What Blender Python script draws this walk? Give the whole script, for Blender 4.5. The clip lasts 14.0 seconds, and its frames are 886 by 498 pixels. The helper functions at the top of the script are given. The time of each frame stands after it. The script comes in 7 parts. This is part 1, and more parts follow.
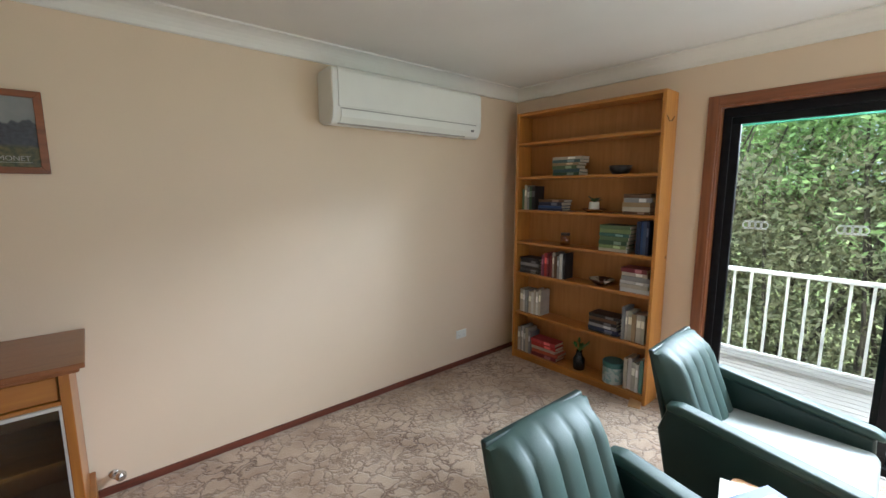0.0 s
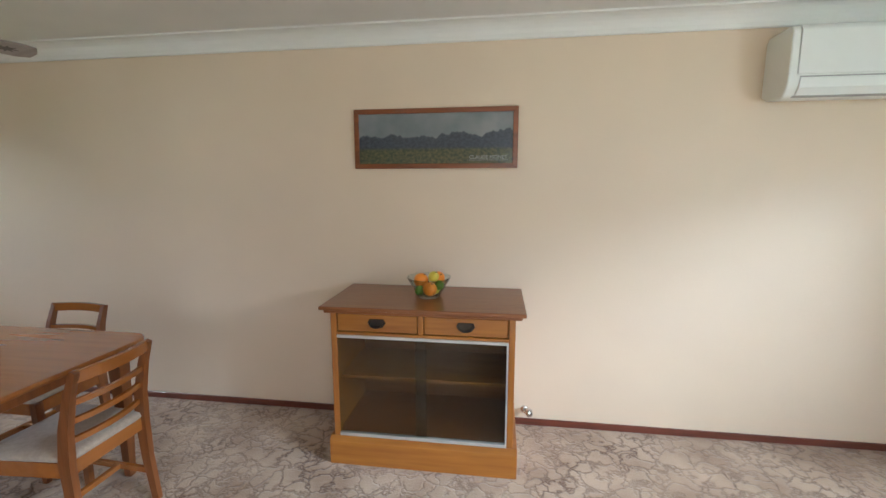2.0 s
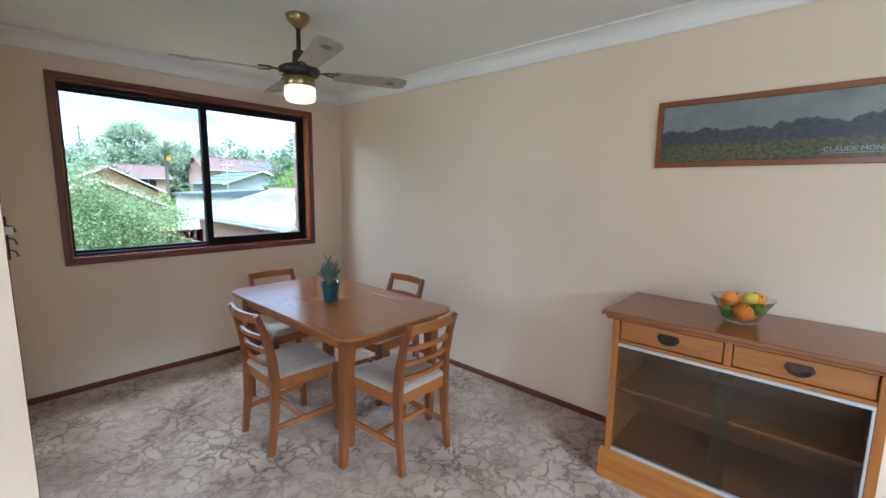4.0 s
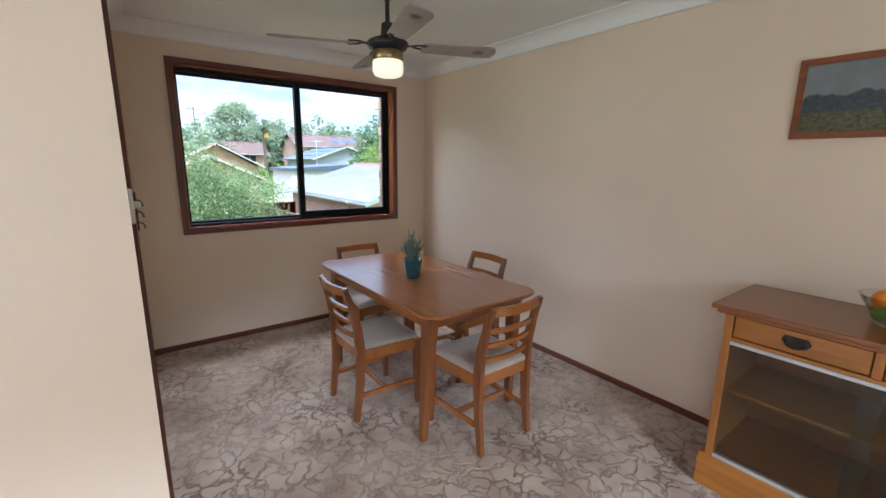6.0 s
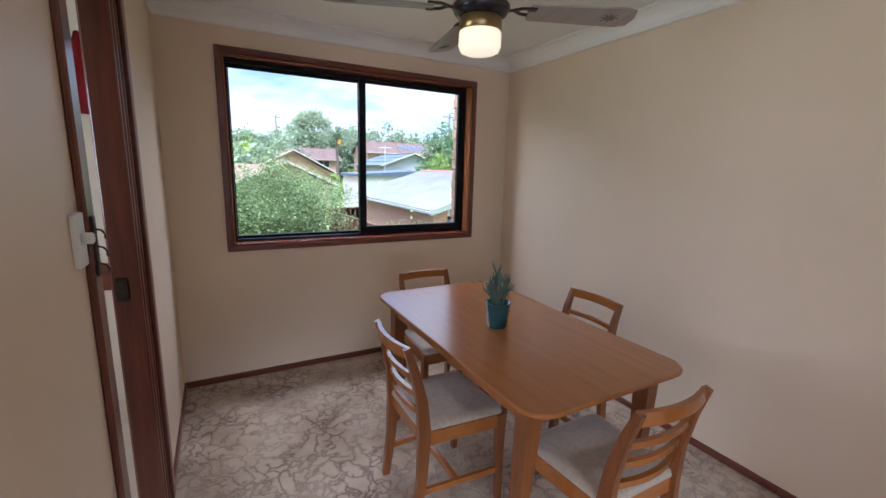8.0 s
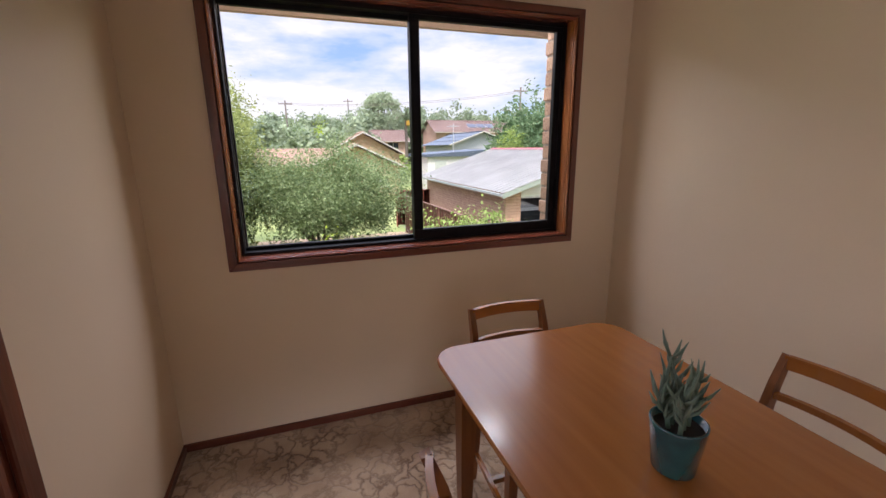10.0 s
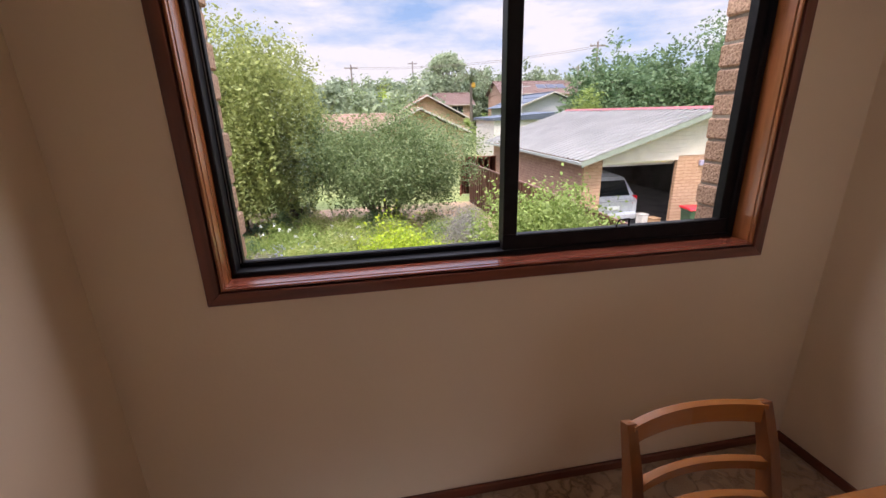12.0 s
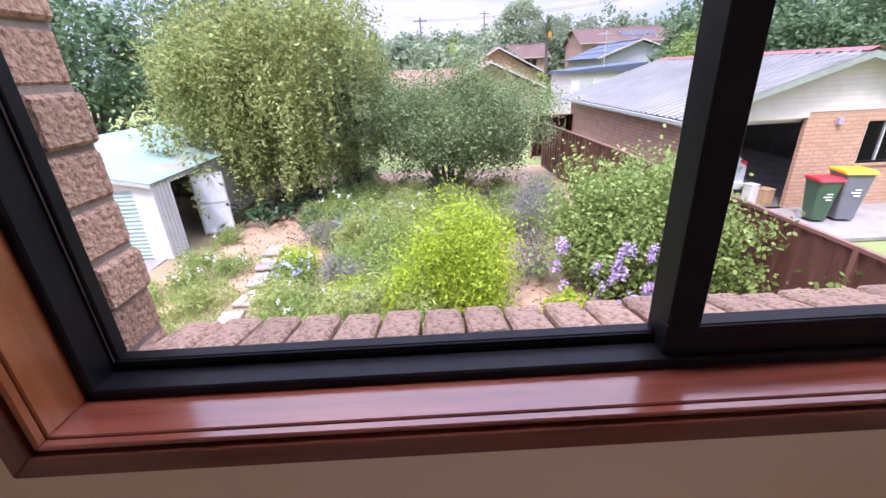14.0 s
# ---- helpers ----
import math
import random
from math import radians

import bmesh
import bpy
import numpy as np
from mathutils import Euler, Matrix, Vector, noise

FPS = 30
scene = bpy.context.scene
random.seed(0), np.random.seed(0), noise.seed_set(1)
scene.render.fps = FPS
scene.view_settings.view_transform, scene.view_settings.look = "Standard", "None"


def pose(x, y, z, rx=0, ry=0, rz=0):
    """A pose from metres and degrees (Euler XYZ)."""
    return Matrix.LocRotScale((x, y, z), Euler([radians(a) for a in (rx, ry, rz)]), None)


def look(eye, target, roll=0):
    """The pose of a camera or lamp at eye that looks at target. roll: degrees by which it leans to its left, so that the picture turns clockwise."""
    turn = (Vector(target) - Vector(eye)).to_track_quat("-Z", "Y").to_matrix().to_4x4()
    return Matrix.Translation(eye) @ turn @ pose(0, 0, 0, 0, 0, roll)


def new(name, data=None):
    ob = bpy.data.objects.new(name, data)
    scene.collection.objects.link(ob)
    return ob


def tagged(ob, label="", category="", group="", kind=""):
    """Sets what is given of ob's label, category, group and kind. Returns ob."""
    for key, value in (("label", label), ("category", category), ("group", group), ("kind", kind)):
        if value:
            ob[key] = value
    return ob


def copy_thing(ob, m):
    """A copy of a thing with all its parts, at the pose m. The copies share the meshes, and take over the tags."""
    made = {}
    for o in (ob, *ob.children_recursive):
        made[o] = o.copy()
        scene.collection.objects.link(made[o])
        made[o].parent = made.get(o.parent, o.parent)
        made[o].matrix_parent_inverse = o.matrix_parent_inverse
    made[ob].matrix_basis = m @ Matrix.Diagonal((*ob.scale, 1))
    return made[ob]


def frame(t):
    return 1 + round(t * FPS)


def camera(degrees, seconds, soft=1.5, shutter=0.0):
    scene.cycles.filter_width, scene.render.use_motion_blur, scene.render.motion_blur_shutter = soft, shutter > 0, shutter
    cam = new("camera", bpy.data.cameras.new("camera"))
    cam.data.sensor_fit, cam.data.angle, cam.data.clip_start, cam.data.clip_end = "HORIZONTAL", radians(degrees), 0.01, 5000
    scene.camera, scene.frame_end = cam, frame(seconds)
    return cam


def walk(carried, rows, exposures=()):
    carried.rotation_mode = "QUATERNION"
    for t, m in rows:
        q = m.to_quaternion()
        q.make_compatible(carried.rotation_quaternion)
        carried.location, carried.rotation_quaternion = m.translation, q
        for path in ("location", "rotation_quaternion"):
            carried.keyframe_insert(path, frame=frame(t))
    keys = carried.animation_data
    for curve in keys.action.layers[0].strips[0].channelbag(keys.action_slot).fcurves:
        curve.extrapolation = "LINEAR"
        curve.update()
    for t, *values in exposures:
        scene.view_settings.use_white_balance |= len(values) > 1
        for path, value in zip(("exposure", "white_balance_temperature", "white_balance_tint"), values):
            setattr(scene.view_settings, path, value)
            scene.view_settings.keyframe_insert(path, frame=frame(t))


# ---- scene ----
cam = camera(93.6, 14.0)
PATH = [
    (0, (4.118, -2.543, 1.523), (5.401, -1.036, 1.237), -0.1),
    (0.5, (4.071, -2.517, 1.525), (5.046, -0.798, 1.223), 0.1),
    (1, (4.038, -2.496, 1.5), (4.608, -0.602, 1.202), -0.1),
    (1.5, (3.98, -2.481, 1.476), (4.125, -0.507, 1.188), -0.0),
    (2, (3.915, -2.488, 1.483), (3.65, -0.528, 1.187), 0.0),
    (2.5, (3.859, -2.495, 1.467), (3.214, -0.623, 1.182), 0.1),
    (3, (3.806, -2.517, 1.465), (2.859, -0.778, 1.181), 0.3),
    (3.5, (3.777, -2.536, 1.459), (2.605, -0.939, 1.181), 0.5),
    (4, (3.766, -2.538, 1.451), (2.433, -1.074, 1.172), 0.8),
    (6.5, (3.599, -2.505, 1.467), (2.009, -1.359, 1.068), 0.8),
    (7, (3.461, -2.462, 1.48), (1.831, -1.366, 1.105), 1.1),
    (7.5, (3.268, -2.359, 1.459), (1.585, -1.343, 1.09), 1.4),
    (8, (3.034, -2.249, 1.472), (1.308, -1.31, 1.098), 1.5),
    (10.5, (1.888, -1.835, 1.451), (0.035, -1.279, 0.944), -0.9),
    (11, (1.665, -1.814, 1.434), (-0.197, -1.328, 0.89), -1.0),
    (11.5, (1.419, -1.743, 1.439), (-0.449, -1.329, 0.856), -1.2),
    (12, (1.225, -1.728, 1.427), (-0.646, -1.394, 0.805), -1.4),
    (12.5, (0.993, -1.734, 1.438), (-0.876, -1.482, 0.772), -1.7),
    (13, (0.797, -1.708, 1.421), (-1.062, -1.537, 0.704), -1.9),
    (13.5, (0.582, -1.63, 1.408), (-1.267, -1.549, 0.65), -2.3),
    (14, (0.432, -1.617, 1.387), (-1.406, -1.603, 0.6), -2.9),
]
EXPOSURES = [
    (0.0, 0.22, 5850, 10), (0.5, 0.45, 5600, 8), (1.0, 0.80, 5250, 8), (1.5, 0.76, 5550, 8), (2.5, 0.84, 5600, 8), (3.0, 0.90, 5250, 8), (4.0, 1.04, 5050, 8), (6.5, 0.72, 5450, 14), (8.0, 0.70, 5450, 17), (10.5, 0.24, 6750, 27), (11.5, 0.18, 6800, 28), (13.0, 0.28, 6250, 35), (14.0, 0.30, 5900, 38),
]
walk(cam, [(t, look(eye, target, roll)) for t, eye, target, roll in PATH], EXPOSURES)

# ---- world and lights ----
world = bpy.data.worlds.new("sky")
scene.world = world
world.use_nodes = True
wn, wl = world.node_tree.nodes, world.node_tree.links
sky = wn.new("ShaderNodeTexSky")
sky.sky_type, sky.sun_disc = "NISHITA", False
sky.sun_elevation, sky.sun_rotation = radians(61), radians(123)
wtc = wn.new("ShaderNodeTexCoord")
wmap = wn.new("ShaderNodeMapping")
wmap.inputs["Scale"].default_value = (1.2, 1.2, 4.5)
wl.new(wtc.outputs["Generated"], wmap.inputs["Vector"])
wcl = wn.new("ShaderNodeTexNoise")
wcl.inputs["Scale"].default_value, wcl.inputs["Detail"].default_value, wcl.inputs["Roughness"].default_value = 2.2, 8, 0.6
wl.new(wmap.outputs["Vector"], wcl.inputs["Vector"])
wramp = wn.new("ShaderNodeValToRGB")
wramp.color_ramp.elements[0].position, wramp.color_ramp.elements[1].position = 0.36, 0.56
wl.new(wcl.outputs["Fac"], wramp.inputs["Fac"])
wmix = wn.new("ShaderNodeMixRGB")
wl.new(wramp.outputs["Color"], wmix.inputs["Fac"])
wblue = wn.new("ShaderNodeMixRGB")
wblue.inputs["Fac"].default_value, wblue.inputs["Color2"].default_value = 0.75, (2.4, 4.0, 6.6, 1)
wl.new(sky.outputs["Color"], wblue.inputs["Color1"])
wl.new(wblue.outputs["Color"], wmix.inputs["Color1"])
wmix.inputs["Color2"].default_value = (6.4, 6.6, 7.0, 1)
# the cloud layer brightens towards the zenith
wsep, wup, wgain = wn.new("ShaderNodeSeparateXYZ"), wn.new("ShaderNodeMapRange"), wn.new("ShaderNodeMixRGB")
wl.new(wtc.outputs["Generated"], wsep.inputs["Vector"])
wl.new(wsep.outputs["Z"], wup.inputs["Value"])
wup.interpolation_type = "SMOOTHSTEP"
wup.inputs["From Min"].default_value, wup.inputs["From Max"].default_value = 0.25, 0.95
wup.inputs["To Min"].default_value, wup.inputs["To Max"].default_value = 1.0, 5.8
wgain.blend_type, wgain.inputs["Fac"].default_value = "MULTIPLY", 1.0
wl.new(wmix.outputs["Color"], wgain.inputs["Color1"])
wl.new(wup.outputs["Result"], wgain.inputs["Color2"])
wl.new(wgain.outputs["Color"], wn["Background"].inputs["Color"])
wn["Background"].inputs["Strength"].default_value = 0.13

sun = new("sun", bpy.data.lights.new("sun", "SUN"))
sun.data.energy, sun.data.angle, sun.data.color = 5.0, radians(10), (1.0, 0.95, 0.87)
sun.matrix_world = look((0, 0, 30), (-14, 9, 0))


def sky_fill(name, eye, target, sx, sy, power, colour):
    ob = new(name, bpy.data.lights.new(name, "AREA"))
    ob.data.shape, ob.data.size, ob.data.size_y = "RECTANGLE", sx, sy
    ob.data.energy, ob.data.color = power, colour
    ob.matrix_world = look(eye, target)
    return ob


# area lamps added as sky light: in the door, above view, at unseen openings
# two added lamps, hidden under awning and eaves, stronger than the sky
sky_fill("deck_fill", (8.96, -2.25, 2.48), (1.5, -1.65, 0.9), 3.5, 0.46, 680, (0.86, 0.94, 1.0))
sky_fill("eaves_fill", (-0.55, -1.27, 2.42), (1.5, -1.27, 0.62), 1.7, 0.35, 28, (0.90, 0.96, 1.0))
sky_fill("door_daylight", (7.20, -3.50, 1.05), (3.6, -1.8, 0.1), 1.6, 1.8, 24, (0.86, 0.94, 1.0))
# no window is known here; both lamps are added to brighten the rooms
sky_fill("lounge_fill", (5.0, -5.24, 1.45), (5.0, -2.0, 0.0), 1.9, 1.25, 14, (0.95, 0.97, 1.0))
sky_fill("kitchen_fill", (1.2, -4.49, 1.5), (1.2, -2.6, 1.0), 0.9, 0.9, 9, (0.95, 0.97, 1.0))


# ---- materials ----
def material(name, colour, rough=0.6, metal=0.0, second=None, scale=8.0, detail=4.0, stretch=(1, 1, 1), bump=0.0, bump_scale=None, spread=(0.35, 0.65), vary=0.0, sheen=0.0, coat=0.0):
    m = bpy.data.materials.new(name)
    m.use_nodes = True
    n, l = m.node_tree.nodes, m.node_tree.links
    b = n["Principled BSDF"]
    b.inputs["Roughness"].default_value, b.inputs["Metallic"].default_value = rough, metal
    b.inputs["Sheen Weight"].default_value, b.inputs["Coat Weight"].default_value = sheen, coat
    b.inputs["Coat Roughness"].default_value = 0.15
    tc, mp = n.new("ShaderNodeTexCoord"), n.new("ShaderNodeMapping")
    mp.inputs["Scale"].default_value = stretch
    l.new(tc.outputs["Object"], mp.inputs["Vector"])
    no = n.new("ShaderNodeTexNoise")
    no.inputs["Scale"].default_value, no.inputs["Detail"].default_value = scale, detail
    l.new(mp.outputs["Vector"], no.inputs["Vector"])
    ra = n.new("ShaderNodeValToRGB")
    ra.color_ramp.elements[0].position, ra.color_ramp.elements[1].position = spread
    ra.color_ramp.elements[0].color = (*colour, 1)
    ra.color_ramp.elements[1].color = (*(second or tuple(c * 0.85 for c in colour)), 1)
    l.new(no.outputs["Fac"], ra.inputs["Fac"])
    out = ra.outputs["Color"]
    if vary:
        oi, hs, mr = n.new("ShaderNodeObjectInfo"), n.new("ShaderNodeHueSaturation"), n.new("ShaderNodeMapRange")
        mr.inputs["To Min"].default_value, mr.inputs["To Max"].default_value = 1 - vary, 1 + vary
        l.new(oi.outputs["Random"], mr.inputs["Value"])
        l.new(mr.outputs["Result"], hs.inputs["Value"])
        l.new(out, hs.inputs["Color"])
        out = hs.outputs["Color"]
    l.new(out, b.inputs["Base Color"])
    if bump:
        n2, bu = n.new("ShaderNodeTexNoise"), n.new("ShaderNodeBump")
        n2.inputs["Scale"].default_value, n2.inputs["Detail"].default_value = bump_scale or scale * 4, 3
        l.new(mp.outputs["Vector"], n2.inputs["Vector"])
        l.new(n2.outputs["Fac"], bu.inputs["Height"])
        bu.inputs["Strength"].default_value, bu.inputs["Distance"].default_value = bump, 0.01
        l.new(bu.outputs["Normal"], b.inputs["Normal"])
    return m


def wood(name, light, dark, rough=0.35, along="x", scale=3.0, coat=0.0, bump=0.08):
    stretch = {"x": (1, 14, 14), "y": (14, 1, 14), "z": (14, 14, 1)}[along]
    return material(name, light, rough, second=dark, scale=scale, detail=8, stretch=stretch, bump=bump, bump_scale=scale * 3, spread=(0.3, 0.75), vary=0.06, coat=coat)


def carpet_material():
    m = material("carpet", (0.56, 0.43, 0.315), 0.95, second=(0.37, 0.255, 0.17), scale=3.6, detail=5, bump=0.0, sheen=0.3)
    n, l = m.node_tree.nodes, m.node_tree.links
    b = n["Principled BSDF"]
    tc = n.new("ShaderNodeTexCoord")
    warp, add = n.new("ShaderNodeTexNoise"), n.new("ShaderNodeMixRGB")
    warp.inputs["Scale"].default_value, warp.inputs["Detail"].default_value = 10.0, 7
    add.blend_type, add.inputs["Fac"].default_value = "ADD", 0.25
    l.new(tc.outputs["Object"], warp.inputs["Vector"])
    l.new(tc.outputs["Object"], add.inputs["Color1"])
    l.new(warp.outputs["Color"], add.inputs["Color2"])
    vo = n.new("ShaderNodeTexVoronoi")
    vo.feature, vo.inputs["Scale"].default_value = "DISTANCE_TO_EDGE", 9.6
    l.new(add.outputs["Color"], vo.inputs["Vector"])
    ra = n.new("ShaderNodeValToRGB")
    ra.color_ramp.elements[0].position, ra.color_ramp.elements[1].position = 0.0, 0.13
    ra.color_ramp.elements[0].color, ra.color_ramp.elements[1].color = (0.30, 0.215, 0.165, 1), (1, 1, 1, 1)
    l.new(vo.outputs["Distance"], ra.inputs["Fac"])
    patch, pr = n.new("ShaderNodeTexNoise"), n.new("ShaderNodeValToRGB")
    patch.inputs["Scale"].default_value, patch.inputs["Detail"].default_value = 2.6, 3
    pr.color_ramp.elements[0].position, pr.color_ramp.elements[1].position = 0.36, 0.56
    l.new(tc.outputs["Object"], patch.inputs["Vector"])
    l.new(patch.outputs["Fac"], pr.inputs["Fac"])
    fade = n.new("ShaderNodeMixRGB")
    fade.inputs["Color2"].default_value = (1, 1, 1, 1)
    half = n.new("ShaderNodeMath")
    half.operation, half.inputs[1].default_value = "MULTIPLY", 0.62
    l.new(pr.outputs["Color"], half.inputs[0])
    l.new(half.outputs["Value"], fade.inputs["Fac"])
    l.new(ra.outputs["Color"], fade.inputs["Color1"])
    mul = n.new("ShaderNodeMixRGB")
    mul.blend_type, mul.inputs["Fac"].default_value = "MULTIPLY", 1.0
    old = b.inputs["Base Color"].links[0].from_socket
    l.new(old, mul.inputs["Color1"])
    l.new(fade.outputs["Color"], mul.inputs["Color2"])
    l.new(mul.outputs["Color"], b.inputs["Base Color"])
    tuft, mixh, bu = n.new("ShaderNodeTexNoise"), n.new("ShaderNodeMath"), n.new("ShaderNodeBump")
    tuft.inputs["Scale"].default_value, tuft.inputs["Detail"].default_value = 160, 2
    l.new(tc.outputs["Object"], tuft.inputs["Vector"])
    mixh.operation = "MULTIPLY_ADD"
    mixh.inputs[1].default_value = 0.5
    l.new(tuft.outputs["Fac"], mixh.inputs[0])
    l.new(ra.outputs["Color"], mixh.inputs[2])
    l.new(mixh.outputs["Value"], bu.inputs["Height"])
    bu.inputs["Strength"].default_value, bu.inputs["Distance"].default_value = 0.6, 0.012
    l.new(bu.outputs["Normal"], b.inputs["Normal"])
    return m


def glass_material(name, tint=(1, 1, 1), rough=0.0, gloss=1.0):
    m = bpy.data.materials.new(name)
    m.use_nodes = True
    n, l = m.node_tree.nodes, m.node_tree.links
    n.remove(n["Principled BSDF"])
    tr, gl, mx, lw, pw_ = n.new("ShaderNodeBsdfTransparent"), n.new("ShaderNodeBsdfGlossy"), n.new("ShaderNodeMixShader"), n.new("ShaderNodeLayerWeight"), n.new("ShaderNodeMath")
    tr.inputs["Color"].default_value = (*tint, 1)
    gl.inputs["Roughness"].default_value = rough
    pw_.operation, pw_.inputs[1].default_value = "POWER", 4.0
    l.new(lw.outputs["Facing"], pw_.inputs[0])
    sc = n.new("ShaderNodeMath")
    sc.operation, sc.inputs[1].default_value, sc.inputs[2].default_value = "MULTIPLY_ADD", 0.75 * gloss, 0.04 * gloss
    l.new(pw_.outputs["Value"], sc.inputs[0])
    l.new(sc.outputs["Value"], mx.inputs["Fac"])
    l.new(tr.outputs["BSDF"], mx.inputs[1])
    l.new(gl.outputs["BSDF"], mx.inputs[2])
    l.new(mx.outputs["Shader"], n["Material Output"].inputs["Surface"])
    return m


def glow_material(name, colour, strength):
    m = bpy.data.materials.new(name)
    m.use_nodes = True
    b = m.node_tree.nodes["Principled BSDF"]
    b.inputs["Base Color"].default_value = (*colour, 1)
    b.inputs["Emission Color"].default_value = (*colour, 1)
    b.inputs["Emission Strength"].default_value = strength
    return m


WALL = material("wall_paint", (0.77, 0.625, 0.468), 0.46, second=(0.74, 0.60, 0.45), scale=1.3, detail=3, bump=0.05, bump_scale=90)
CEIL = material("ceiling_paint", (0.80, 0.79, 0.76), 0.8, second=(0.76, 0.75, 0.72), scale=1.5, bump=0.03, bump_scale=120)
CORNICE = material("cornice_paint", (0.82, 0.81, 0.77), 0.6, second=(0.78, 0.77, 0.73), scale=2)
CARPET = carpet_material()
TRIM = wood("stained_trim", (0.185, 0.05, 0.029), (0.085, 0.024, 0.015), 0.3, "y", coat=0.3)
TRIM_X = wood("stained_trim_long", (0.185, 0.05, 0.029), (0.085, 0.024, 0.015), 0.3, "x", coat=0.3)
TRIM_Z = wood("stained_trim_upright", (0.185, 0.05, 0.029), (0.085, 0.024, 0.015), 0.3, "z", coat=0.3)
SILL = wood("varnished_sill", (0.27, 0.075, 0.042), (0.15, 0.036, 0.022), 0.22, "y", coat=0.7)
SILL_Z = wood("varnished_reveal", (0.37, 0.128, 0.042), (0.20, 0.062, 0.02), 0.25, "z", coat=0.5)
DOORTRIM = wood("door_trim_wood", (0.30, 0.105, 0.04), (0.17, 0.055, 0.022), 0.3, "z", coat=0.4)
ALU = material("black_aluminium", (0.006, 0.006, 0.008), 0.45, 0.0, second=(0.010, 0.010, 0.012), scale=20)
ALU.node_tree.nodes["Principled BSDF"].inputs["Specular IOR Level"].default_value = 0.16
GLASS = glass_material("window_glass", (0.97, 0.99, 0.98), gloss=0.08)
TEAK = wood("teak_top", (0.37, 0.130, 0.027), (0.30, 0.098, 0.020), 0.27, "x", scale=2.2, coat=0.55, bump=0.0)
TEAK_Z = wood("teak_frame", (0.25, 0.083, 0.021), (0.155, 0.048, 0.012), 0.35, "z", coat=0.2)
OAK = wood("honey_oak", (0.38, 0.148, 0.022), (0.26, 0.088, 0.013), 0.32, "x", coat=0.25)
OAK_Z = wood("honey_oak_upright", (0.36, 0.136, 0.021), (0.25, 0.083, 0.012), 0.32, "z", coat=0.25)
OAK_TOP = wood("cabinet_top_oak", (0.28, 0.10, 0.030), (0.20, 0.066, 0.019), 0.3, "x", coat=0.3)
PINE = wood("orange_pine", (0.50, 0.215, 0.042), (0.38, 0.145, 0.026), 0.35, "y", coat=0.2)
PINE_Z = wood("orange_pine_upright", (0.55, 0.245, 0.05), (0.42, 0.165, 0.03), 0.35, "z", coat=0.2)
SEAT = material("seat_fabric", (0.46, 0.37, 0.285), 0.9, second=(0.39, 0.31, 0.235), scale=60, bump=0.15, bump_scale=300, sheen=0.4)
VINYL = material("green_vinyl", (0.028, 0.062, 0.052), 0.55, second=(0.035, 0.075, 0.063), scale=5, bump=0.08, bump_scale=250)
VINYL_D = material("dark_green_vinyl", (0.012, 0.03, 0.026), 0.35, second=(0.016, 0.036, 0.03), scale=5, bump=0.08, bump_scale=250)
WHITE = material("white_plastic", (0.80, 0.81, 0.77), 0.35, second=(0.77, 0.78, 0.74), scale=4)
BRASS = material("aged_brass", (0.42, 0.31, 0.13), 0.3, 0.9, second=(0.25, 0.18, 0.08), scale=12)
IRON = material("dark_bronze", (0.035, 0.028, 0.024), 0.4, 0.6, second=(0.07, 0.055, 0.04), scale=15)
CHROME = material("chrome", (0.75, 0.75, 0.75), 0.12, 1.0)
SILVER = material("satin_aluminium", (0.66, 0.66, 0.66), 0.35, 0.6)


# ---- mesh helpers ----
def part(name, bm, mat, parent=None, label="", smooth=False):
    me = bpy.data.meshes.new(name)
    bmesh.ops.recalc_face_normals(bm, faces=bm.faces)
    bm.to_mesh(me)
    bm.free()
    for mt in mat if isinstance(mat, (list, tuple)) else (mat,):
        me.materials.append(mt)
    if smooth:
        for p in me.polygons:
            p.use_smooth = True
    ob = new(name, me)
    if parent:
        ob.parent = parent
    if label:
        ob["label"] = label
    return ob


def smooth_by_angle(ob, deg=35):
    me = ob.data
    me.polygons.foreach_set("use_smooth", [True] * len(me.polygons))
    me.set_sharp_from_angle(angle=radians(deg))
    return ob


def thing(name, label, category, at=None, group="", kind=""):
    ob = new(name)
    ob.empty_display_size = 0.1
    if at is not None:
        ob.matrix_world = at
    return tagged(ob, label, category, group, kind)


def box(x0, x1, y0, y1, z0, z1, bevel=0.0, seg=1, bm=None):
    own = bmesh.new()
    bmesh.ops.create_cube(own, size=1)
    for v in own.verts:
        v.co = Vector((x0 if v.co.x < 0 else x1, y0 if v.co.y < 0 else y1, z0 if v.co.z < 0 else z1))
    if bevel:
        bmesh.ops.bevel(own, geom=own.edges[:], offset=bevel, segments=seg, affect="EDGES", profile=0.5)
    return merge(own, bm)


def merge(own, bm, m=None):
    if m is not None:
        own.transform(m)
    if bm is None:
        return own
    me = bpy.data.meshes.new("tmp")
    own.to_mesh(me)
    bm.from_mesh(me)
    bpy.data.meshes.remove(me)
    own.free()
    return bm


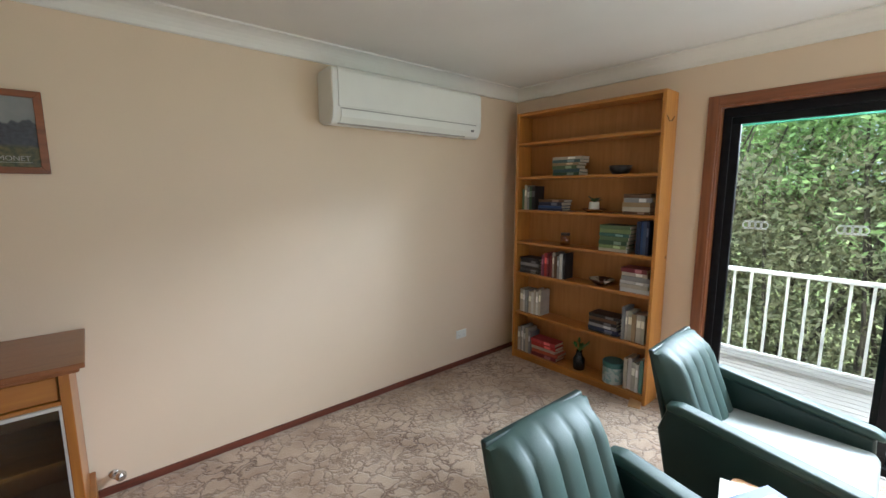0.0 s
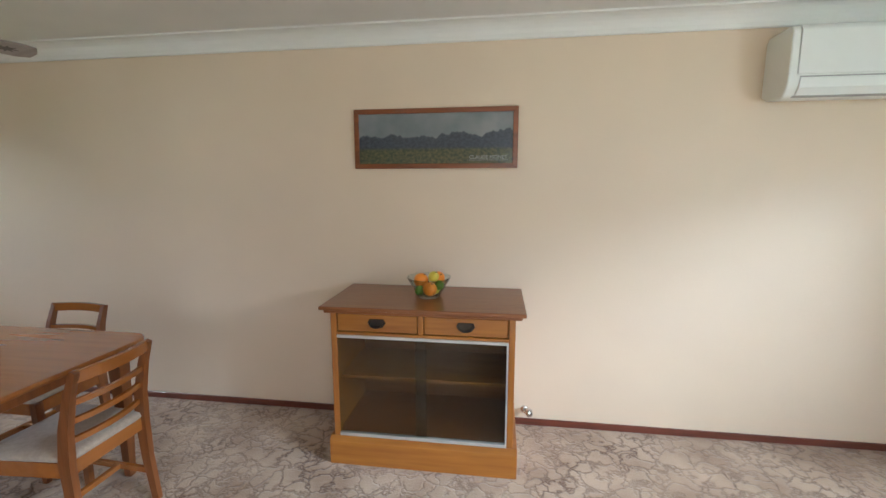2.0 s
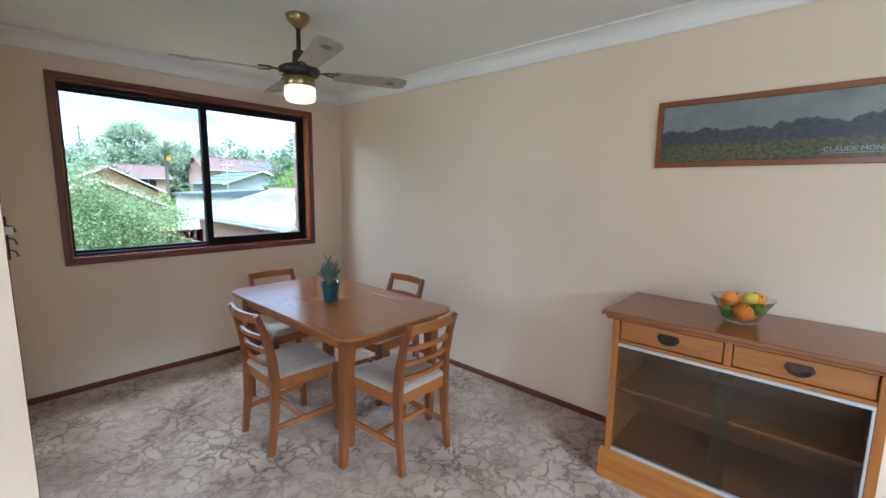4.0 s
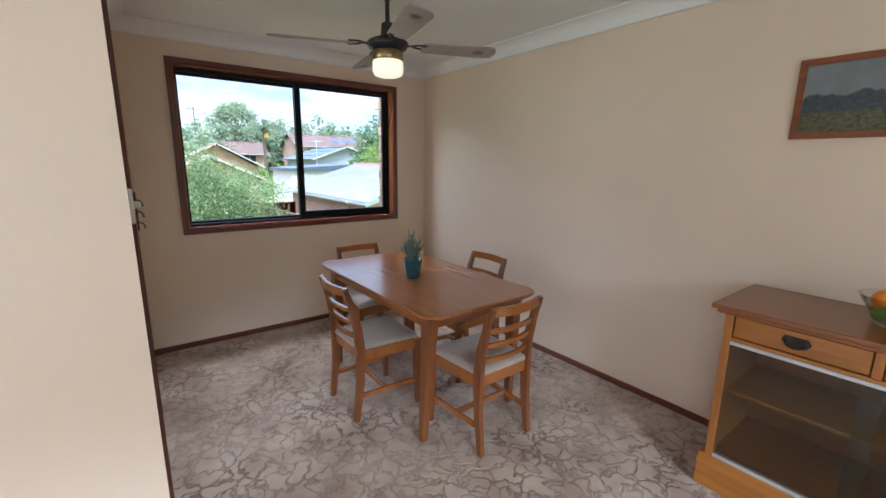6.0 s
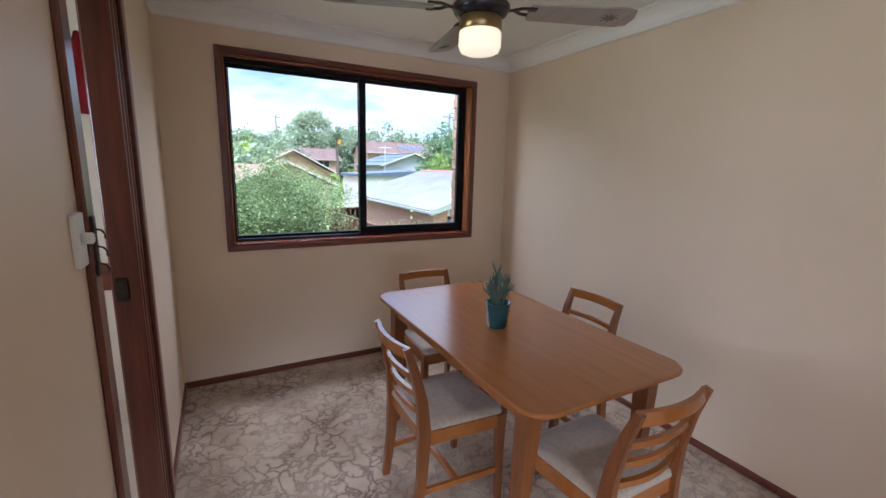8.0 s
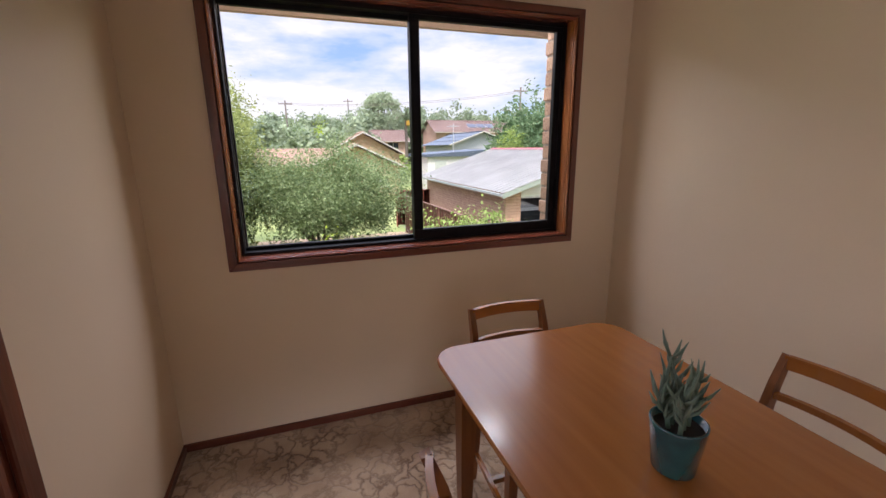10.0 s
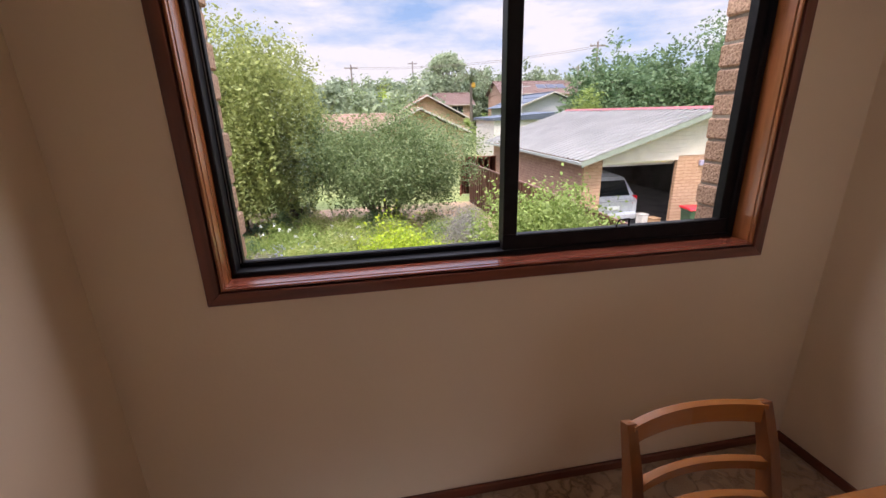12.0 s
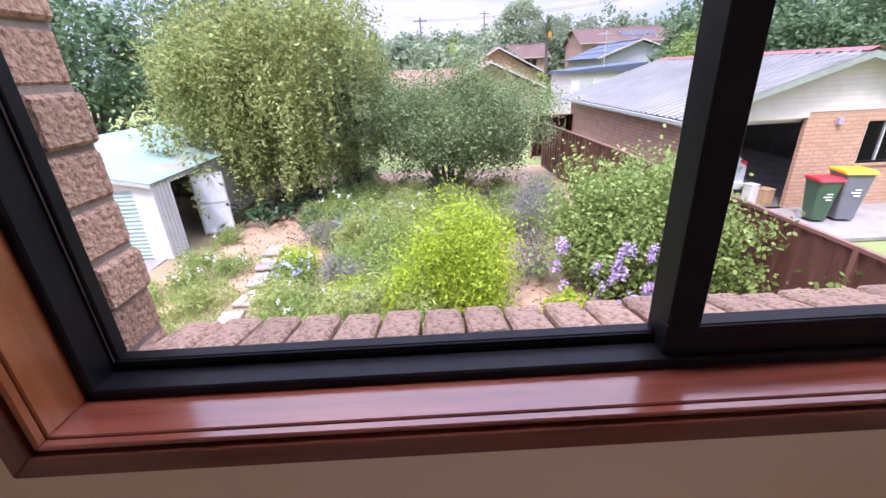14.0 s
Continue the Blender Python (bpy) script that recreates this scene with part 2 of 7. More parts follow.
def prism(outline, axis, a, b, bevel=0.0, seg=1, bm=None):
    """A flat outline of two coordinates pushed from a to b along an axis; x keeps (y, z), y keeps (x, z), z keeps (x, y)."""
    own = bmesh.new()
    put = {"x": lambda p, q: (q, p[0], p[1]), "y": lambda p, q: (p[0], q, p[1]), "z": lambda p, q: (p[0], p[1], q)}[axis]
    lo, hi = [own.verts.new(put(p, a)) for p in outline], [own.verts.new(put(p, b)) for p in outline]
    own.faces.new(lo)
    own.faces.new(list(reversed(hi)))
    for i in range(len(outline)):
        j = (i + 1) % len(outline)
        own.faces.new((lo[i], hi[i], hi[j], lo[j]))
    if bevel:
        bmesh.ops.bevel(own, geom=own.edges[:], offset=bevel, segments=seg, affect="EDGES", profile=0.5)
    return merge(own, bm)


def lathe(profile, seg=24, bm=None, m=None):
    """Turns a profile of (radius, height) round the z axis."""
    own = bmesh.new()
    rings = []
    for r, z in profile:
        if r < 1e-6:
            rings.append([own.verts.new((0, 0, z))])
        else:
            rings.append([own.verts.new((r * math.cos(2 * math.pi * k / seg), r * math.sin(2 * math.pi * k / seg), z)) for k in range(seg)])
    for a, b in zip(rings, rings[1:]):
        for k in range(seg):
            j = (k + 1) % seg
            if len(a) == 1 and len(b) == 1:
                continue
            if len(a) == 1:
                own.faces.new((a[0], b[k], b[j]))
            elif len(b) == 1:
                own.faces.new((a[k], a[j], b[0]))
            else:
                own.faces.new((a[k], a[j], b[j], b[k]))
    return merge(own, bm, m)


def sweep(path, widths, bm=None, seg=4, closed_ends=True):
    """A bar along a path of points; widths gives (across, thick) at each point, both in the plane square to the path."""
    own = bmesh.new()
    rings = []
    pts = [Vector(p) for p in path]
    for i, p in enumerate(pts):
        d = (pts[min(i + 1, len(pts) - 1)] - pts[max(i - 1, 0)]).normalized()
        ref = Vector((0, 0, 1)) if abs(d.z) < 0.8 else Vector((0, 1, 0))
        u = d.cross(ref).normalized()
        v = u.cross(d).normalized()
        a, b = widths[i] if isinstance(widths, list) else widths
        if seg == 4:
            ring = [p + u * sx * a / 2 + v * sy * b / 2 for sx, sy in ((-1, -1), (1, -1), (1, 1), (-1, 1))]
        else:
            ring = [p + u * math.cos(2 * math.pi * k / seg) * a / 2 + v * math.sin(2 * math.pi * k / seg) * b / 2 for k in range(seg)]
        rings.append([own.verts.new(c) for c in ring])
    n = len(rings[0])
    for r, s in zip(rings, rings[1:]):
        for k in range(n):
            own.faces.new((r[k], r[(k + 1) % n], s[(k + 1) % n], s[k]))
    if closed_ends:
        own.faces.new(rings[0])
        own.faces.new(list(reversed(rings[-1])))
    return merge(own, bm)


def structure(name, bm, mat, label, category, smooth=False):
    return tagged(part(name, bm, mat, smooth=smooth), label, category, kind="structure")


def rounded(x0, x1, y0, y1, r, n=8):
    pts = []
    for cx, cy, a0 in ((x1 - r, y1 - r, 0), (x0 + r, y1 - r, 90), (x0 + r, y0 + r, 180), (x1 - r, y0 + r, 270)):
        for k in range(n + 1):
            a = radians(a0 + 90 * k / n)
            pts.append((cx + r * math.cos(a), cy + r * math.sin(a)))
    return pts


# ---- structure of the house ----
CEILING = 2.385
XR, YL, XN, YB = 7.165, -2.52, 2.675, -5.30      # sliding-door wall, doorway wall, end of the nib, lounge's far wall
bm = box(-0.0, XR, YB, 0, -0.12, 0)
floor = structure("floor", bm, CARPET, "patterned beige and brown carpet with dark vein-like cracks", "carpet floor")
structure("ceiling", box(-0.12, XR + 0.1, YB - 0.1, 0.12, CEILING, CEILING + 0.1), CEIL, "flat white painted ceiling", "ceiling")
structure("wall_north", box(-0.28, XR + 0.28, 0, 0.12, -0.12, CEILING), WALL, "long cream painted plaster wall", "wall")

# window wall with its opening
WY0, WY1, WZ0, WZ1 = -2.170, -0.372, 0.946, 2.137
bm = box(-0.10, 0, -2.62, WY0, -0.12, CEILING)
box(-0.10, 0, WY1, 0, -0.12, CEILING, bm=bm)
box(-0.10, 0, WY0, WY1, -0.12, WZ0, bm=bm)
box(-0.10, 0, WY0, WY1, WZ1, CEILING, bm=bm)
structure("wall_west", bm, WALL, "cream painted plaster wall round the window", "wall")

# doorway wall
DX0, DX1, DZ = 1.06, 1.805, 2.04
bm = box(0, DX0, YL - 0.10, YL, -0.12, CEILING)
box(DX1, XN, YL - 0.10, YL, -0.12, CEILING, bm=bm)
box(DX0, DX1, YL - 0.10, YL, DZ, CEILING, bm=bm)
structure("wall_south", bm, WALL, "cream painted plaster wall with a doorway", "wall")
structure("wall_nib", box(XN - 0.10, XN, YB, YL - 0.10, -0.12, CEILING), WALL, "cream painted plaster wall end", "wall")

# sliding-door wall
SY0, SY1, SZ = -4.30, -1.615, 2.03
bm = box(XR, XR + 0.10, SY1, 0, -0.12, CEILING)
box(XR, XR + 0.10, YB, SY0, -0.12, CEILING, bm=bm)
box(XR, XR + 0.10, SY0, SY1, SZ, CEILING, bm=bm)
structure("wall_east", bm, WALL, "cream painted plaster wall round the glazed sliding door", "wall")
# unseen wall; its opening is added to let daylight reach the long wall
bm = box(XN, 4.0, YB - 0.1, YB, -0.12, CEILING)
box(6.0, XR, YB - 0.1, YB, -0.12, CEILING, bm=bm)
box(4.0, 6.0, YB - 0.1, YB, -0.12, 0.75, bm=bm)
box(4.0, 6.0, YB - 0.1, YB, 2.1, CEILING, bm=bm)
structure("wall_lounge", bm, WALL, "cream painted plaster wall behind the lounge", "wall")

# room beyond the doorway
HALL = material("hall_paint", (0.72, 0.66, 0.55), 0.7, second=(0.68, 0.62, 0.52), scale=2)
# the opening in this unseen wall is added along with the lamp
bm = box(0, 0.7, -4.6, -4.5, -0.12, CEILING)
box(1.7, XN - 0.1, -4.6, -4.5, -0.12, CEILING, bm=bm)
box(0.7, 1.7, -4.6, -4.5, -0.12, 1.0, bm=bm)
box(0.7, 1.7, -4.6, -4.5, 2.0, CEILING, bm=bm)
structure("wall_kitchen", bm, HALL, "pale cream wall of the next room", "wall")
structure("wall_kitchen_side", box(-0.10, 0, -4.6, -2.62, -0.12, CEILING), HALL, "pale cream side wall of the next room", "wall")


def cornice_profile():
    pts = [(0.0, CEILING), (0.0, CEILING - 0.095), (0.012, CEILING - 0.095)]
    for k in range(7):
        a = radians(90 * k / 6)
        pts.append((0.100 - 0.083 * math.cos(a) , CEILING - 0.090 + 0.080 * math.sin(a)))
    pts += [(0.105, CEILING - 0.010), (0.105, CEILING)]
    return pts


def cornice(name, x, y, nx, ny, length):
    prof = cornice_profile()
    if ny:
        bm = prism([(y + p * ny, z) for p, z in prof], "x", x, x + length)
    else:
        bm = prism([(x + p * nx, z) for p, z in prof], "y", y, y + length)
    return structure(name, bm, CORNICE, "white coved plaster cornice under the ceiling", "cornice", False)


cornice("cornice_north", 0, -0.001, 0, -1, XR)
cornice("cornice_west", 0.001, YL, 1, 0, -YL)
cornice("cornice_east", XR - 0.001, YB, -1, 0, -YB)
cornice("cornice_south", 0, YL + 0.001, 0, 1, XN)
cornice("cornice_nib", XN + 0.001, YB, 1, 0, YL - YB)


def skirting(name, x0, x1, y0, y1, mat):
    return structure(name, box(x0, x1, y0, y1, 0.0, 0.042, 0.003), mat, "low dark-stained timber skirting along the carpet", "skirting board")


skirting("baseboard_north", 0.0, XR, -0.014, 0.0, TRIM_X)
skirting("baseboard_west", 0.0, 0.014, YL, -0.014, TRIM)
skirting("baseboard_south", 0.014, DX0 - 0.06, YL, YL + 0.014, TRIM_X)
skirting("baseboard_nib", XN, XN + 0.014, YB, YL, TRIM)

# ---- dining window ----
def casing(name, y0, y1, z0, z1, w, x0, x1, parent, mats):
    """Four mitred boards round an opening in a wall square to x."""
    mat_y, mat_z = mats
    part(name, prism([(y0 - w, z0 - w), (y1 + w, z0 - w), (y1, z0), (y0, z0)], "x", x0, x1, 0.002), mat_y, parent)
    part(name, prism([(y0 - w, z1 + w), (y1 + w, z1 + w), (y1, z1), (y0, z1)], "x", x0, x1, 0.002), mat_y, parent)
    part(name, prism([(y0 - w, z0 - w), (y0 - w, z1 + w), (y0, z1), (y0, z0)], "x", x0, x1, 0.002), mat_z, parent)
    part(name, prism([(y1 + w, z0 - w), (y1 + w, z1 + w), (y1, z1), (y1, z0)], "x", x0, x1, 0.002), mat_z, parent)


win = thing("window_1", "black aluminium sliding window in a dark-stained timber reveal", "window", kind="structure")
GROOVE = material("dark_groove", (0.03, 0.012, 0.009), 0.6)
casing("casing_board", WY0 - 0.004, WY1 + 0.004, WZ0 - 0.004, WZ1 + 0.004, 0.037, 0.001, 0.021, win, (TRIM, TRIM_Z))
casing("groove", WY0, WY1, WZ0, WZ1, 0.004, 0.001, 0.004, win, (GROOVE, GROOVE))
casing("casing_bead", WY0 + 0.008, WY1 - 0.008, WZ0 + 0.008, WZ1 - 0.008, 0.008, 0.001, 0.015, win, (SILL, SILL_Z))
part("window_sill", box(-0.10, 0.000, WY0, WY1, WZ0, WZ0 + 0.010, 0.002), SILL, win, "glossy varnished red-brown timber sill")
part("reveal_board", box(-0.10, 0.000, WY0, WY0 + 0.010, WZ0 + 0.010, WZ1, 0.002), SILL_Z, win)
part("reveal_board", box(-0.10, 0.000, WY1 - 0.010, WY1, WZ0 + 0.010, WZ1, 0.002), SILL_Z, win)
part("reveal_board", box(-0.10, 0.000, WY0, WY1, WZ1 - 0.010, WZ1, 0.002), SILL, win)
FX0, FX1 = -0.155, -0.068
fy0, fy1, fz0, fz1 = WY0 + 0.006, WY1 - 0.006, WZ0 + 0.006, WZ1 - 0.006
for y0, y1, z0, z1 in ((fy0, fy1, fz0 - 0.02, fz0 + 0.020), (fy0, fy1, fz1 - 0.026, fz1), (fy0, fy0 + 0.018, fz0, fz1), (fy1 - 0.026, fy1, fz0, fz1)):
    part("window_frame", box(FX0, FX1, y0, y1, z0, z1, 0.003), ALU, win)
# the outer sash and, lapping it towards the room, the one that slides
MY = -1.262
for name, x0, x1, y0, y1, sb, w0, w1 in (("fixed_sash", -0.143, -0.119, fy0 + 0.014, MY + 0.020, 0.024, 0.015, 0.040), ("sliding_sash", -0.110, -0.080, MY - 0.024, fy1 - 0.020, 0.058, 0.050, 0.042)):
    s0, s1 = fz0 + 0.014, fz1 - 0.022
    sash = part(name, box(x0, x1, y0, y1, s0, s0 + sb, 0.002), ALU, win)
    part("rail", box(x0, x1, y0, y1, s1 - 0.026, s1, 0.002), ALU, sash)
    for ya, yb in ((y0, y0 + w0), (y1 - w1, y1)):
        part("stile", box(x0, x1, ya, yb, s0 + sb, s1 - 0.026, 0.002), ALU, sash)
    xm = x0 + 0.012
    pane = part("pane", box(xm - 0.002, xm + 0.002, y0 + 0.008, y1 - 0.010, s0 + 0.01, s1 - 0.01), GLASS, sash, "clear glass pane")
    pane.visible_shadow = False
    part("glazing_bead", box(x1 - 0.002, x1 + 0.003, y0 + w0 - 0.004, y1 - w1 + 0.004, s0 + sb - 0.010, s0 + sb - 0.002, 0.001), ALU, sash)
part("interlock", box(-0.1185, -0.1105, MY - 0.022, MY + 0.018, fz0 + 0.03, fz1 - 0.03), ALU, win)
part("latch", sweep([(-0.086, -0.86, fz0 + 0.070), (-0.078, -0.855, fz0 + 0.098), (-0.078, -0.815, fz0 + 0.100), (-0.086, -0.81, fz0 + 0.072)], (0.005, 0.005)), ALU, win, "small black sliding catch")
part("weather_seal", box(-0.120, -0.1175, fy0 + 0.024, MY - 0.03, fz0 + 0.0300, fz0 + 0.0322), SILVER, win, "thin pale seal along the frame")
part("weather_seal", box(-0.120, -0.1175, fy0 + 0.0205, fy0 + 0.0225, fz0 + 0.034, fz1 - 0.05), SILVER, win, "thin pale seal along the frame")

# ---- doorway to the next room ----
dr = thing("door_1", "dark-stained timber door frame with folded-back concertina door", "doorway", kind="structure")
for xa, xb in ((DX0 - 0.055, DX0 + 0.008), (DX1 - 0.008, DX1 + 0.055)):
    part("architrave", box(xa, xb, YL, YL + 0.016, 0, DZ + 0.055, 0.004), TRIM_Z, dr)
part("architrave", box(DX0 + 0.008, DX1 - 0.008, YL, YL + 0.016, DZ - 0.008, DZ + 0.055, 0.004), TRIM_X, dr)
part("jamb", box(DX0, DX0 + 0.02, YL - 0.11, YL, 0, DZ, 0.002), TRIM_Z, dr)
part("jamb", box(DX1 - 0.02, DX1, YL - 0.11, YL, 0, DZ, 0.002), TRIM_Z, dr)
part("head", box(DX0 + 0.02, DX1 - 0.02, YL - 0.11, YL, DZ - 0.02, DZ, 0.002), TRIM_X, dr)
for k in range(4):
    x = DX0 + 0.024 + k * 0.030
    leaf = part("folded_leaf", box(x, x + 0.026, YL - 0.085, YL + 0.004 - 0.004 * (k % 2), 0.012, DZ - 0.025, 0.004), TRIM_Z, dr)
part("door_pull", box(DX0 + 0.144, DX0 + 0.150, YL - 0.075, YL - 0.035, 0.97, 1.06, 0.004), IRON, dr, "small recessed dark pull")
part("track_pin", lathe([(0, 0), (0.006, 0), (0.006, 0.012), (0, 0.012)], 10, m=pose(DX0 + 0.06, YL + 0.005, 0.0)), SILVER, dr)

# ---- glazed sliding door to the deck ----
sd = thing("sliding_door", "black aluminium glazed sliding door in varnished timber trim", "sliding door", kind="structure")
part("casing_board", box(XR - 0.018, XR - 0.001, SY1 - 0.004, SY1 + 0.058, 0, SZ + 0.058, 0.003), DOORTRIM, sd)
part("casing_board", box(XR - 0.018, XR - 0.001, SY0 - 0.058, SY0 + 0.004, 0, SZ + 0.058, 0.003), DOORTRIM, sd)
part("casing_board", box(XR - 0.018, XR - 0.001, SY0 + 0.004, SY1 - 0.004, SZ - 0.004, SZ + 0.058, 0.003), wood("door_head_wood", (0.30, 0.105, 0.04), (0.17, 0.055, 0.022), 0.3, "y", coat=0.4), sd)
part("reveal_board", box(XR - 0.01, XR + 0.055, SY1 - 0.014, SY1, 0, SZ, 0.002), DOORTRIM, sd)
part("reveal_board", box(XR - 0.01, XR + 0.055, SY0, SY1 - 0.014, SZ - 0.014, SZ, 0.002), DOORTRIM, sd)
for y0, y1, z0, z1 in ((SY0, SY1 - 0.014, 0.0, 0.045), (SY0, SY1 - 0.014, SZ - 0.07, SZ - 0.014), (SY1 - 0.06, SY1 - 0.014, 0.045, SZ - 0.07), (SY0, SY0 + 0.05, 0.045, SZ - 0.07)):
    part("door_frame", box(XR + 0.045, XR + 0.13, y0, y1, z0, z1, 0.003), ALU, sd)
for x0, y0, y1 in ((XR + 0.058, -2.52, SY1 - 0.058), (XR + 0.092, -3.44, -2.44), (XR + 0.058, SY0 + 0.05, -3.36)):
    panel = part("door_panel", box(x0, x0 + 0.026, y0, y1, 0.046, 0.10, 0.002), ALU, sd)
    part("rail", box(x0, x0 + 0.026, y0, y1, SZ - 0.115, SZ - 0.071, 0.002), ALU, panel)
    part("stile", box(x0, x0 + 0.026, y0, y0 + 0.05, 0.10, SZ - 0.115, 0.002), ALU, panel)
    part("stile", box(x0, x0 + 0.026, y1 - 0.05, y1, 0.10, SZ - 0.115, 0.002), ALU, panel)
    g = part("pane", box(x0 + 0.011, x0 + 0.015, y0 + 0.04, y1 - 0.04, 0.09, SZ - 0.10), GLASS, panel, "clear glass pane")
    g.visible_shadow = False
STICKER = material("sticker_white", (0.75, 0.77, 0.77), 0.5)
for yc in (-1.845, -2.275):
    st = part("safety_sticker", lathe([(0.016, 0), (0.022, 0), (0.022, 0.0015), (0.016, 0.0015), (0.016, 0)], 18, m=pose(XR + 0.066, yc - 0.045, 1.30, 0, 90, 0)), STICKER, sd, "white chain of rings on the glass")
    for k in range(1, 4):
        part("ring", lathe([(0.016, 0), (0.022, 0), (0.022, 0.0015), (0.016, 0.0015), (0.016, 0)], 18, m=pose(XR + 0.066, yc - 0.045 + 0.030 * k, 1.30, 0, 90, 0)), STICKER, st)
    for dz in (-0.024, 0.024):
        part("edge_line", box(XR + 0.0655, XR + 0.067, yc - 0.06, yc + 0.06, 1.30 + dz - 0.002, 1.30 + dz + 0.002), STICKER, st)


# ---- dining table ----
TX0, TX1, TY0, TY1, TH = 0.778, 2.192, -1.470, -0.678, 0.748
tab = thing("dining_table", "teak-coloured dining table with rounded corners and tapered legs", "table", pose((TX0 + TX1) / 2, (TY0 + TY1) / 2, 0))
hx, hy = (TX1 - TX0) / 2, (TY1 - TY0) / 2
bm = bmesh.new()
outs = []
for inset, z, in ((0.012, TH - 0.026), (0.0, TH - 0.014), (0.0, TH - 0.006), (0.004, TH)):
    outs.append([bm.verts.new((x, y, z)) for x, y in rounded(-hx + inset, hx - inset, -hy + inset, hy - inset, 0.10, 8)])
bm.faces.new(list(reversed(outs[0])))
bm.faces.new(outs[-1])
for a, b in zip(outs, outs[1:]):
    for k in range(len(a)):
        bm.faces.new((a[k], a[(k + 1) % len(a)], b[(k + 1) % len(a)], b[k]))
part("tabletop", bm, TEAK, tab, "polished teak top with window sheen")
for sx in (-1, 1):
    part("apron", box(sx * (hx - 0.11) - 0.011, sx * (hx - 0.11) + 0.011, -hy + 0.09, hy - 0.09, TH - 0.10, TH - 0.026, 0.002), TEAK_Z, tab)
for sy in (-1, 1):
    part("apron", box(-hx + 0.11, hx - 0.11, sy * (hy - 0.08) - 0.011, sy * (hy - 0.08) + 0.011, TH - 0.10, TH - 0.026, 0.002), TEAK, tab)
for sx in (-1, 1):
    for sy in (-1, 1):
        part("leg", sweep([(sx * (hx - 0.125), sy * (hy - 0.095), TH - 0.027), (sx * (hx - 0.135), sy * (hy - 0.085), 0.40), (sx * (hx - 0.155), sy * (hy - 0.075), 0.0)],
                          [(0.072, 0.062), (0.056, 0.05), (0.034, 0.034)]), TEAK_Z, tab)


# ---- dining chairs ----
def dining_chair(m, label):
    """Faces -y in its own frame; the back stands at +y."""
    ch = thing("dining_chair", label, "chair", m, group="chairs round the dining table")
    for s in (-1, 1):
        x = s * 0.172
        part("back_post", sweep([(x, 0.195, 0), (x, 0.168, 0.22), (x, 0.160, 0.42), (x * 0.985, 0.172, 0.56), (x * 0.97, 0.205, 0.70), (x * 0.96, 0.240, 0.80)],
                                [(0.024, 0.032), (0.027, 0.042), (0.028, 0.052), (0.027, 0.045), (0.025, 0.034), (0.022, 0.026)]), TEAK_Z, ch)
        part("front_leg", sweep([(s * 0.200, -0.205, 0), (s * 0.196, -0.200, 0.24), (s * 0.196, -0.200, 0.425)], [(0.026, 0.026), (0.032, 0.034), (0.034, 0.038)]), TEAK_Z, ch)
        part("side_rail", sweep([(s * 0.192, -0.195, 0.395), (s * 0.170, 0.160, 0.395)], (0.020, 0.062)), TEAK, ch)
        part("side_stretcher", sweep([(s * 0.192, -0.190, 0.150), (s * 0.170, 0.165, 0.150)], (0.016, 0.026)), TEAK, ch)
    part("front_rail", box(-0.18, 0.18, -0.213, -0.191, 0.362, 0.425, 0.002), TEAK, ch)
    part("back_rail", box(-0.165, 0.165, 0.145, 0.167, 0.362, 0.425, 0.002), TEAK, ch)
    part("middle_stretcher", box(-0.175, 0.175, -0.012, 0.012, 0.139, 0.163, 0.002), TEAK, ch)
    # curved slats of the back
    for z, y, h in ((0.778, 0.236, 0.046), (0.668, 0.200, 0.022), (0.588, 0.180, 0.022), (0.505, 0.166, 0.022)):
        pts, n = [], 8
        for k in range(n + 1):
            u = -1 + 2 * k / n
            pts.append((u * 0.165, y + 0.030 * (1 - u * u) - 0.006, z))
        part("top_rail" if h > 0.03 else "back_slat", sweep(pts, (0.018, h)), TEAK, ch)
    bm = bmesh.new()
    rings = []
    for inset, z in ((0.010, 0.418), (0.0, 0.430), (0.004, 0.448), (0.030, 0.458)):
        pts = []
        for x, y in rounded(-1, 1, -1, 1, 0.16, 5):
            w = 0.203 + (0.176 - 0.203) * (y + 1) / 2
            pts.append((x * (w - inset), -0.022 + y * (0.195 - inset), z))
        rings.append([bm.verts.new(p) for p in pts])
    bm.faces.new(list(reversed(rings[0])))
    bm.faces.new(rings[-1])
    for a, b in zip(rings, rings[1:]):
        for k in range(len(a)):
            bm.faces.new((a[k], a[(k + 1) % len(a)], b[(k + 1) % len(a)], b[k]))
    part("seat", bm, SEAT, ch, "padded beige fabric seat", smooth=True)
    return ch


LAB = "teak ladder-back dining chair"
first = dining_chair(pose(2.118, -1.056, 0, 0, 0, -90), LAB + ", pulled out at the table's end")
for m, lab in ((pose(0.828, -1.062, 0, 0, 0, 90), LAB + ", tucked in below the window"),
               (pose(1.505, -1.415, 0, 0, 0, 180), LAB + ", on the doorway side"),
               (pose(1.47, -0.655, 0, 0, 0, 0), LAB + ", between table and long wall")):
    tagged(copy_thing(first, m), lab)


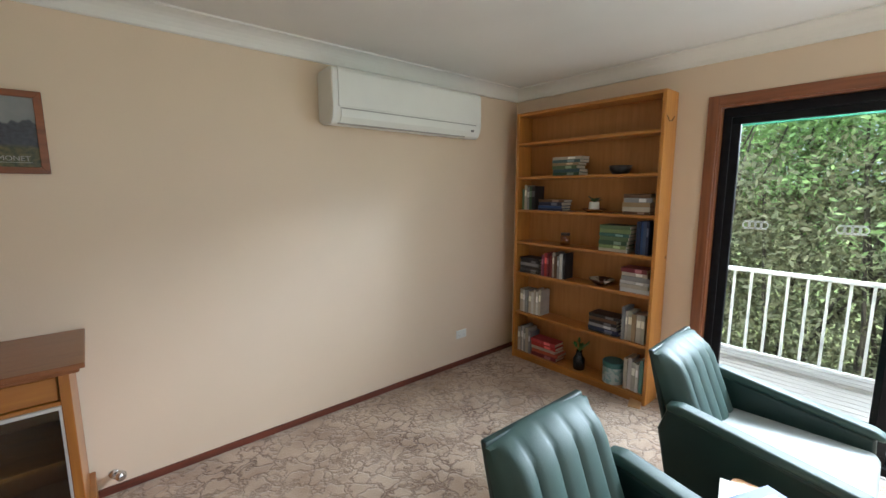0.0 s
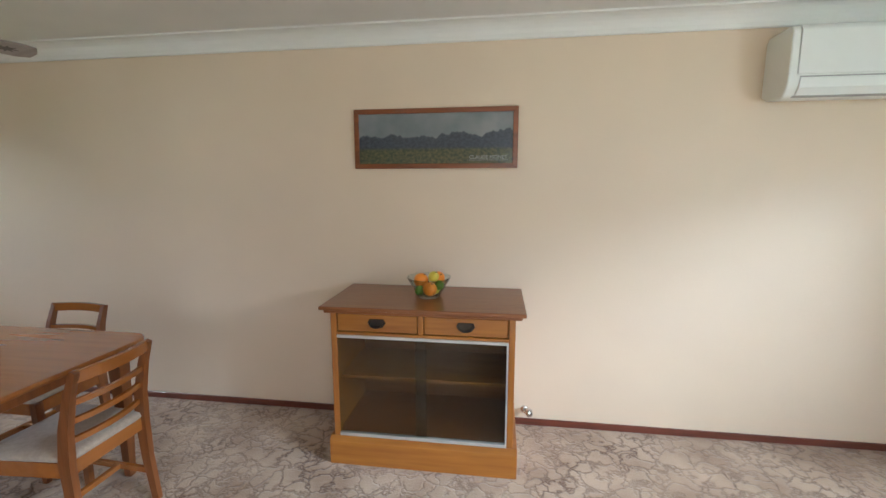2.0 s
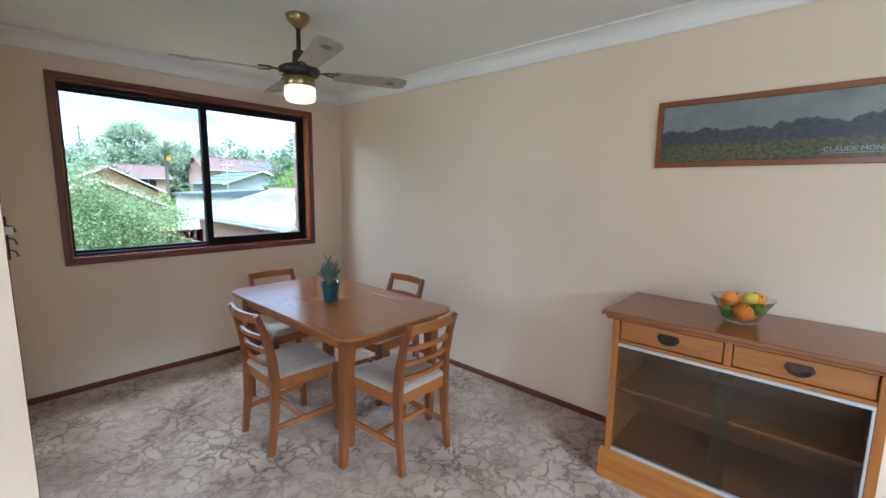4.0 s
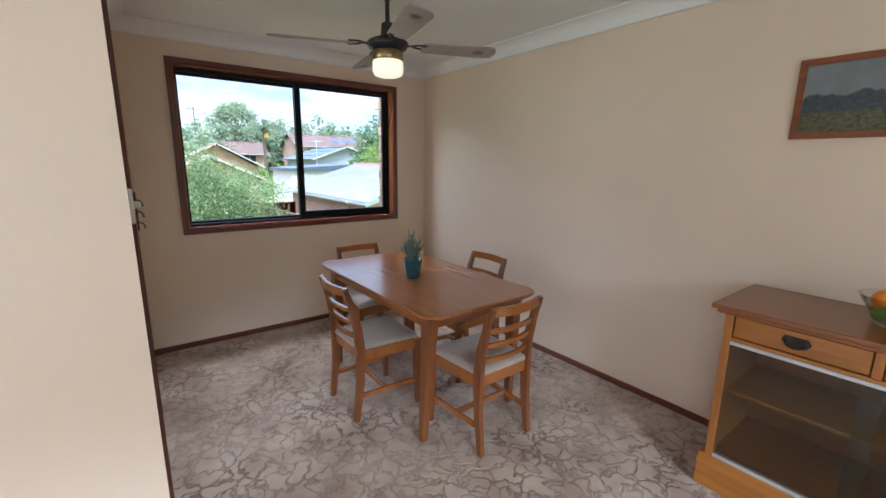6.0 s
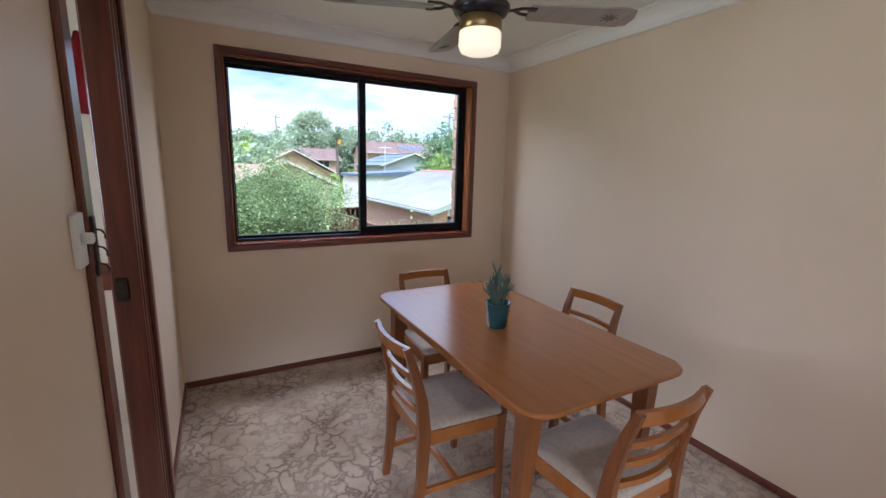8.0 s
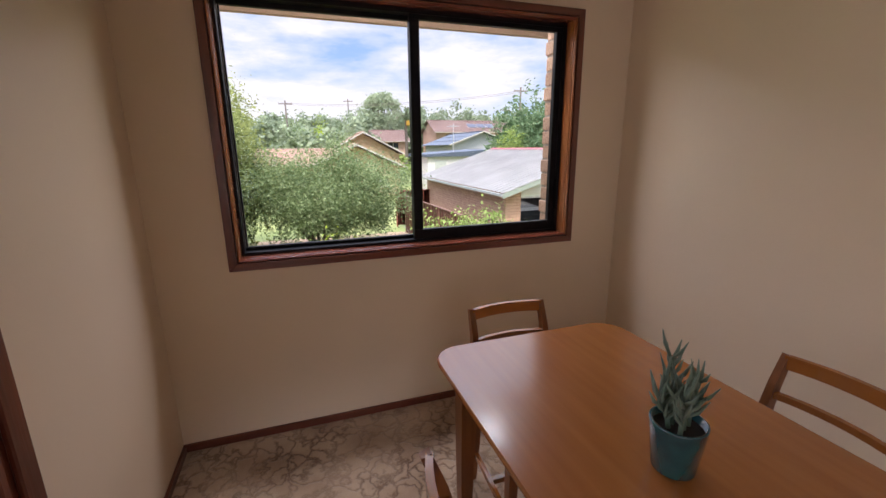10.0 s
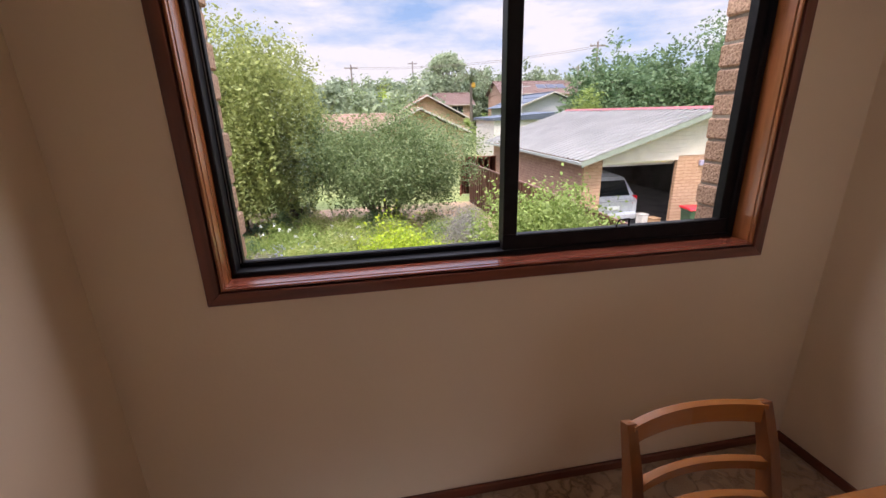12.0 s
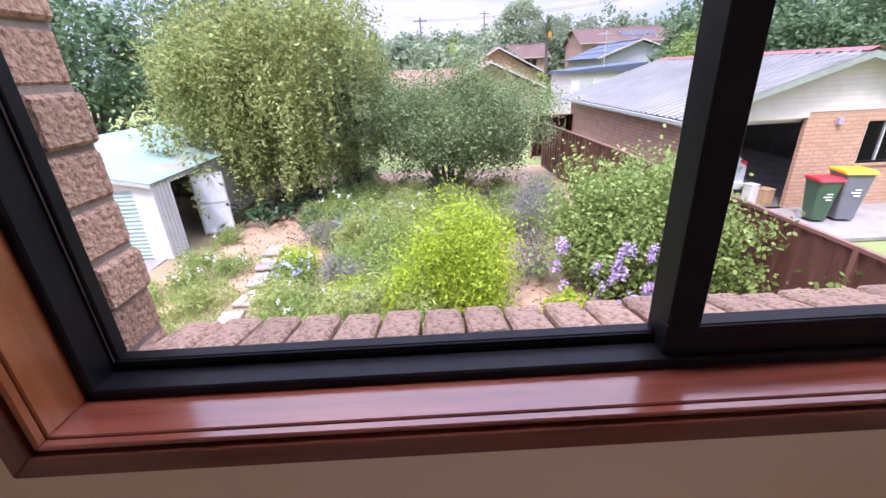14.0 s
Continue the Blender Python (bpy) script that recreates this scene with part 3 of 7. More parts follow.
# ---- glazed cabinet ----
CX0, CX1, CY, CH = 3.006, 4.056, -0.535, 0.878
cab = thing("display_cabinet", "honey oak cabinet with two drawers and sliding glass doors", "cabinet", pose((CX0 + CX1) / 2, 0, 0))
w = (CX1 - CX0) / 2
yf = -0.505
part("top", prism([(-w, CY), (w, CY), (w, -0.012), (-w, -0.012)], "z", CH - 0.020, CH, 0.005, 2), OAK_TOP, cab, "wide brown oak top with moulded edge")
part("top_moulding", box(-w + 0.018, w - 0.018, CY + 0.018, -0.014, CH - 0.040, CH - 0.020, 0.007, 2), OAK_TOP, cab)
bw = w - 0.05
for s in (-1, 1):
    part("corner_post", box(s * bw - 0.032 * (s > 0) - 0.0, s * bw + 0.032 * (s < 0), yf, yf + 0.045, 0.155, CH - 0.040, 0.003), OAK_Z, cab)
    part("side_panel", box(s * bw - 0.018 * (s > 0) - 0.0015 * s, s * bw + 0.018 * (s < 0) - 0.0015 * s, yf + 0.045, -0.016, 0.155, CH - 0.040, 0.002), OAK_Z, cab)
part("back_panel", box(-bw + 0.02, bw - 0.02, -0.028, -0.018, 0.155, CH - 0.040), OAK_TOP, cab)
part("plinth", box(-w + 0.028, w - 0.028, -0.528, -0.016, 0.0, 0.135, 0.004), OAK, cab)
part("plinth_moulding", prism([(-0.528, 0.135), (-0.505, 0.155), (-0.016, 0.155), (-0.016, 0.135)], "x", -w + 0.028, w - 0.028, 0.002), OAK, cab)
part("cabinet_floor", box(-bw + 0.02, bw - 0.02, yf + 0.03, -0.03, 0.156, 0.172), OAK_TOP, cab)
part("shelf", box(-bw + 0.02, bw - 0.02, yf + 0.07, -0.03, 0.452, 0.470, 0.002), OAK, cab)
part("drawer_rail", box(-bw + 0.032, bw - 0.032, yf + 0.002, yf + 0.04, 0.722, 0.738, 0.002), OAK, cab)
part("drawer_divider", box(-0.014, 0.014, yf + 0.004, yf + 0.04, 0.738, CH - 0.040, 0.002), OAK_Z, cab)
for s in (-1, 1):
    x0, x1 = (0.018, bw - 0.036) if s > 0 else (-bw + 0.036, -0.018)
    dw = part("drawer", box(x0, x1, yf + 0.008, yf + 0.30, 0.742, CH - 0.044, 0.003), OAK, cab)
    xc = (x0 + x1) / 2
    part("handle_plate", prism([(xc - 0.048, 0.792), (xc - 0.038, 0.812), (xc + 0.038, 0.812), (xc + 0.048, 0.792), (xc + 0.030, 0.768), (xc, 0.762), (xc - 0.030, 0.768)], "y", yf + 0.004, yf + 0.008, 0.0015), IRON, dw, "dark antique drawer pull")
    pts = [(xc + 0.036 * math.cos(radians(a)), yf - 0.006 - 0.008 * math.sin(radians(a)), 0.797 - 0.026 * math.sin(radians(a))) for a in range(0, 181, 20)]
    part("drawer_pull", sweep(pts, (0.008, 0.008), seg=6), IRON, dw, "dark antique drawer pull")
part("glass_track", box(-bw + 0.032, bw - 0.032, yf - 0.002, yf + 0.022, 0.706, 0.722, 0.002), SILVER, cab, "silver aluminium track")
part("glass_track", box(-bw + 0.032, bw - 0.032, yf - 0.002, yf + 0.022, 0.156, 0.174, 0.002), SILVER, cab, "silver aluminium track")
part("edge_strip", box(bw - 0.041, bw - 0.032, yf - 0.001, yf + 0.018, 0.174, 0.706, 0.001), SILVER, cab)
SMOKE = glass_material("cabinet_glass", (0.80, 0.82, 0.78), gloss=1.0)
part("glass_door", box(-bw + 0.034, 0.03, yf + 0.003, yf + 0.007, 0.172, 0.708), SMOKE, cab, "sliding clear glass door")
part("glass_door", box(-0.03, bw - 0.036, yf + 0.012, yf + 0.016, 0.172, 0.708), SMOKE, cab, "sliding clear glass door")

# ---- things on the long wall ----
PX0, PX1, PZ0, PZ1 = 3.046, 4.012, 1.590, 1.934
def painting_material():
    m = bpy.data.materials.new("landscape_print")
    m.use_nodes = True
    n, l = m.node_tree.nodes, m.node_tree.links
    b = n["Principled BSDF"]
    b.inputs["Roughness"].default_value = 0.22
    tc, sp = n.new("ShaderNodeTexCoord"), n.new("ShaderNodeSeparateXYZ")
    l.new(tc.outputs["Generated"], sp.inputs["Vector"])
    hill = n.new("ShaderNodeTexNoise")
    hill.noise_dimensions = "1D"
    hill.inputs["Scale"].default_value, hill.inputs["Detail"].default_value = 7.0, 3
    l.new(sp.outputs["X"], hill.inputs["W"])
    ma = n.new("ShaderNodeMath")
    ma.operation, ma.inputs[1].default_value, ma.inputs[2].default_value = "MULTIPLY_ADD", -0.45, 0.18
    l.new(hill.outputs["Fac"], ma.inputs[0])
    slope = n.new("ShaderNodeMath")
    slope.operation, slope.inputs[1].default_value = "MULTIPLY_ADD", -0.13
    l.new(sp.outputs["X"], slope.inputs[0])
    l.new(ma.outputs["Value"], slope.inputs[2])
    ad = n.new("ShaderNodeMath")
    l.new(sp.outputs["Z"], ad.inputs[0])
    l.new(slope.outputs["Value"], ad.inputs[1])
    band = n.new("ShaderNodeMapRange")
    band.inputs["From Min"].default_value, band.inputs["From Max"].default_value = 0.445, 0.475
    l.new(ad.outputs["Value"], band.inputs["Value"])
    dab = n.new("ShaderNodeTexNoise")
    mp = n.new("ShaderNodeMapping")
    mp.inputs["Scale"].default_value = (26, 1, 34)
    l.new(tc.outputs["Object"], mp.inputs["Vector"])
    l.new(mp.outputs["Vector"], dab.inputs["Vector"])
    dab.inputs["Scale"].default_value, dab.inputs["Detail"].default_value = 2.0, 6
    skyr, treer, fieldr = n.new("ShaderNodeValToRGB"), n.new("ShaderNodeValToRGB"), n.new("ShaderNodeValToRGB")
    for r, a, c in ((skyr, (0.16, 0.185, 0.20), (0.27, 0.28, 0.28)), (treer, (0.045, 0.055, 0.07), (0.08, 0.09, 0.11)), (fieldr, (0.05, 0.062, 0.045), (0.15, 0.145, 0.075))):
        r.color_ramp.elements[0].position, r.color_ramp.elements[1].position = 0.35, 0.68
        r.color_ramp.elements[0].color, r.color_ramp.elements[1].color = (*a, 1), (*c, 1)
    cloud = n.new("ShaderNodeTexNoise")
    cloud.inputs["Scale"].default_value, cloud.inputs["Detail"].default_value = 5.0, 5
    l.new(tc.outputs["Object"], cloud.inputs["Vector"])
    l.new(cloud.outputs["Fac"], skyr.inputs["Fac"])
    l.new(dab.outputs["Fac"], treer.inputs["Fac"])
    l.new(dab.outputs["Fac"], fieldr.inputs["Fac"])
    m1, m2, low = n.new("ShaderNodeMixRGB"), n.new("ShaderNodeMixRGB"), n.new("ShaderNodeMapRange")
    l.new(band.outputs["Result"], m1.inputs["Fac"])
    l.new(treer.outputs["Color"], m1.inputs["Color1"])
    l.new(skyr.outputs["Color"], m1.inputs["Color2"])
    low.inputs["From Min"].default_value, low.inputs["From Max"].default_value = 0.27, 0.33
    l.new(sp.outputs["Z"], low.inputs["Value"])
    l.new(low.outputs["Result"], m2.inputs["Fac"])
    l.new(fieldr.outputs["Color"], m2.inputs["Color1"])
    l.new(m1.outputs["Color"], m2.inputs["Color2"])
    l.new(m2.outputs["Color"], b.inputs["Base Color"])
    return m


FRAMEW = wood("picture_frame_wood", (0.27, 0.085, 0.028), (0.16, 0.048, 0.016), 0.3, "x", coat=0.3)
pic = thing("framed_picture", "long landscape print in a narrow red-brown timber frame", "picture", pose((PX0 + PX1) / 2, -0.002, (PZ0 + PZ1) / 2))
pw, ph, fw = (PX1 - PX0) / 2, (PZ1 - PZ0) / 2, 0.028
for o in ([(-pw, -ph), (pw, -ph), (pw - fw, -ph + fw), (-pw + fw, -ph + fw)], [(-pw, ph), (pw, ph), (pw - fw, ph - fw), (-pw + fw, ph - fw)],
          [(-pw, -ph), (-pw, ph), (-pw + fw, ph - fw), (-pw + fw, -ph + fw)], [(pw, -ph), (pw, ph), (pw - fw, ph - fw), (pw - fw, -ph + fw)]):
    part("frame_board", prism(o, "y", -0.022, 0.0, 0.002), FRAMEW, pic)
part("print", box(-pw + fw, pw - fw, -0.012, -0.004, -ph + fw, ph - fw), painting_material(), pic, "impressionist landscape under grey sky")


def text_mesh(name, body, size, m, mat, parent):
    cu = bpy.data.curves.new(name, "FONT")
    cu.body, cu.size, cu.extrude = body, size, 0.0006
    ob = bpy.data.objects.new(name + "_curve", cu)
    scene.collection.objects.link(ob)
    me = bpy.data.meshes.new_from_object(ob.evaluated_get(bpy.context.evaluated_depsgraph_get()))
    me.transform(m)
    me.materials.append(mat)
    bpy.data.objects.remove(ob)
    out = new(name, me)
    out.parent = parent
    return out


LETTER = material("print_lettering", (0.36, 0.36, 0.34), 0.5)
text_mesh("caption", "CLAUDE MONET", 0.029, pose(0.205, -0.0128, -0.118, 90), LETTER, pic)
part("caption_line", box(0.20, 0.43, -0.0133, -0.0122, -0.126, -0.124), LETTER, pic)

# air conditioner
ac = thing("air_conditioner", "white wall-mounted split-system air conditioner", "air conditioner", pose(5.266, -0.001, 1.905))
AW = 1.232
prof = [(0, 0.034), (0, 0.30), (-0.02, 0.326), (-0.165, 0.330), (-0.192, 0.326), (-0.205, 0.308), (-0.208, 0.10), (-0.198, 0.045), (-0.175, 0.010), (-0.150, 0.0), (-0.05, 0.010)]
part("body", prism(prof, "x", 0, AW, 0.008, 2), WHITE, ac)
part("front_panel", prism([(-0.208, 0.105), (-0.207, 0.306), (-0.196, 0.322), (-0.192, 0.326), (-0.196, 0.329), (-0.210, 0.312), (-0.2135, 0.303), (-0.2135, 0.105)], "x", 0.035, AW - 0.035, 0.001), WHITE, ac, "smooth white front panel")
SLOT = material("dark_slot", (0.42, 0.42, 0.40), 0.6)
part("air_flap", prism([(-0.212, 0.085), (-0.207, 0.045), (-0.186, 0.012), (-0.181, 0.014), (-0.201, 0.048), (-0.206, 0.085)], "x", 0.05, AW - 0.16, 0.001), WHITE, ac, "curved white outlet flap")
part("outlet_slot", prism([(-0.183, 0.010), (-0.172, 0.004), (-0.171, 0.007), (-0.182, 0.013)], "x", 0.04, AW - 0.15), SLOT, ac)
part("outlet_slot", box(0.05, AW - 0.06, -0.2105, -0.205, 0.092, 0.098), SLOT, ac)
part("display", box(AW - 0.105, AW - 0.075, -0.206, -0.199, 0.046, 0.062, 0.002), material("grey_display", (0.2, 0.21, 0.22), 0.3), ac, "small grey indicator window")

# power point, gas outlet
po = thing("power_outlet", "white double power point low on the cream wall", "power outlet", pose(6.485, 0, 0.279))
part("plate", box(-0.058, 0.058, -0.010, 0, -0.037, 0.037, 0.004, 2), WHITE, po)
for s in (-1, 1):
    part("socket", box(s * 0.028 - 0.017, s * 0.028 + 0.017, -0.0125, -0.009, -0.026, 0.010, 0.001), WHITE, po)
    part("rocker", box(s * 0.028 - 0.006, s * 0.028 + 0.006, -0.0145, -0.009, 0.016, 0.028, 0.001), WHITE, po)
    for dx, a in ((-0.006, 20), (0.006, -20), (0, 0)):
        part("slot", merge(box(-0.001, 0.001, -0.0131, -0.012, -0.004, 0.004), None, pose(s * 0.028 + dx, 0, -0.006 if dx else -0.018, 0, a, 0)), SLOT, po)
gas = thing("gas_outlet", "chrome gas outlet with a round cap above the skirting", "gas outlet", pose(4.095, 0, 0.098))
part("wall_flange", lathe([(0, 0), (0.024, 0), (0.022, 0.006), (0.010, 0.010), (0, 0.010)], 18, m=pose(0, 0, 0, 90)), CHROME, gas, smooth=True)
part("elbow", sweep([(0, -0.008, 0), (0, -0.035, 0), (0.006, -0.048, 0.004), (0.02, -0.055, 0.008)], (0.016, 0.016), seg=10), CHROME, gas, smooth=True)
part("cap", lathe([(0, 0), (0.022, 0.002), (0.026, 0.010), (0.022, 0.022), (0.012, 0.028), (0, 0.030)], 18, m=pose(0.018, -0.052, 0.008, 70, 0, 40)), CHROME, gas, smooth=True)

# switch and key hooks beside the doorway
sw = thing("light_switch", "white wall dimmer switch beside the doorway", "light switch", pose(1.905, YL, 1.305))
part("plate", box(-0.030, 0.030, 0, 0.013, -0.058, 0.058, 0.004, 2), WHITE, sw)
part("dial", lathe([(0, 0), (0.013, 0), (0.012, 0.018), (0.009, 0.020), (0, 0.020)], 16, m=pose(0, 0.013, 0.004, -90)), WHITE, sw, smooth=True)
kr = thing("key_rack", "small dark metal key rack with hooks on the door frame", "key rack", pose(1.835, YL + 0.017, 1.285))
part("backplate", box(-0.012, 0.012, 0, 0.005, -0.075, 0.065, 0.002), IRON, kr)
for z in (0.035, -0.005, -0.045):
    part("hook", sweep([(0, 0.004, z), (0, 0.016, z - 0.004), (0, 0.022, z - 0.014), (0, 0.020, z - 0.022), (0, 0.026, z - 0.020)], (0.005, 0.005), seg=6), IRON, kr)
ap = thing("hanging_apron", "red cloth apron hanging on the next room's wall", "apron", pose(0.0, -2.80, 1.72))
bm = bmesh.new()
cols = []
for i in range(11):
    row = []
    for j in range(9):
        u, v = j / 8 - 0.5, i / 10
        row.append(bm.verts.new((0.03 + 0.015 * math.sin(u * 18 + v * 2), u * (0.26 - 0.14 * v * v), v * 0.42)))
    cols.append(row)
for a, b in zip(cols, cols[1:]):
    for j in range(8):
        bm.faces.new((a[j], a[j + 1], b[j + 1], b[j]))
bmesh.ops.solidify(bm, geom=bm.faces[:], thickness=0.004)
part("cloth", bm, material("red_cloth", (0.42, 0.02, 0.025), 0.85, second=(0.30, 0.015, 0.02), scale=9, bump=0.2), ap, smooth=True)
part("hook", sweep([(0.0, 0, 0.43), (0.03, 0, 0.42), (0.035, 0, 0.44)], (0.006, 0.006), seg=6), IRON, ap)
structure("trim_kitchen", box(0.0, 0.018, -4.5, -2.62, 0.72, 0.88, 0.003), TRIM, "dark-stained timber rail on the next room's wall", "timber rail")
structure("floor_kitchen", box(0.0, XN - 0.1, -4.5, YL - 0.0, 0.0005, 0.004), material("pale_vinyl", (0.55, 0.49, 0.38), 0.5, second=(0.48, 0.42, 0.33), scale=6), "pale sheet vinyl floor of the next room", "vinyl floor")

# ---- ceiling fan ----
fan = thing("ceiling_fan", "four-blade ceiling fan with brass fittings and lit shade", "ceiling fan", pose(1.535, -1.292, 0))
part("canopy", lathe([(0, CEILING), (0.062, CEILING), (0.064, CEILING - 0.008), (0.056, CEILING - 0.030), (0.036, CEILING - 0.052), (0.024, CEILING - 0.058), (0.020, CEILING - 0.070), (0, CEILING - 0.070)], 28), BRASS, fan, "polished brass canopy", smooth=True)
part("downrod", lathe([(0.0, CEILING - 0.06), (0.012, CEILING - 0.06), (0.012, 2.17), (0.0, 2.17)], 14), IRON, fan)
part("coupling", lathe([(0, 2.20), (0.030, 2.20), (0.034, 2.19), (0.038, 2.125), (0, 2.125)], 20), IRON, fan)
part("motor_housing", lathe([(0, 2.135), (0.05, 2.132), (0.095, 2.115), (0.108, 2.100), (0.110, 2.088), (0.102, 2.072), (0.080, 2.058), (0, 2.058)], 36), material("blued_bronze", (0.03, 0.032, 0.045), 0.25, 0.7, second=(0.05, 0.045, 0.05), scale=9), fan, "dark bronze motor housing", smooth=True)
part("motor_ring", lathe([(0.1085, 2.106), (0.1125, 2.100), (0.1125, 2.090), (0.1085, 2.084)], 36), IRON, fan, smooth=True)
part("lamp_collar", lathe([(0, 2.060), (0.080, 2.060), (0.084, 2.055), (0.084, 2.012), (0.080, 2.008), (0, 2.008)], 32), BRASS, fan, "brass lamp collar", smooth=True)
part("shade", lathe([(0.080, 2.010), (0.084, 2.000), (0.084, 1.955), (0.076, 1.936), (0.060, 1.929), (0, 1.927)], 32), glow_material("lit_opal_glass", (1.0, 0.86, 0.58), 0.5), fan, "glowing cream opal glass shade", smooth=True)
BLADE = material("limed_blade", (0.36, 0.32, 0.29), 0.45, second=(0.30, 0.265, 0.235), scale=4, stretch=(1, 10, 1))
STENCIL = material("blade_stencil", (0.12, 0.10, 0.09), 0.5)
for k in range(4):
    a = -18 + 90 * k + (2, -7, 6, -2)[k]
    R = pose(0, 0, 2.088, 0, 0, a)
    arm = part("blade_iron", sweep([(0.09, 0, 0.0), (0.13, 0, 0.006), (0.16, 0.028, 0.004), (0.20, 0.034, 0.002)], (0.012, 0.008)), IRON, fan)
    arm.data.transform(R)
    bmA = sweep([(0.13, 0, 0.006), (0.16, -0.028, 0.004), (0.20, -0.034, 0.002)], (0.012, 0.008))
    merge(box(0.185, 0.215, -0.045, 0.045, -0.001, 0.005, 0.002), bmA)
    bmA.transform(R)
    part("blade_iron", bmA, IRON, fan)
    own = bmesh.new()
    out = [(0.19, -0.052), (0.185, 0.0), (0.19, 0.052), (0.56, 0.068), (0.605, 0.052), (0.618, 0.0), (0.605, -0.052), (0.56, -0.068)]
    own = prism(out, "z", -0.004, 0.003, 0.002)
    tilt = R @ pose(0, 0, 0, -11, 0, 0)
    own.transform(tilt)
    bl = part("blade", own, BLADE, fan)
    out = []
    for q in range(16):
        rr_ = 0.034 if q % 2 == 0 else 0.014
        out.append((0.515 + rr_ * 1.2 * math.cos(2 * math.pi * q / 16), rr_ * math.sin(2 * math.pi * q / 16)))
    st = prism(out, "z", -0.0055, -0.0045)
    st.transform(tilt)
    part("stencil", st, STENCIL, bl, "dark stencilled flower")

# ---- plant on the table ----
pp = thing("potted_succulent", "finger-leaved succulent in a teal glazed ceramic pot", "potted plant", pose(1.512, -1.118, TH))
TEAL = material("teal_glaze", (0.005, 0.055, 0.075), 0.15, second=(0.012, 0.115, 0.13), scale=14, detail=6, coat=0.6)
part("pot", lathe([(0, 0), (0.042, 0), (0.046, 0.004), (0.060, 0.118), (0.060, 0.122), (0.055, 0.122), (0.053, 0.100), (0, 0.100)], 28), TEAL, pp, "shiny teal glazed ceramic pot", smooth=True)
part("soil", lathe([(0, 0.106), (0.03, 0.107), (0.0545, 0.104)], 20), material("potting_soil", (0.03, 0.02, 0.014), 0.95, bump=0.5, scale=60), pp)
SUCC = material("blue_green_leaf", (0.10, 0.16, 0.12), 0.5, second=(0.16, 0.22, 0.17), scale=12, vary=0.15)
rs = random.Random(4)
for k in range(6):
    a, r = k * 1.05 + 0.3, 0.012 + 0.022 * (k % 3) / 2
    bx, by = r * math.cos(a), r * math.sin(a)
    tx, ty, tz = bx * 2.2 + rs.uniform(-0.02, 0.02), by * 2.2 + rs.uniform(-0.02, 0.02), 0.20 + rs.uniform(-0.02, 0.05)
    stem = part("stem", sweep([(bx, by, 0.10), ((bx + tx) / 2 * 0.9, (by + ty) / 2 * 0.9, 0.155), (tx, ty, tz)], [(0.012, 0.012), (0.010, 0.010), (0.006, 0.006)], seg=6), SUCC, pp)
    bm = bmesh.new()
    for q in range(15):
        f = 0.35 + 0.65 * q / 14
        p = Vector((bx + (tx - bx) * f, by + (ty - by) * f, 0.10 + (tz - 0.10) * f))
        aa, up, ln = rs.uniform(0, 6.28), rs.uniform(0.5, 1.3), rs.uniform(0.045, 0.075)
        d = Vector((math.cos(aa) * math.cos(up), math.sin(aa) * math.cos(up), math.sin(up)))
        q2 = p + d * ln * 0.5
        q3 = q2 + (d * 0.7 + Vector((0, 0, 0.5))).normalized() * ln * 0.55
        sweep([p, q2, q3], [(0.006, 0.006), (0.010, 0.009), (0.002, 0.002)], bm=bm, seg=6)
    part("leaves", bm, SUCC, pp, "thick pointed grey-green leaves", smooth=True)

# ---- fruit bowl on the cabinet ----
BX, BY, BZ = 3.535, -0.262, CH + 0.0005
bowl = thing("fruit_bowl", "clear glass bowl of fruit on the oak cabinet", "bowl", pose(BX, BY, BZ))
part("bowl", lathe([(0, 0), (0.060, 0), (0.064, 0.004), (0.090, 0.055), (0.122, 0.110), (0.1225, 0.113), (0.120, 0.113), (0.087, 0.057), (0.060, 0.010), (0, 0.009)], 40), glass_material("bowl_glass", (0.93, 0.96, 0.94), gloss=1.3), bowl, smooth=True)
ORANGE = material("orange_peel", (0.85, 0.27, 0.015), 0.4, second=(0.78, 0.22, 0.012), scale=7, bump=0.25, bump_scale=160)
LEMON = material("lemon_peel", (0.72, 0.55, 0.05), 0.4, second=(0.62, 0.50, 0.06), scale=6, bump=0.25, bump_scale=150)
LIME = material("lime_peel", (0.13, 0.26, 0.025), 0.35, second=(0.09, 0.20, 0.02), scale=6, bump=0.2, bump_scale=150)
STEMM = material("fruit_stem", (0.10, 0.09, 0.04), 0.8)


def fruit(name, label, x, y, z, r, mat, long=1.0):
    f = thing(name, label, "fruit", pose(BX + x, BY + y, BZ + z, 20 + 300 * x, 30 + 200 * y, 0), group="fruit in the bowl")
    pts = [(r * math.sin(radians(a)) * (1 if a not in (0, 180) else 0), -r * long * math.cos(radians(a))) for a in range(0, 181, 15)]
    if long > 1.1:
        pts[0], pts[-1] = (0, -r * long * 1.12), (0, r * long * 1.12)
    part("peel", lathe(pts, 20), mat, f, smooth=True)
    part("stem_end", lathe([(0, 0), (0.005, 0), (0.004, 0.003), (0, 0.003)], 8, m=pose(0, 0, r * long * (1.1 if long > 1.1 else 0.99))), STEMM, f)


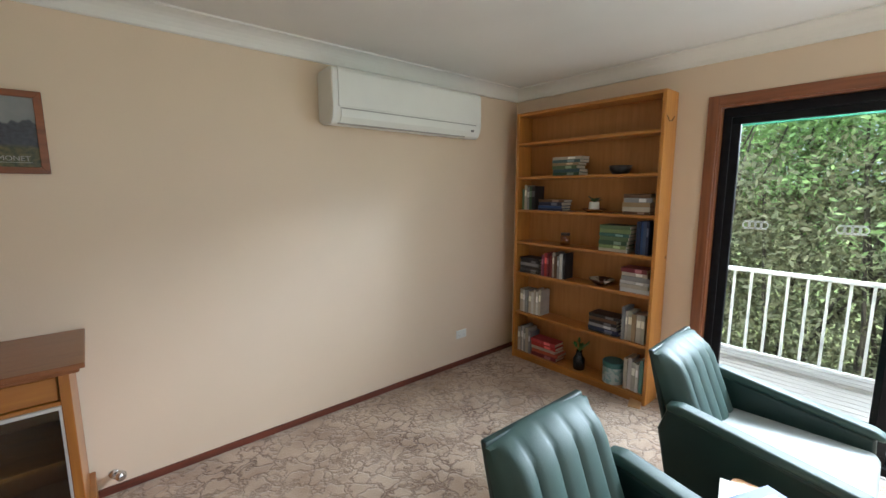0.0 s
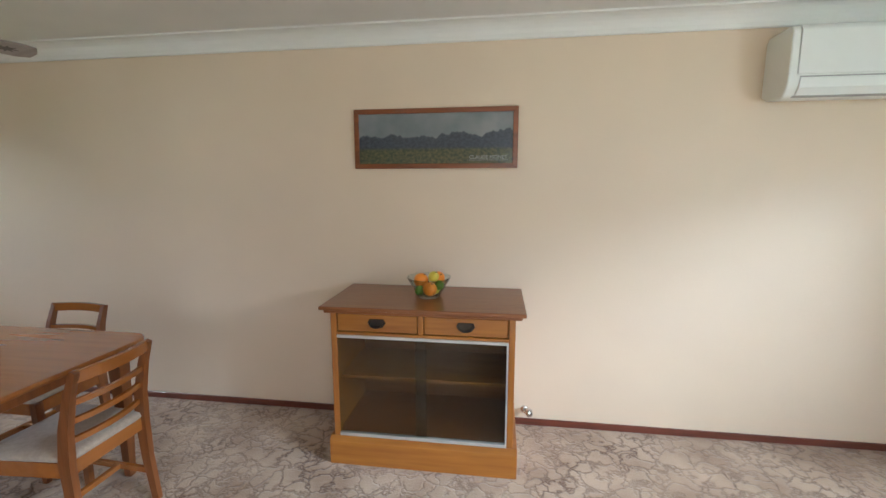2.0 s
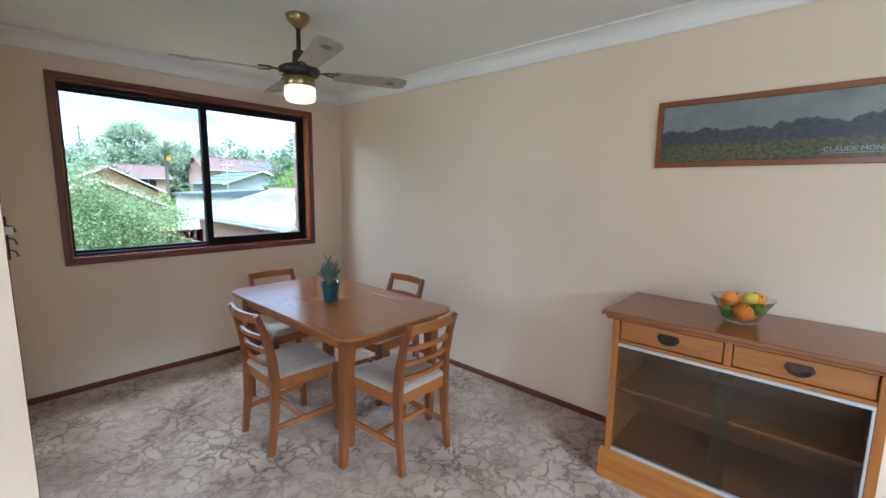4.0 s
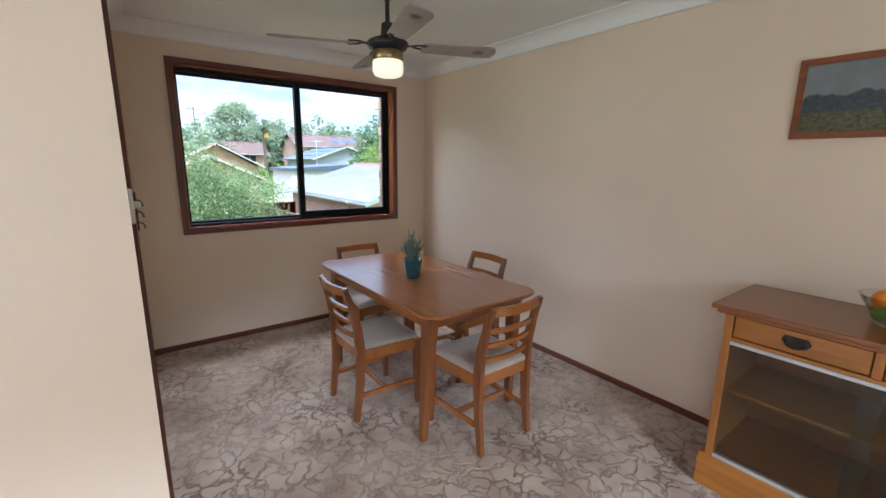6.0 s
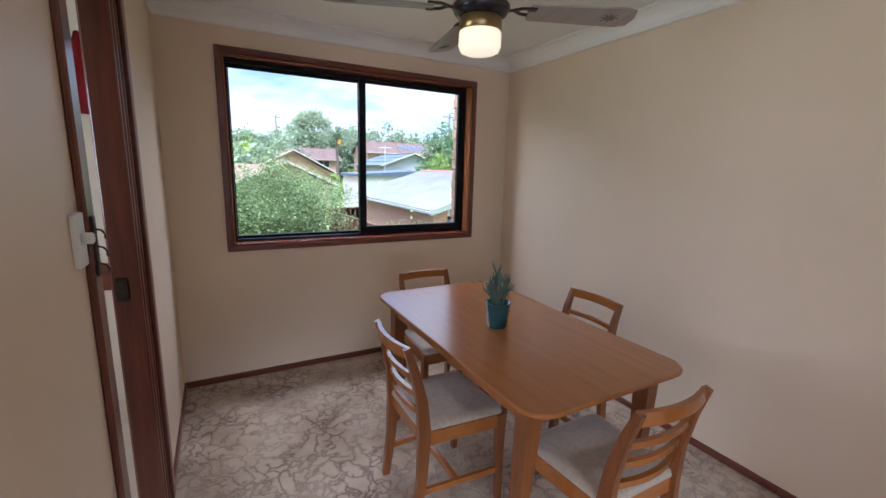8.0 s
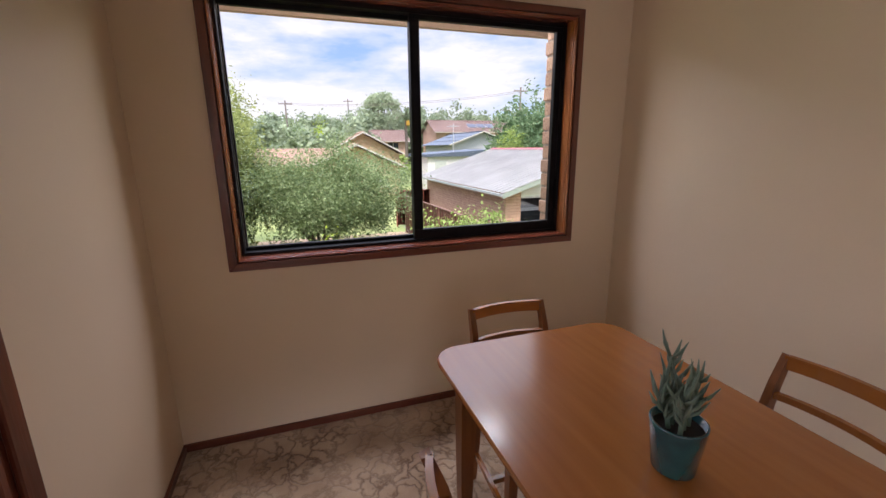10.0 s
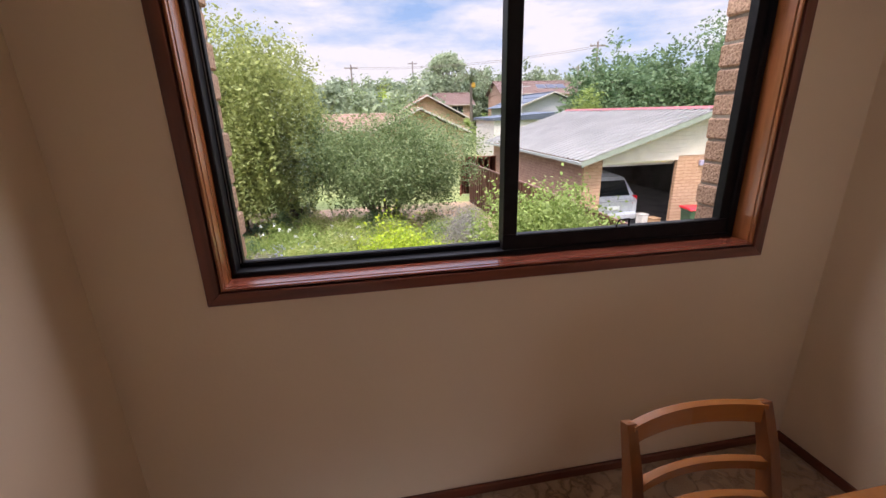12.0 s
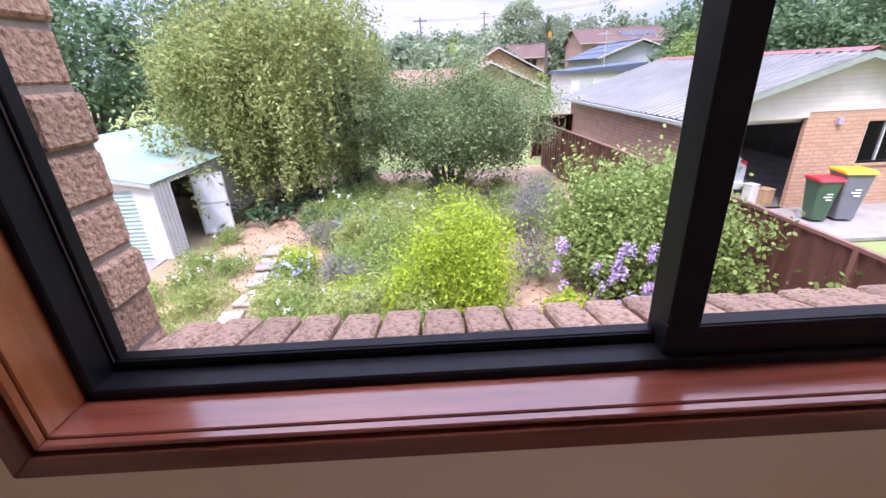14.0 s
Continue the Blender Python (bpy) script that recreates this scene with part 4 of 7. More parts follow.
fruit("orange", "ripe orange at the front of the bowl", 0.012, -0.038, 0.050, 0.039, ORANGE)
fruit("orange", "large orange heaped in the glass bowl", -0.045, 0.008, 0.088, 0.041, ORANGE)
fruit("orange", "orange at the back of the heap", 0.046, 0.040, 0.097, 0.038, ORANGE)
fruit("lemon", "pale yellow lemon on top of the heap", 0.026, 0.000, 0.112, 0.029, LEMON, 1.2)
fruit("lemon", "yellow lemon deep in the bowl", 0.035, -0.002, 0.042, 0.026, LEMON, 1.2)
fruit("lime", "dark green lime against the glass", -0.048, -0.028, 0.040, 0.026, LIME, 1.1)
fruit("lime", "green lime beside the oranges", 0.060, -0.012, 0.068, 0.027, LIME, 1.1)
fruit("lime", "green lime behind the oranges", -0.030, 0.050, 0.050, 0.028, LIME, 1.1)

# ---- bookcase ----
KX0, KX1, KY0, KY1, KH = 6.975, XR - 0.004, -1.375, -0.165, 2.150
bc = thing("bookcase", "tall orange pine bookcase with seven open shelves", "bookcase", pose(KX0, KY0, 0))
kd, kw = KX1 - KX0, KY1 - KY0
part("side_board", box(0, kd, 0, 0.024, 0, KH, 0.002), PINE_Z, bc)
part("side_board", box(0, kd, kw - 0.024, kw, 0, KH, 0.002), PINE_Z, bc)
part("top_board", box(0.001, kd, 0.024, kw - 0.024, KH - 0.024, KH, 0.002), PINE, bc)
part("back_board", box(kd - 0.008, kd - 0.001, 0.024, kw - 0.024, 0.05, KH - 0.024), wood("bookcase_back", (0.44, 0.20, 0.055), (0.35, 0.15, 0.035), 0.5, "z"), bc)
part("plinth", box(0.012, 0.030, 0.024, kw - 0.024, 0.0, 0.05, 0.001), PINE, bc)
SHELF = [0.068, 0.435, 0.793, 1.068, 1.345, 1.625, 1.905]
for k, z in enumerate(SHELF):
    part("shelf", box(0.003, kd - 0.009, 0.0245, kw - 0.0245, z - 0.022, z, 0.002), PINE, bc)
KNOT = material("pine_knot", (0.10, 0.035, 0.012), 0.4)
part("knot", lathe([(0, 0), (0.016, 0), (0.014, 0.0012), (0, 0.0012)], 12, m=pose(0.13, -0.0001, 0.42, 90)), KNOT, bc)
part("knot", lathe([(0, 0), (0.012, 0), (0.010, 0.0012), (0, 0.0012)], 12, m=pose(0.16, -0.0001, 1.05, 90)), KNOT, bc)
cordbm = sweep([(0.02, -0.004, 1.985), (0.05, -0.005, 1.955), (0.09, -0.005, 1.958), (0.13, -0.004, 1.99)], (0.006, 0.006), seg=6)
part("cord", cordbm, IRON, bc, "dark cord pinned to the side")
wedge = thing("wooden_wedge", "small offcut of pale wood wedged under the bookcase", "wood block", pose(6.955, -1.315, 0, 0, 0, 18))
part("block", prism([(-0.055, 0), (0.055, 0), (0.055, 0.026), (-0.055, 0.006)], "y", -0.04, 0.04, 0.002), wood("offcut", (0.55, 0.33, 0.15), (0.45, 0.25, 0.1), 0.6), wedge)

PAPER = material("page_edges", (0.62, 0.56, 0.44), 0.9, second=(0.55, 0.49, 0.38), scale=40, stretch=(1, 1, 14))
COVERS = {}


def cover(c):
    if c not in COVERS:
        COVERS[c] = material("book_cover", c, 0.5, second=tuple(v * 0.85 for v in c), scale=18)
    return COVERS[c]


def book(c, label, m, h, d, t, band=None):
    """Stands on its lower edge with the spine towards -x: h high, d deep, t thick."""
    b = thing("book", label, "book", m, group="books on the shelves")
    part("cover_board", box(0.001, d, 0, 0.003, 0, h, 0.0006), cover(c), b)
    part("cover_board", box(0.001, d, t - 0.003, t, 0, h, 0.0006), cover(c), b)
    part("spine", box(0, 0.003, 0.0005, t - 0.0005, 0, h, 0.0008), cover(c), b)
    part("page_block", box(0.0035, d - 0.004, 0.0032, t - 0.0032, 0.003, h - 0.004), PAPER, b)
    if band:
        part("spine_label", box(-0.0006, 0.0, 0.003, t - 0.003, h * 0.55, h * 0.8), cover(band), b)
    return b


rb = random.Random(11)


def upright(y, z, colours, label, h=0.21, x=7.0):
    for c in colours:
        t, hh = rb.uniform(0.016, 0.034), h * rb.uniform(0.86, 1.04)
        book(c, label, pose(x + rb.uniform(-0.006, 0.012), y - t, z, 0, 0, 0), hh, rb.uniform(0.12, 0.145), t, tuple(min(1, v * 2.0 + 0.1) for v in c) if rb.random() < 0.6 else None)
        y -= t + 0.0015
    return y


def stack(y, z, colours, label, w=0.19, x=6.995, thick=(0.018, 0.032)):
    for c in colours:
        t, hh = rb.uniform(*thick), w * rb.uniform(0.9, 1.05)
        book(c, label, pose(x + rb.uniform(-0.004, 0.01), y + rb.uniform(-0.006, 0.006), z, 90, 0, rb.uniform(-2, 2)), hh, rb.uniform(0.12, 0.145), t, tuple(min(1, v * 2 + 0.15) for v in c) if rb.random() < 0.7 else None)
        z += t + 0.0008


G1, G2, G3, NAVY, BLUE, CREAM, GREY, BLACK, RED, MAROON, WHT, BROWN, TAN = (0.04, 0.09, 0.05), (0.10, 0.16, 0.08), (0.20, 0.28, 0.12), (0.012, 0.02, 0.06), (0.03, 0.08, 0.22), (0.50, 0.46, 0.38), (0.28, 0.29, 0.29), (0.015, 0.015, 0.018), (0.42, 0.03, 0.03), (0.16, 0.02, 0.03), (0.62, 0.62, 0.6), (0.12, 0.06, 0.03), (0.35, 0.25, 0.14)
stack(-0.52, SHELF[5], [G1, (0.05, 0.1, 0.11), G2, TAN, (0.06, 0.12, 0.12), CREAM], "flat stack of small green-spined paperbacks", 0.24)
y = upright(-0.215, SHELF[4], [G2, CREAM, GREY, G1, BLACK], "upright book with green or pale spine", 0.20)
stack(-0.395, SHELF[4], [NAVY, BLUE, NAVY, BROWN], "dark blue hardback lying in a stack", 0.23)
stack(-1.120, SHELF[4], [BROWN, CREAM, TAN, GREY, BROWN], "pale paperback lying in a stack", 0.20)
stack(-0.955, SHELF[3], [CREAM, G3, G1, G2, (0.04, 0.13, 0.12), G3, G2], "large green book lying in a stack", 0.23, thick=(0.022, 0.036))
upright(-1.225, SHELF[3], [NAVY, BLUE, (0.06, 0.10, 0.20), NAVY], "upright blue-spined hardback book", 0.235)
stack(-0.215, SHELF[2], [BLACK, (0.05, 0.05, 0.055), BLACK, GREY, BLACK, BLACK], "black-spined paperback lying in a stack", 0.21, thick=(0.016, 0.026))
upright(-0.445, SHELF[2], [(0.20, 0.04, 0.08), RED, MAROON, (0.32, 0.07, 0.06), CREAM, BROWN, GREY, WHT, BLACK], "upright book in a red and brown row", 0.205)
stack(-1.135, SHELF[2], [WHT, CREAM, WHT, GREY, CREAM, MAROON], "white paperback lying in a stack", 0.20, thick=(0.02, 0.034))
upright(-0.215, SHELF[1], [CREAM, WHT, GREY, CREAM, WHT, CREAM, WHT, CREAM], "upright cream paperback in a row", 0.215)
stack(-0.905, SHELF[1], [BLACK, NAVY, GREY, BLACK, BROWN, BLACK], "dark book lying in a stack", 0.24, thick=(0.018, 0.028))
upright(-1.160, SHELF[1], [GREY, CREAM, (0.45, 0.43, 0.33), TAN, CREAM, (0.4, 0.38, 0.3)], "upright pale cloth-bound book", 0.235)
upright(-0.205, SHELF[0], [CREAM, GREY, WHT, GREY, CREAM, (0.3, 0.31, 0.33)], "upright grey and cream book", 0.225)
stack(-0.365, SHELF[0], [MAROON, (0.45, 0.10, 0.05), CREAM, RED, (0.48, 0.05, 0.06)], "red book lying in a stack", 0.25, thick=(0.024, 0.034))
upright(-1.195, SHELF[0], [CREAM, WHT, (0.4, 0.42, 0.38), WHT, (0.12, 0.30, 0.26)], "upright white and green book", 0.24)

DARKCLAY = material("dark_clay", (0.02, 0.018, 0.018), 0.4, second=(0.035, 0.03, 0.028), scale=14)
db = thing("dark_bowl", "small dark clay bowl on a pine shelf", "bowl", pose(7.06, -1.055, SHELF[5]))
part("bowl", lathe([(0, 0), (0.05, 0), (0.072, 0.03), (0.078, 0.062), (0.073, 0.062), (0.064, 0.03), (0, 0.012)], 24), DARKCLAY, db, smooth=True)
vp = thing("small_potted_plant", "dark-leaved plant in a white pot on a dish", "potted plant", pose(7.06, -0.865, SHELF[4]))
part("dish", lathe([(0, 0), (0.05, 0), (0.088, 0.022), (0.090, 0.026), (0.085, 0.025), (0.045, 0.006), (0, 0.006)], 24), material("amber_glass_dish", (0.22, 0.09, 0.03), 0.15), vp, smooth=True)
part("pot", lathe([(0, 0.007), (0.030, 0.007), (0.040, 0.03), (0.036, 0.075), (0.032, 0.078), (0.030, 0.07), (0, 0.068)], 20), WHITE, vp, smooth=True)
LEAFD = material("dark_leaf", (0.02, 0.05, 0.02), 0.4, second=(0.04, 0.09, 0.03), scale=10)
bm = bmesh.new()
for q in range(14):
    aa, up, ln = rb.uniform(0, 6.28), rb.uniform(0.1, 1.1), rb.uniform(0.035, 0.065)
    d = Vector((math.cos(aa) * math.cos(up), math.sin(aa) * math.cos(up), math.sin(up)))
    sweep([(0, 0, 0.075), d * ln * 0.5 + Vector((0, 0, 0.085)), d * ln + Vector((0, 0, 0.085))], [(0.004, 0.003), (0.024, 0.004), (0.003, 0.002)], bm=bm)
part("leaves", bm, LEAFD, vp)
jr = thing("glass_jar", "small squat glass jar with a dark lid", "jar", pose(7.06, -0.625, SHELF[3]))
part("jar", lathe([(0, 0), (0.035, 0), (0.038, 0.006), (0.038, 0.07), (0.030, 0.08), (0, 0.08)], 20), glass_material("jar_glass", (0.75, 0.68, 0.6)), jr, smooth=True)
part("lid", lathe([(0, 0.080), (0.036, 0.080), (0.036, 0.098), (0, 0.100)], 20), IRON, jr)
pl = thing("patterned_dish", "shallow dark patterned dish with a pale rim", "dish", pose(7.065, -0.955, SHELF[2]))
part("dish", lathe([(0, 0), (0.045, 0), (0.085, 0.032), (0.095, 0.048), (0.090, 0.049), (0.08, 0.036), (0.04, 0.008), (0, 0.008)], 28), material("patterned_glaze", (0.05, 0.02, 0.015), 0.2, second=(0.5, 0.45, 0.36), scale=16, detail=2, spread=(0.52, 0.58)), pl, smooth=True)
vs = thing("dark_vase", "black glass vase with a few green leaves", "vase", pose(7.05, -0.805, SHELF[0]))
part("vase", lathe([(0, 0), (0.042, 0), (0.047, 0.01), (0.047, 0.09), (0.030, 0.115), (0.022, 0.14), (0.026, 0.155), (0.02, 0.155), (0.018, 0.13), (0, 0.12)], 24), material("black_glass", (0.01, 0.012, 0.014), 0.08), vs, smooth=True)
LEAFG = material("bright_leaf", (0.06, 0.18, 0.03), 0.4, second=(0.10, 0.25, 0.05), scale=10)
bm = bmesh.new()
for q in range(12):
    aa, up, ln = rb.uniform(0, 6.28), rb.uniform(0.4, 1.4), rb.uniform(0.06, 0.12)
    d = Vector((math.cos(aa) * math.cos(up), math.sin(aa) * math.cos(up), math.sin(up)))
    o = Vector((0, 0, 0.145))
    sweep([o, o + d * ln * 0.6, o + d * ln * 0.85, o + d * ln * 1.1], [(0.003, 0.003), (0.006, 0.003), (0.045, 0.003), (0.003, 0.002)], bm=bm)
part("leaves", bm, LEAFG, vs)
tin = thing("round_tin", "round patterned tin with a teal lid", "tin", pose(7.052, -1.095, SHELF[0]))
part("tin", lathe([(0, 0), (0.076, 0), (0.076, 0.125), (0, 0.125)], 32), material("tin_pattern", (0.42, 0.50, 0.50), 0.45, second=(0.22, 0.36, 0.37), scale=38, detail=1, spread=(0.45, 0.55)), tin)
part("lid", lathe([(0, 0.126), (0.079, 0.126), (0.079, 0.160), (0.072, 0.166), (0, 0.167)], 32), material("teal_lid", (0.04, 0.16, 0.16), 0.4), tin, "plain teal lid")


# ---- green armchairs ----
def armchair(m, label):
    """Faces -y in its own frame, 0.62 wide; the seat's middle is the origin."""
    a = thing("armchair", label, "armchair", m, group="pair of green armchairs")
    hw = 0.255
    # channelled back: five padded ribs
    own = bmesh.new()
    nx, nz = 40, 10
    front, back = [], []
    for j in range(nz + 1):
        v = j / nz
        z = 0.30 + 0.46 * v
        yb = 0.215 + 0.165 * v
        rf, rb_ = [], []
        for i in range(nx + 1):
            u = i / nx
            x = -hw + 2 * hw * u
            rib = abs(math.sin(math.pi * 5 * u)) ** 0.45
            edge = min(1, 12 * min(u, 1 - u)) * min(1, 7 * (1 - v) + 0.15)
            rf.append(own.verts.new((x, yb - 0.062 * edge - 0.016 * rib * edge - 0.02 * (1 - v), z + 0.02 * math.sin(math.pi * u) * v)))
            rb_.append(own.verts.new((x, yb + 0.03, z + 0.02 * math.sin(math.pi * u) * v)))
        front.append(rf)
        back.append(rb_)
    for g, flip in ((front, False), (back, True)):
        for r, s in zip(g, g[1:]):
            for i in range(nx):
                q = (r[i], r[i + 1], s[i + 1], s[i])
                own.faces.new(q if not flip else tuple(reversed(q)))
    for i in range(nx):
        own.faces.new((front[-1][i], front[-1][i + 1], back[-1][i + 1], back[-1][i]))
        own.faces.new((front[0][i], front[0][i + 1], back[0][i + 1], back[0][i]))
    for j in range(nz):
        own.faces.new((front[j][0], front[j + 1][0], back[j + 1][0], back[j][0]))
        own.faces.new((front[j][nx], front[j + 1][nx], back[j + 1][nx], back[j][nx]))
    smooth_by_angle(part("backrest", own, VINYL, a, "padded green vinyl back with vertical channels"), 50)
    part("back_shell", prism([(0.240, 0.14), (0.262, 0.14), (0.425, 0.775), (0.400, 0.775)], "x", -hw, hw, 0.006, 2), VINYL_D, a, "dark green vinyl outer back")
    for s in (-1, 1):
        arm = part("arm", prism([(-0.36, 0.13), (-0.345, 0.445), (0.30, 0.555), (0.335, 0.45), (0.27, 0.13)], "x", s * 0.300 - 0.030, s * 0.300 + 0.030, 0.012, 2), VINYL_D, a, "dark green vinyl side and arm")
        smooth_by_angle(part("arm_pad", prism([(-0.372, 0.440), (-0.375, 0.465), (-0.34, 0.484), (0.25, 0.586), (0.31, 0.574), (0.30, 0.548)], "x", s * 0.300 - 0.038, s * 0.300 + 0.038, 0.014, 3), VINYL, a, "rounded green vinyl arm top"), 40)
        for y in (-0.30, 0.22):
            part("foot", lathe([(0, 0), (0.014, 0), (0.022, 0.135), (0, 0.135)], 14, m=pose(s * 0.27, y, 0)), IRON, a)
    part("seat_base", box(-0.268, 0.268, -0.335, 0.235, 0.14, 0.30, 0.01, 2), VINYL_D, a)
    smooth_by_angle(part("seat_cushion", box(-0.262, 0.262, -0.365, 0.20, 0.302, 0.405, 0.040, 4), material("pale_seat_grey", (0.33, 0.35, 0.335), 0.5, second=(0.29, 0.31, 0.295), scale=8, bump=0.1), a, "plump pale grey seat cushion"), 50)
    return a


arm1 = armchair(pose(6.33, -2.16, 0, 0, 0, 2), "dark green vinyl armchair by the sliding door")
tagged(copy_thing(arm1, pose(5.20, -2.16, 0, 0, 0, -1)), "dark green vinyl armchair with channelled padded back")

# side table with books
stb = thing("side_table", "low dark timber side table between the armchairs", "side table", pose(5.72, -2.38, 0))
part("tabletop", prism(rounded(-0.17, 0.17, -0.22, 0.22, 0.03, 4), "z", 0.425, 0.445, 0.004), TEAK, stb)
for sx in (-1, 1):
    for sy in (-1, 1):
        part("leg", sweep([(sx * 0.13, sy * 0.18, 0.425), (sx * 0.145, sy * 0.195, 0)], [(0.032, 0.032), (0.022, 0.022)]), TEAK_Z, stb)
bk = book((0.55, 0.50, 0.40), "cream paperback under a blue book", pose(5.62, -2.185, 0.4455, 90, 0, 14), 0.26, 0.19, 0.02)
bk = book((0.02, 0.07, 0.30), "blue hardback with white title lettering", pose(5.665, -2.20, 0.4663, 90, 0, -22), 0.26, 0.19, 0.028)
part("title_bar", box(0.02, 0.16, 0.028, 0.0286, 0.04, 0.06), WHITE, bk)
part("title_bar", box(0.04, 0.14, 0.028, 0.0286, 0.08, 0.095), WHITE, bk)

# ---- outside: materials ----
GZ = -1.90


def leaf_material(name, dark, light, gloss=0.35):
    m = bpy.data.materials.new(name)
    m.use_nodes = True
    n, l = m.node_tree.nodes, m.node_tree.links
    b = n["Principled BSDF"]
    b.inputs["Roughness"].default_value = max(gloss, 0.55)
    b.inputs["Specular IOR Level"].default_value = 0.2
    ge, ra = n.new("ShaderNodeNewGeometry"), n.new("ShaderNodeValToRGB")
    ra.color_ramp.elements[0].color, ra.color_ramp.elements[1].color = (*dark, 1), (*light, 1)
    l.new(ge.outputs["Random Per Island"], ra.inputs["Fac"])
    l.new(ra.outputs["Color"], b.inputs["Base Color"])
    tr, mx = n.new("ShaderNodeBsdfTranslucent"), n.new("ShaderNodeMixShader")
    l.new(ra.outputs["Color"], tr.inputs["Color"])
    mx.inputs["Fac"].default_value = 0.4
    l.new(b.outputs["BSDF"], mx.inputs[1])
    l.new(tr.outputs["BSDF"], mx.inputs[2])
    l.new(mx.outputs["Shader"], n["Material Output"].inputs["Surface"])
    return m


BARK = material("grey_bark", (0.13, 0.105, 0.08), 0.9, second=(0.07, 0.055, 0.045), scale=6, stretch=(4, 4, 1), bump=0.6, bump_scale=18)
PEARL = leaf_material("pear_leaf", (0.09, 0.14, 0.05), (0.28, 0.35, 0.165))
WILLOW = leaf_material("willow_leaf", (0.15, 0.185, 0.055), (0.37, 0.41, 0.14), 0.5)
LIMEL = leaf_material("lime_shrub_leaf", (0.22, 0.33, 0.025), (0.46, 0.55, 0.045), 0.5)
MIDL = leaf_material("mid_green_leaf", (0.15, 0.22, 0.05), (0.30, 0.38, 0.115), 0.55)
DARKL = leaf_material("dark_tree_leaf", (0.065, 0.12, 0.055), (0.19, 0.28, 0.14))
GREYL = leaf_material("lavender_leaf", (0.17, 0.16, 0.14), (0.34, 0.32, 0.28), 0.7)
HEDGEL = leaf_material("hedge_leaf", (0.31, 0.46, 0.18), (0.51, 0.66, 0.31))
# browner low leaves, with the hedge's shade also put into the colour
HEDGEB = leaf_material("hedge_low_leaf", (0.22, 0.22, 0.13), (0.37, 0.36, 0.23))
GRASSL = leaf_material("grass_blade", (0.20, 0.25, 0.06), (0.44, 0.48, 0.17), 0.6)
# distant leaves are paler: aerial haze is put into their colour
FARL = leaf_material("hazy_tree_leaf", (0.17, 0.22, 0.14), (0.31, 0.37, 0.23), 0.6)
PURPLE = material("purple_petal", (0.44, 0.29, 0.58), 0.6, second=(0.55, 0.40, 0.70), scale=30)
PETALW = material("white_petal", (0.80, 0.80, 0.76), 0.6)
LAVB = material("blue_petal", (0.30, 0.32, 0.60), 0.6, second=(0.42, 0.42, 0.68), scale=30)
rng = np.random.default_rng(5)


def leaf_cloud(name, pts, size, mat, parent, label="", aspect=0.5, droop=0.0, spread=0.35):
    """Many small leaf-shaped faces, one at each point."""
    n = len(pts)
    d = rng.normal(size=(n, 3))
    d[:, 2] = d[:, 2] * 0.7 - droop
    d /= np.linalg.norm(d, axis=1, keepdims=True)
    r = rng.normal(size=(n, 3))
    u = np.cross(d, r)
    u /= np.linalg.norm(u, axis=1, keepdims=True) + 1e-9
    s = size * (1 + spread * rng.normal(size=(n, 1))).clip(0.4, 1.9)
    v = np.empty((n, 4, 3))
    v[:, 0] = pts - d * s * 0.5
    v[:, 1] = pts + u * s * aspect * 0.5
    v[:, 2] = pts + d * s * 0.5
    v[:, 3] = pts - u * s * aspect * 0.5
    me = bpy.data.meshes.new(name)
    me.vertices.add(4 * n)
    me.vertices.foreach_set("co", v.reshape(-1))
    me.loops.add(4 * n)
    me.loops.foreach_set("vertex_index", np.arange(4 * n))
    me.polygons.add(n)
    me.polygons.foreach_set("loop_start", np.arange(0, 4 * n, 4))
    me.materials.append(mat)
    me.update(calc_edges=True)
    ob = new(name, me)
    ob.parent = parent
    if label:
        ob["label"] = label
    return ob


def clumps(centre, radii, n_clumps, per, clump_r, shell=0.55, low=-1.0):
    """Points in uneven clumps within an ellipsoid, thicker towards its skin."""
    c = []
    while len(c) < n_clumps:
        p = rng.normal(size=3)
        p /= np.linalg.norm(p)
        wob = 0.82 + 0.20 * math.sin(4.1 * p[0] + 3 * p[2]) * math.cos(3.7 * p[1] + 1.3) + 0.17 * rng.normal()
        p = p * wob * (shell + (1 - shell) * rng.random() ** 0.6)
        if p[2] >= low:
            c.append(p)
    c = np.array(c) * radii + centre
    k = rng.integers(0, n_clumps, n_clumps * per)
    off = rng.normal(size=(n_clumps * per, 3)) * clump_r
    return c, c[k] + off


def limbs(base, tips, r0, parent, name="limb", mat=BARK, seg=6, r1=0.012):
    base = Vector(base)
    for t in tips:
        t = Vector(t)
        mid = base.lerp(t, 0.5) + Vector((0, 0, 0.10 * (t - base).length)) + Vector(rng.normal(size=3)) * 0.04 * (t - base).length
        part(name, sweep([base, base.lerp(mid, 0.5), mid, mid.lerp(t, 0.6), t], [(2 * r0, 2 * r0), (1.7 * r0, 1.7 * r0), (1.2 * r0, 1.2 * r0), (0.8 * r0, 0.8 * r0), (2 * r1, 2 * r1)], seg=seg), mat, parent, smooth=True)


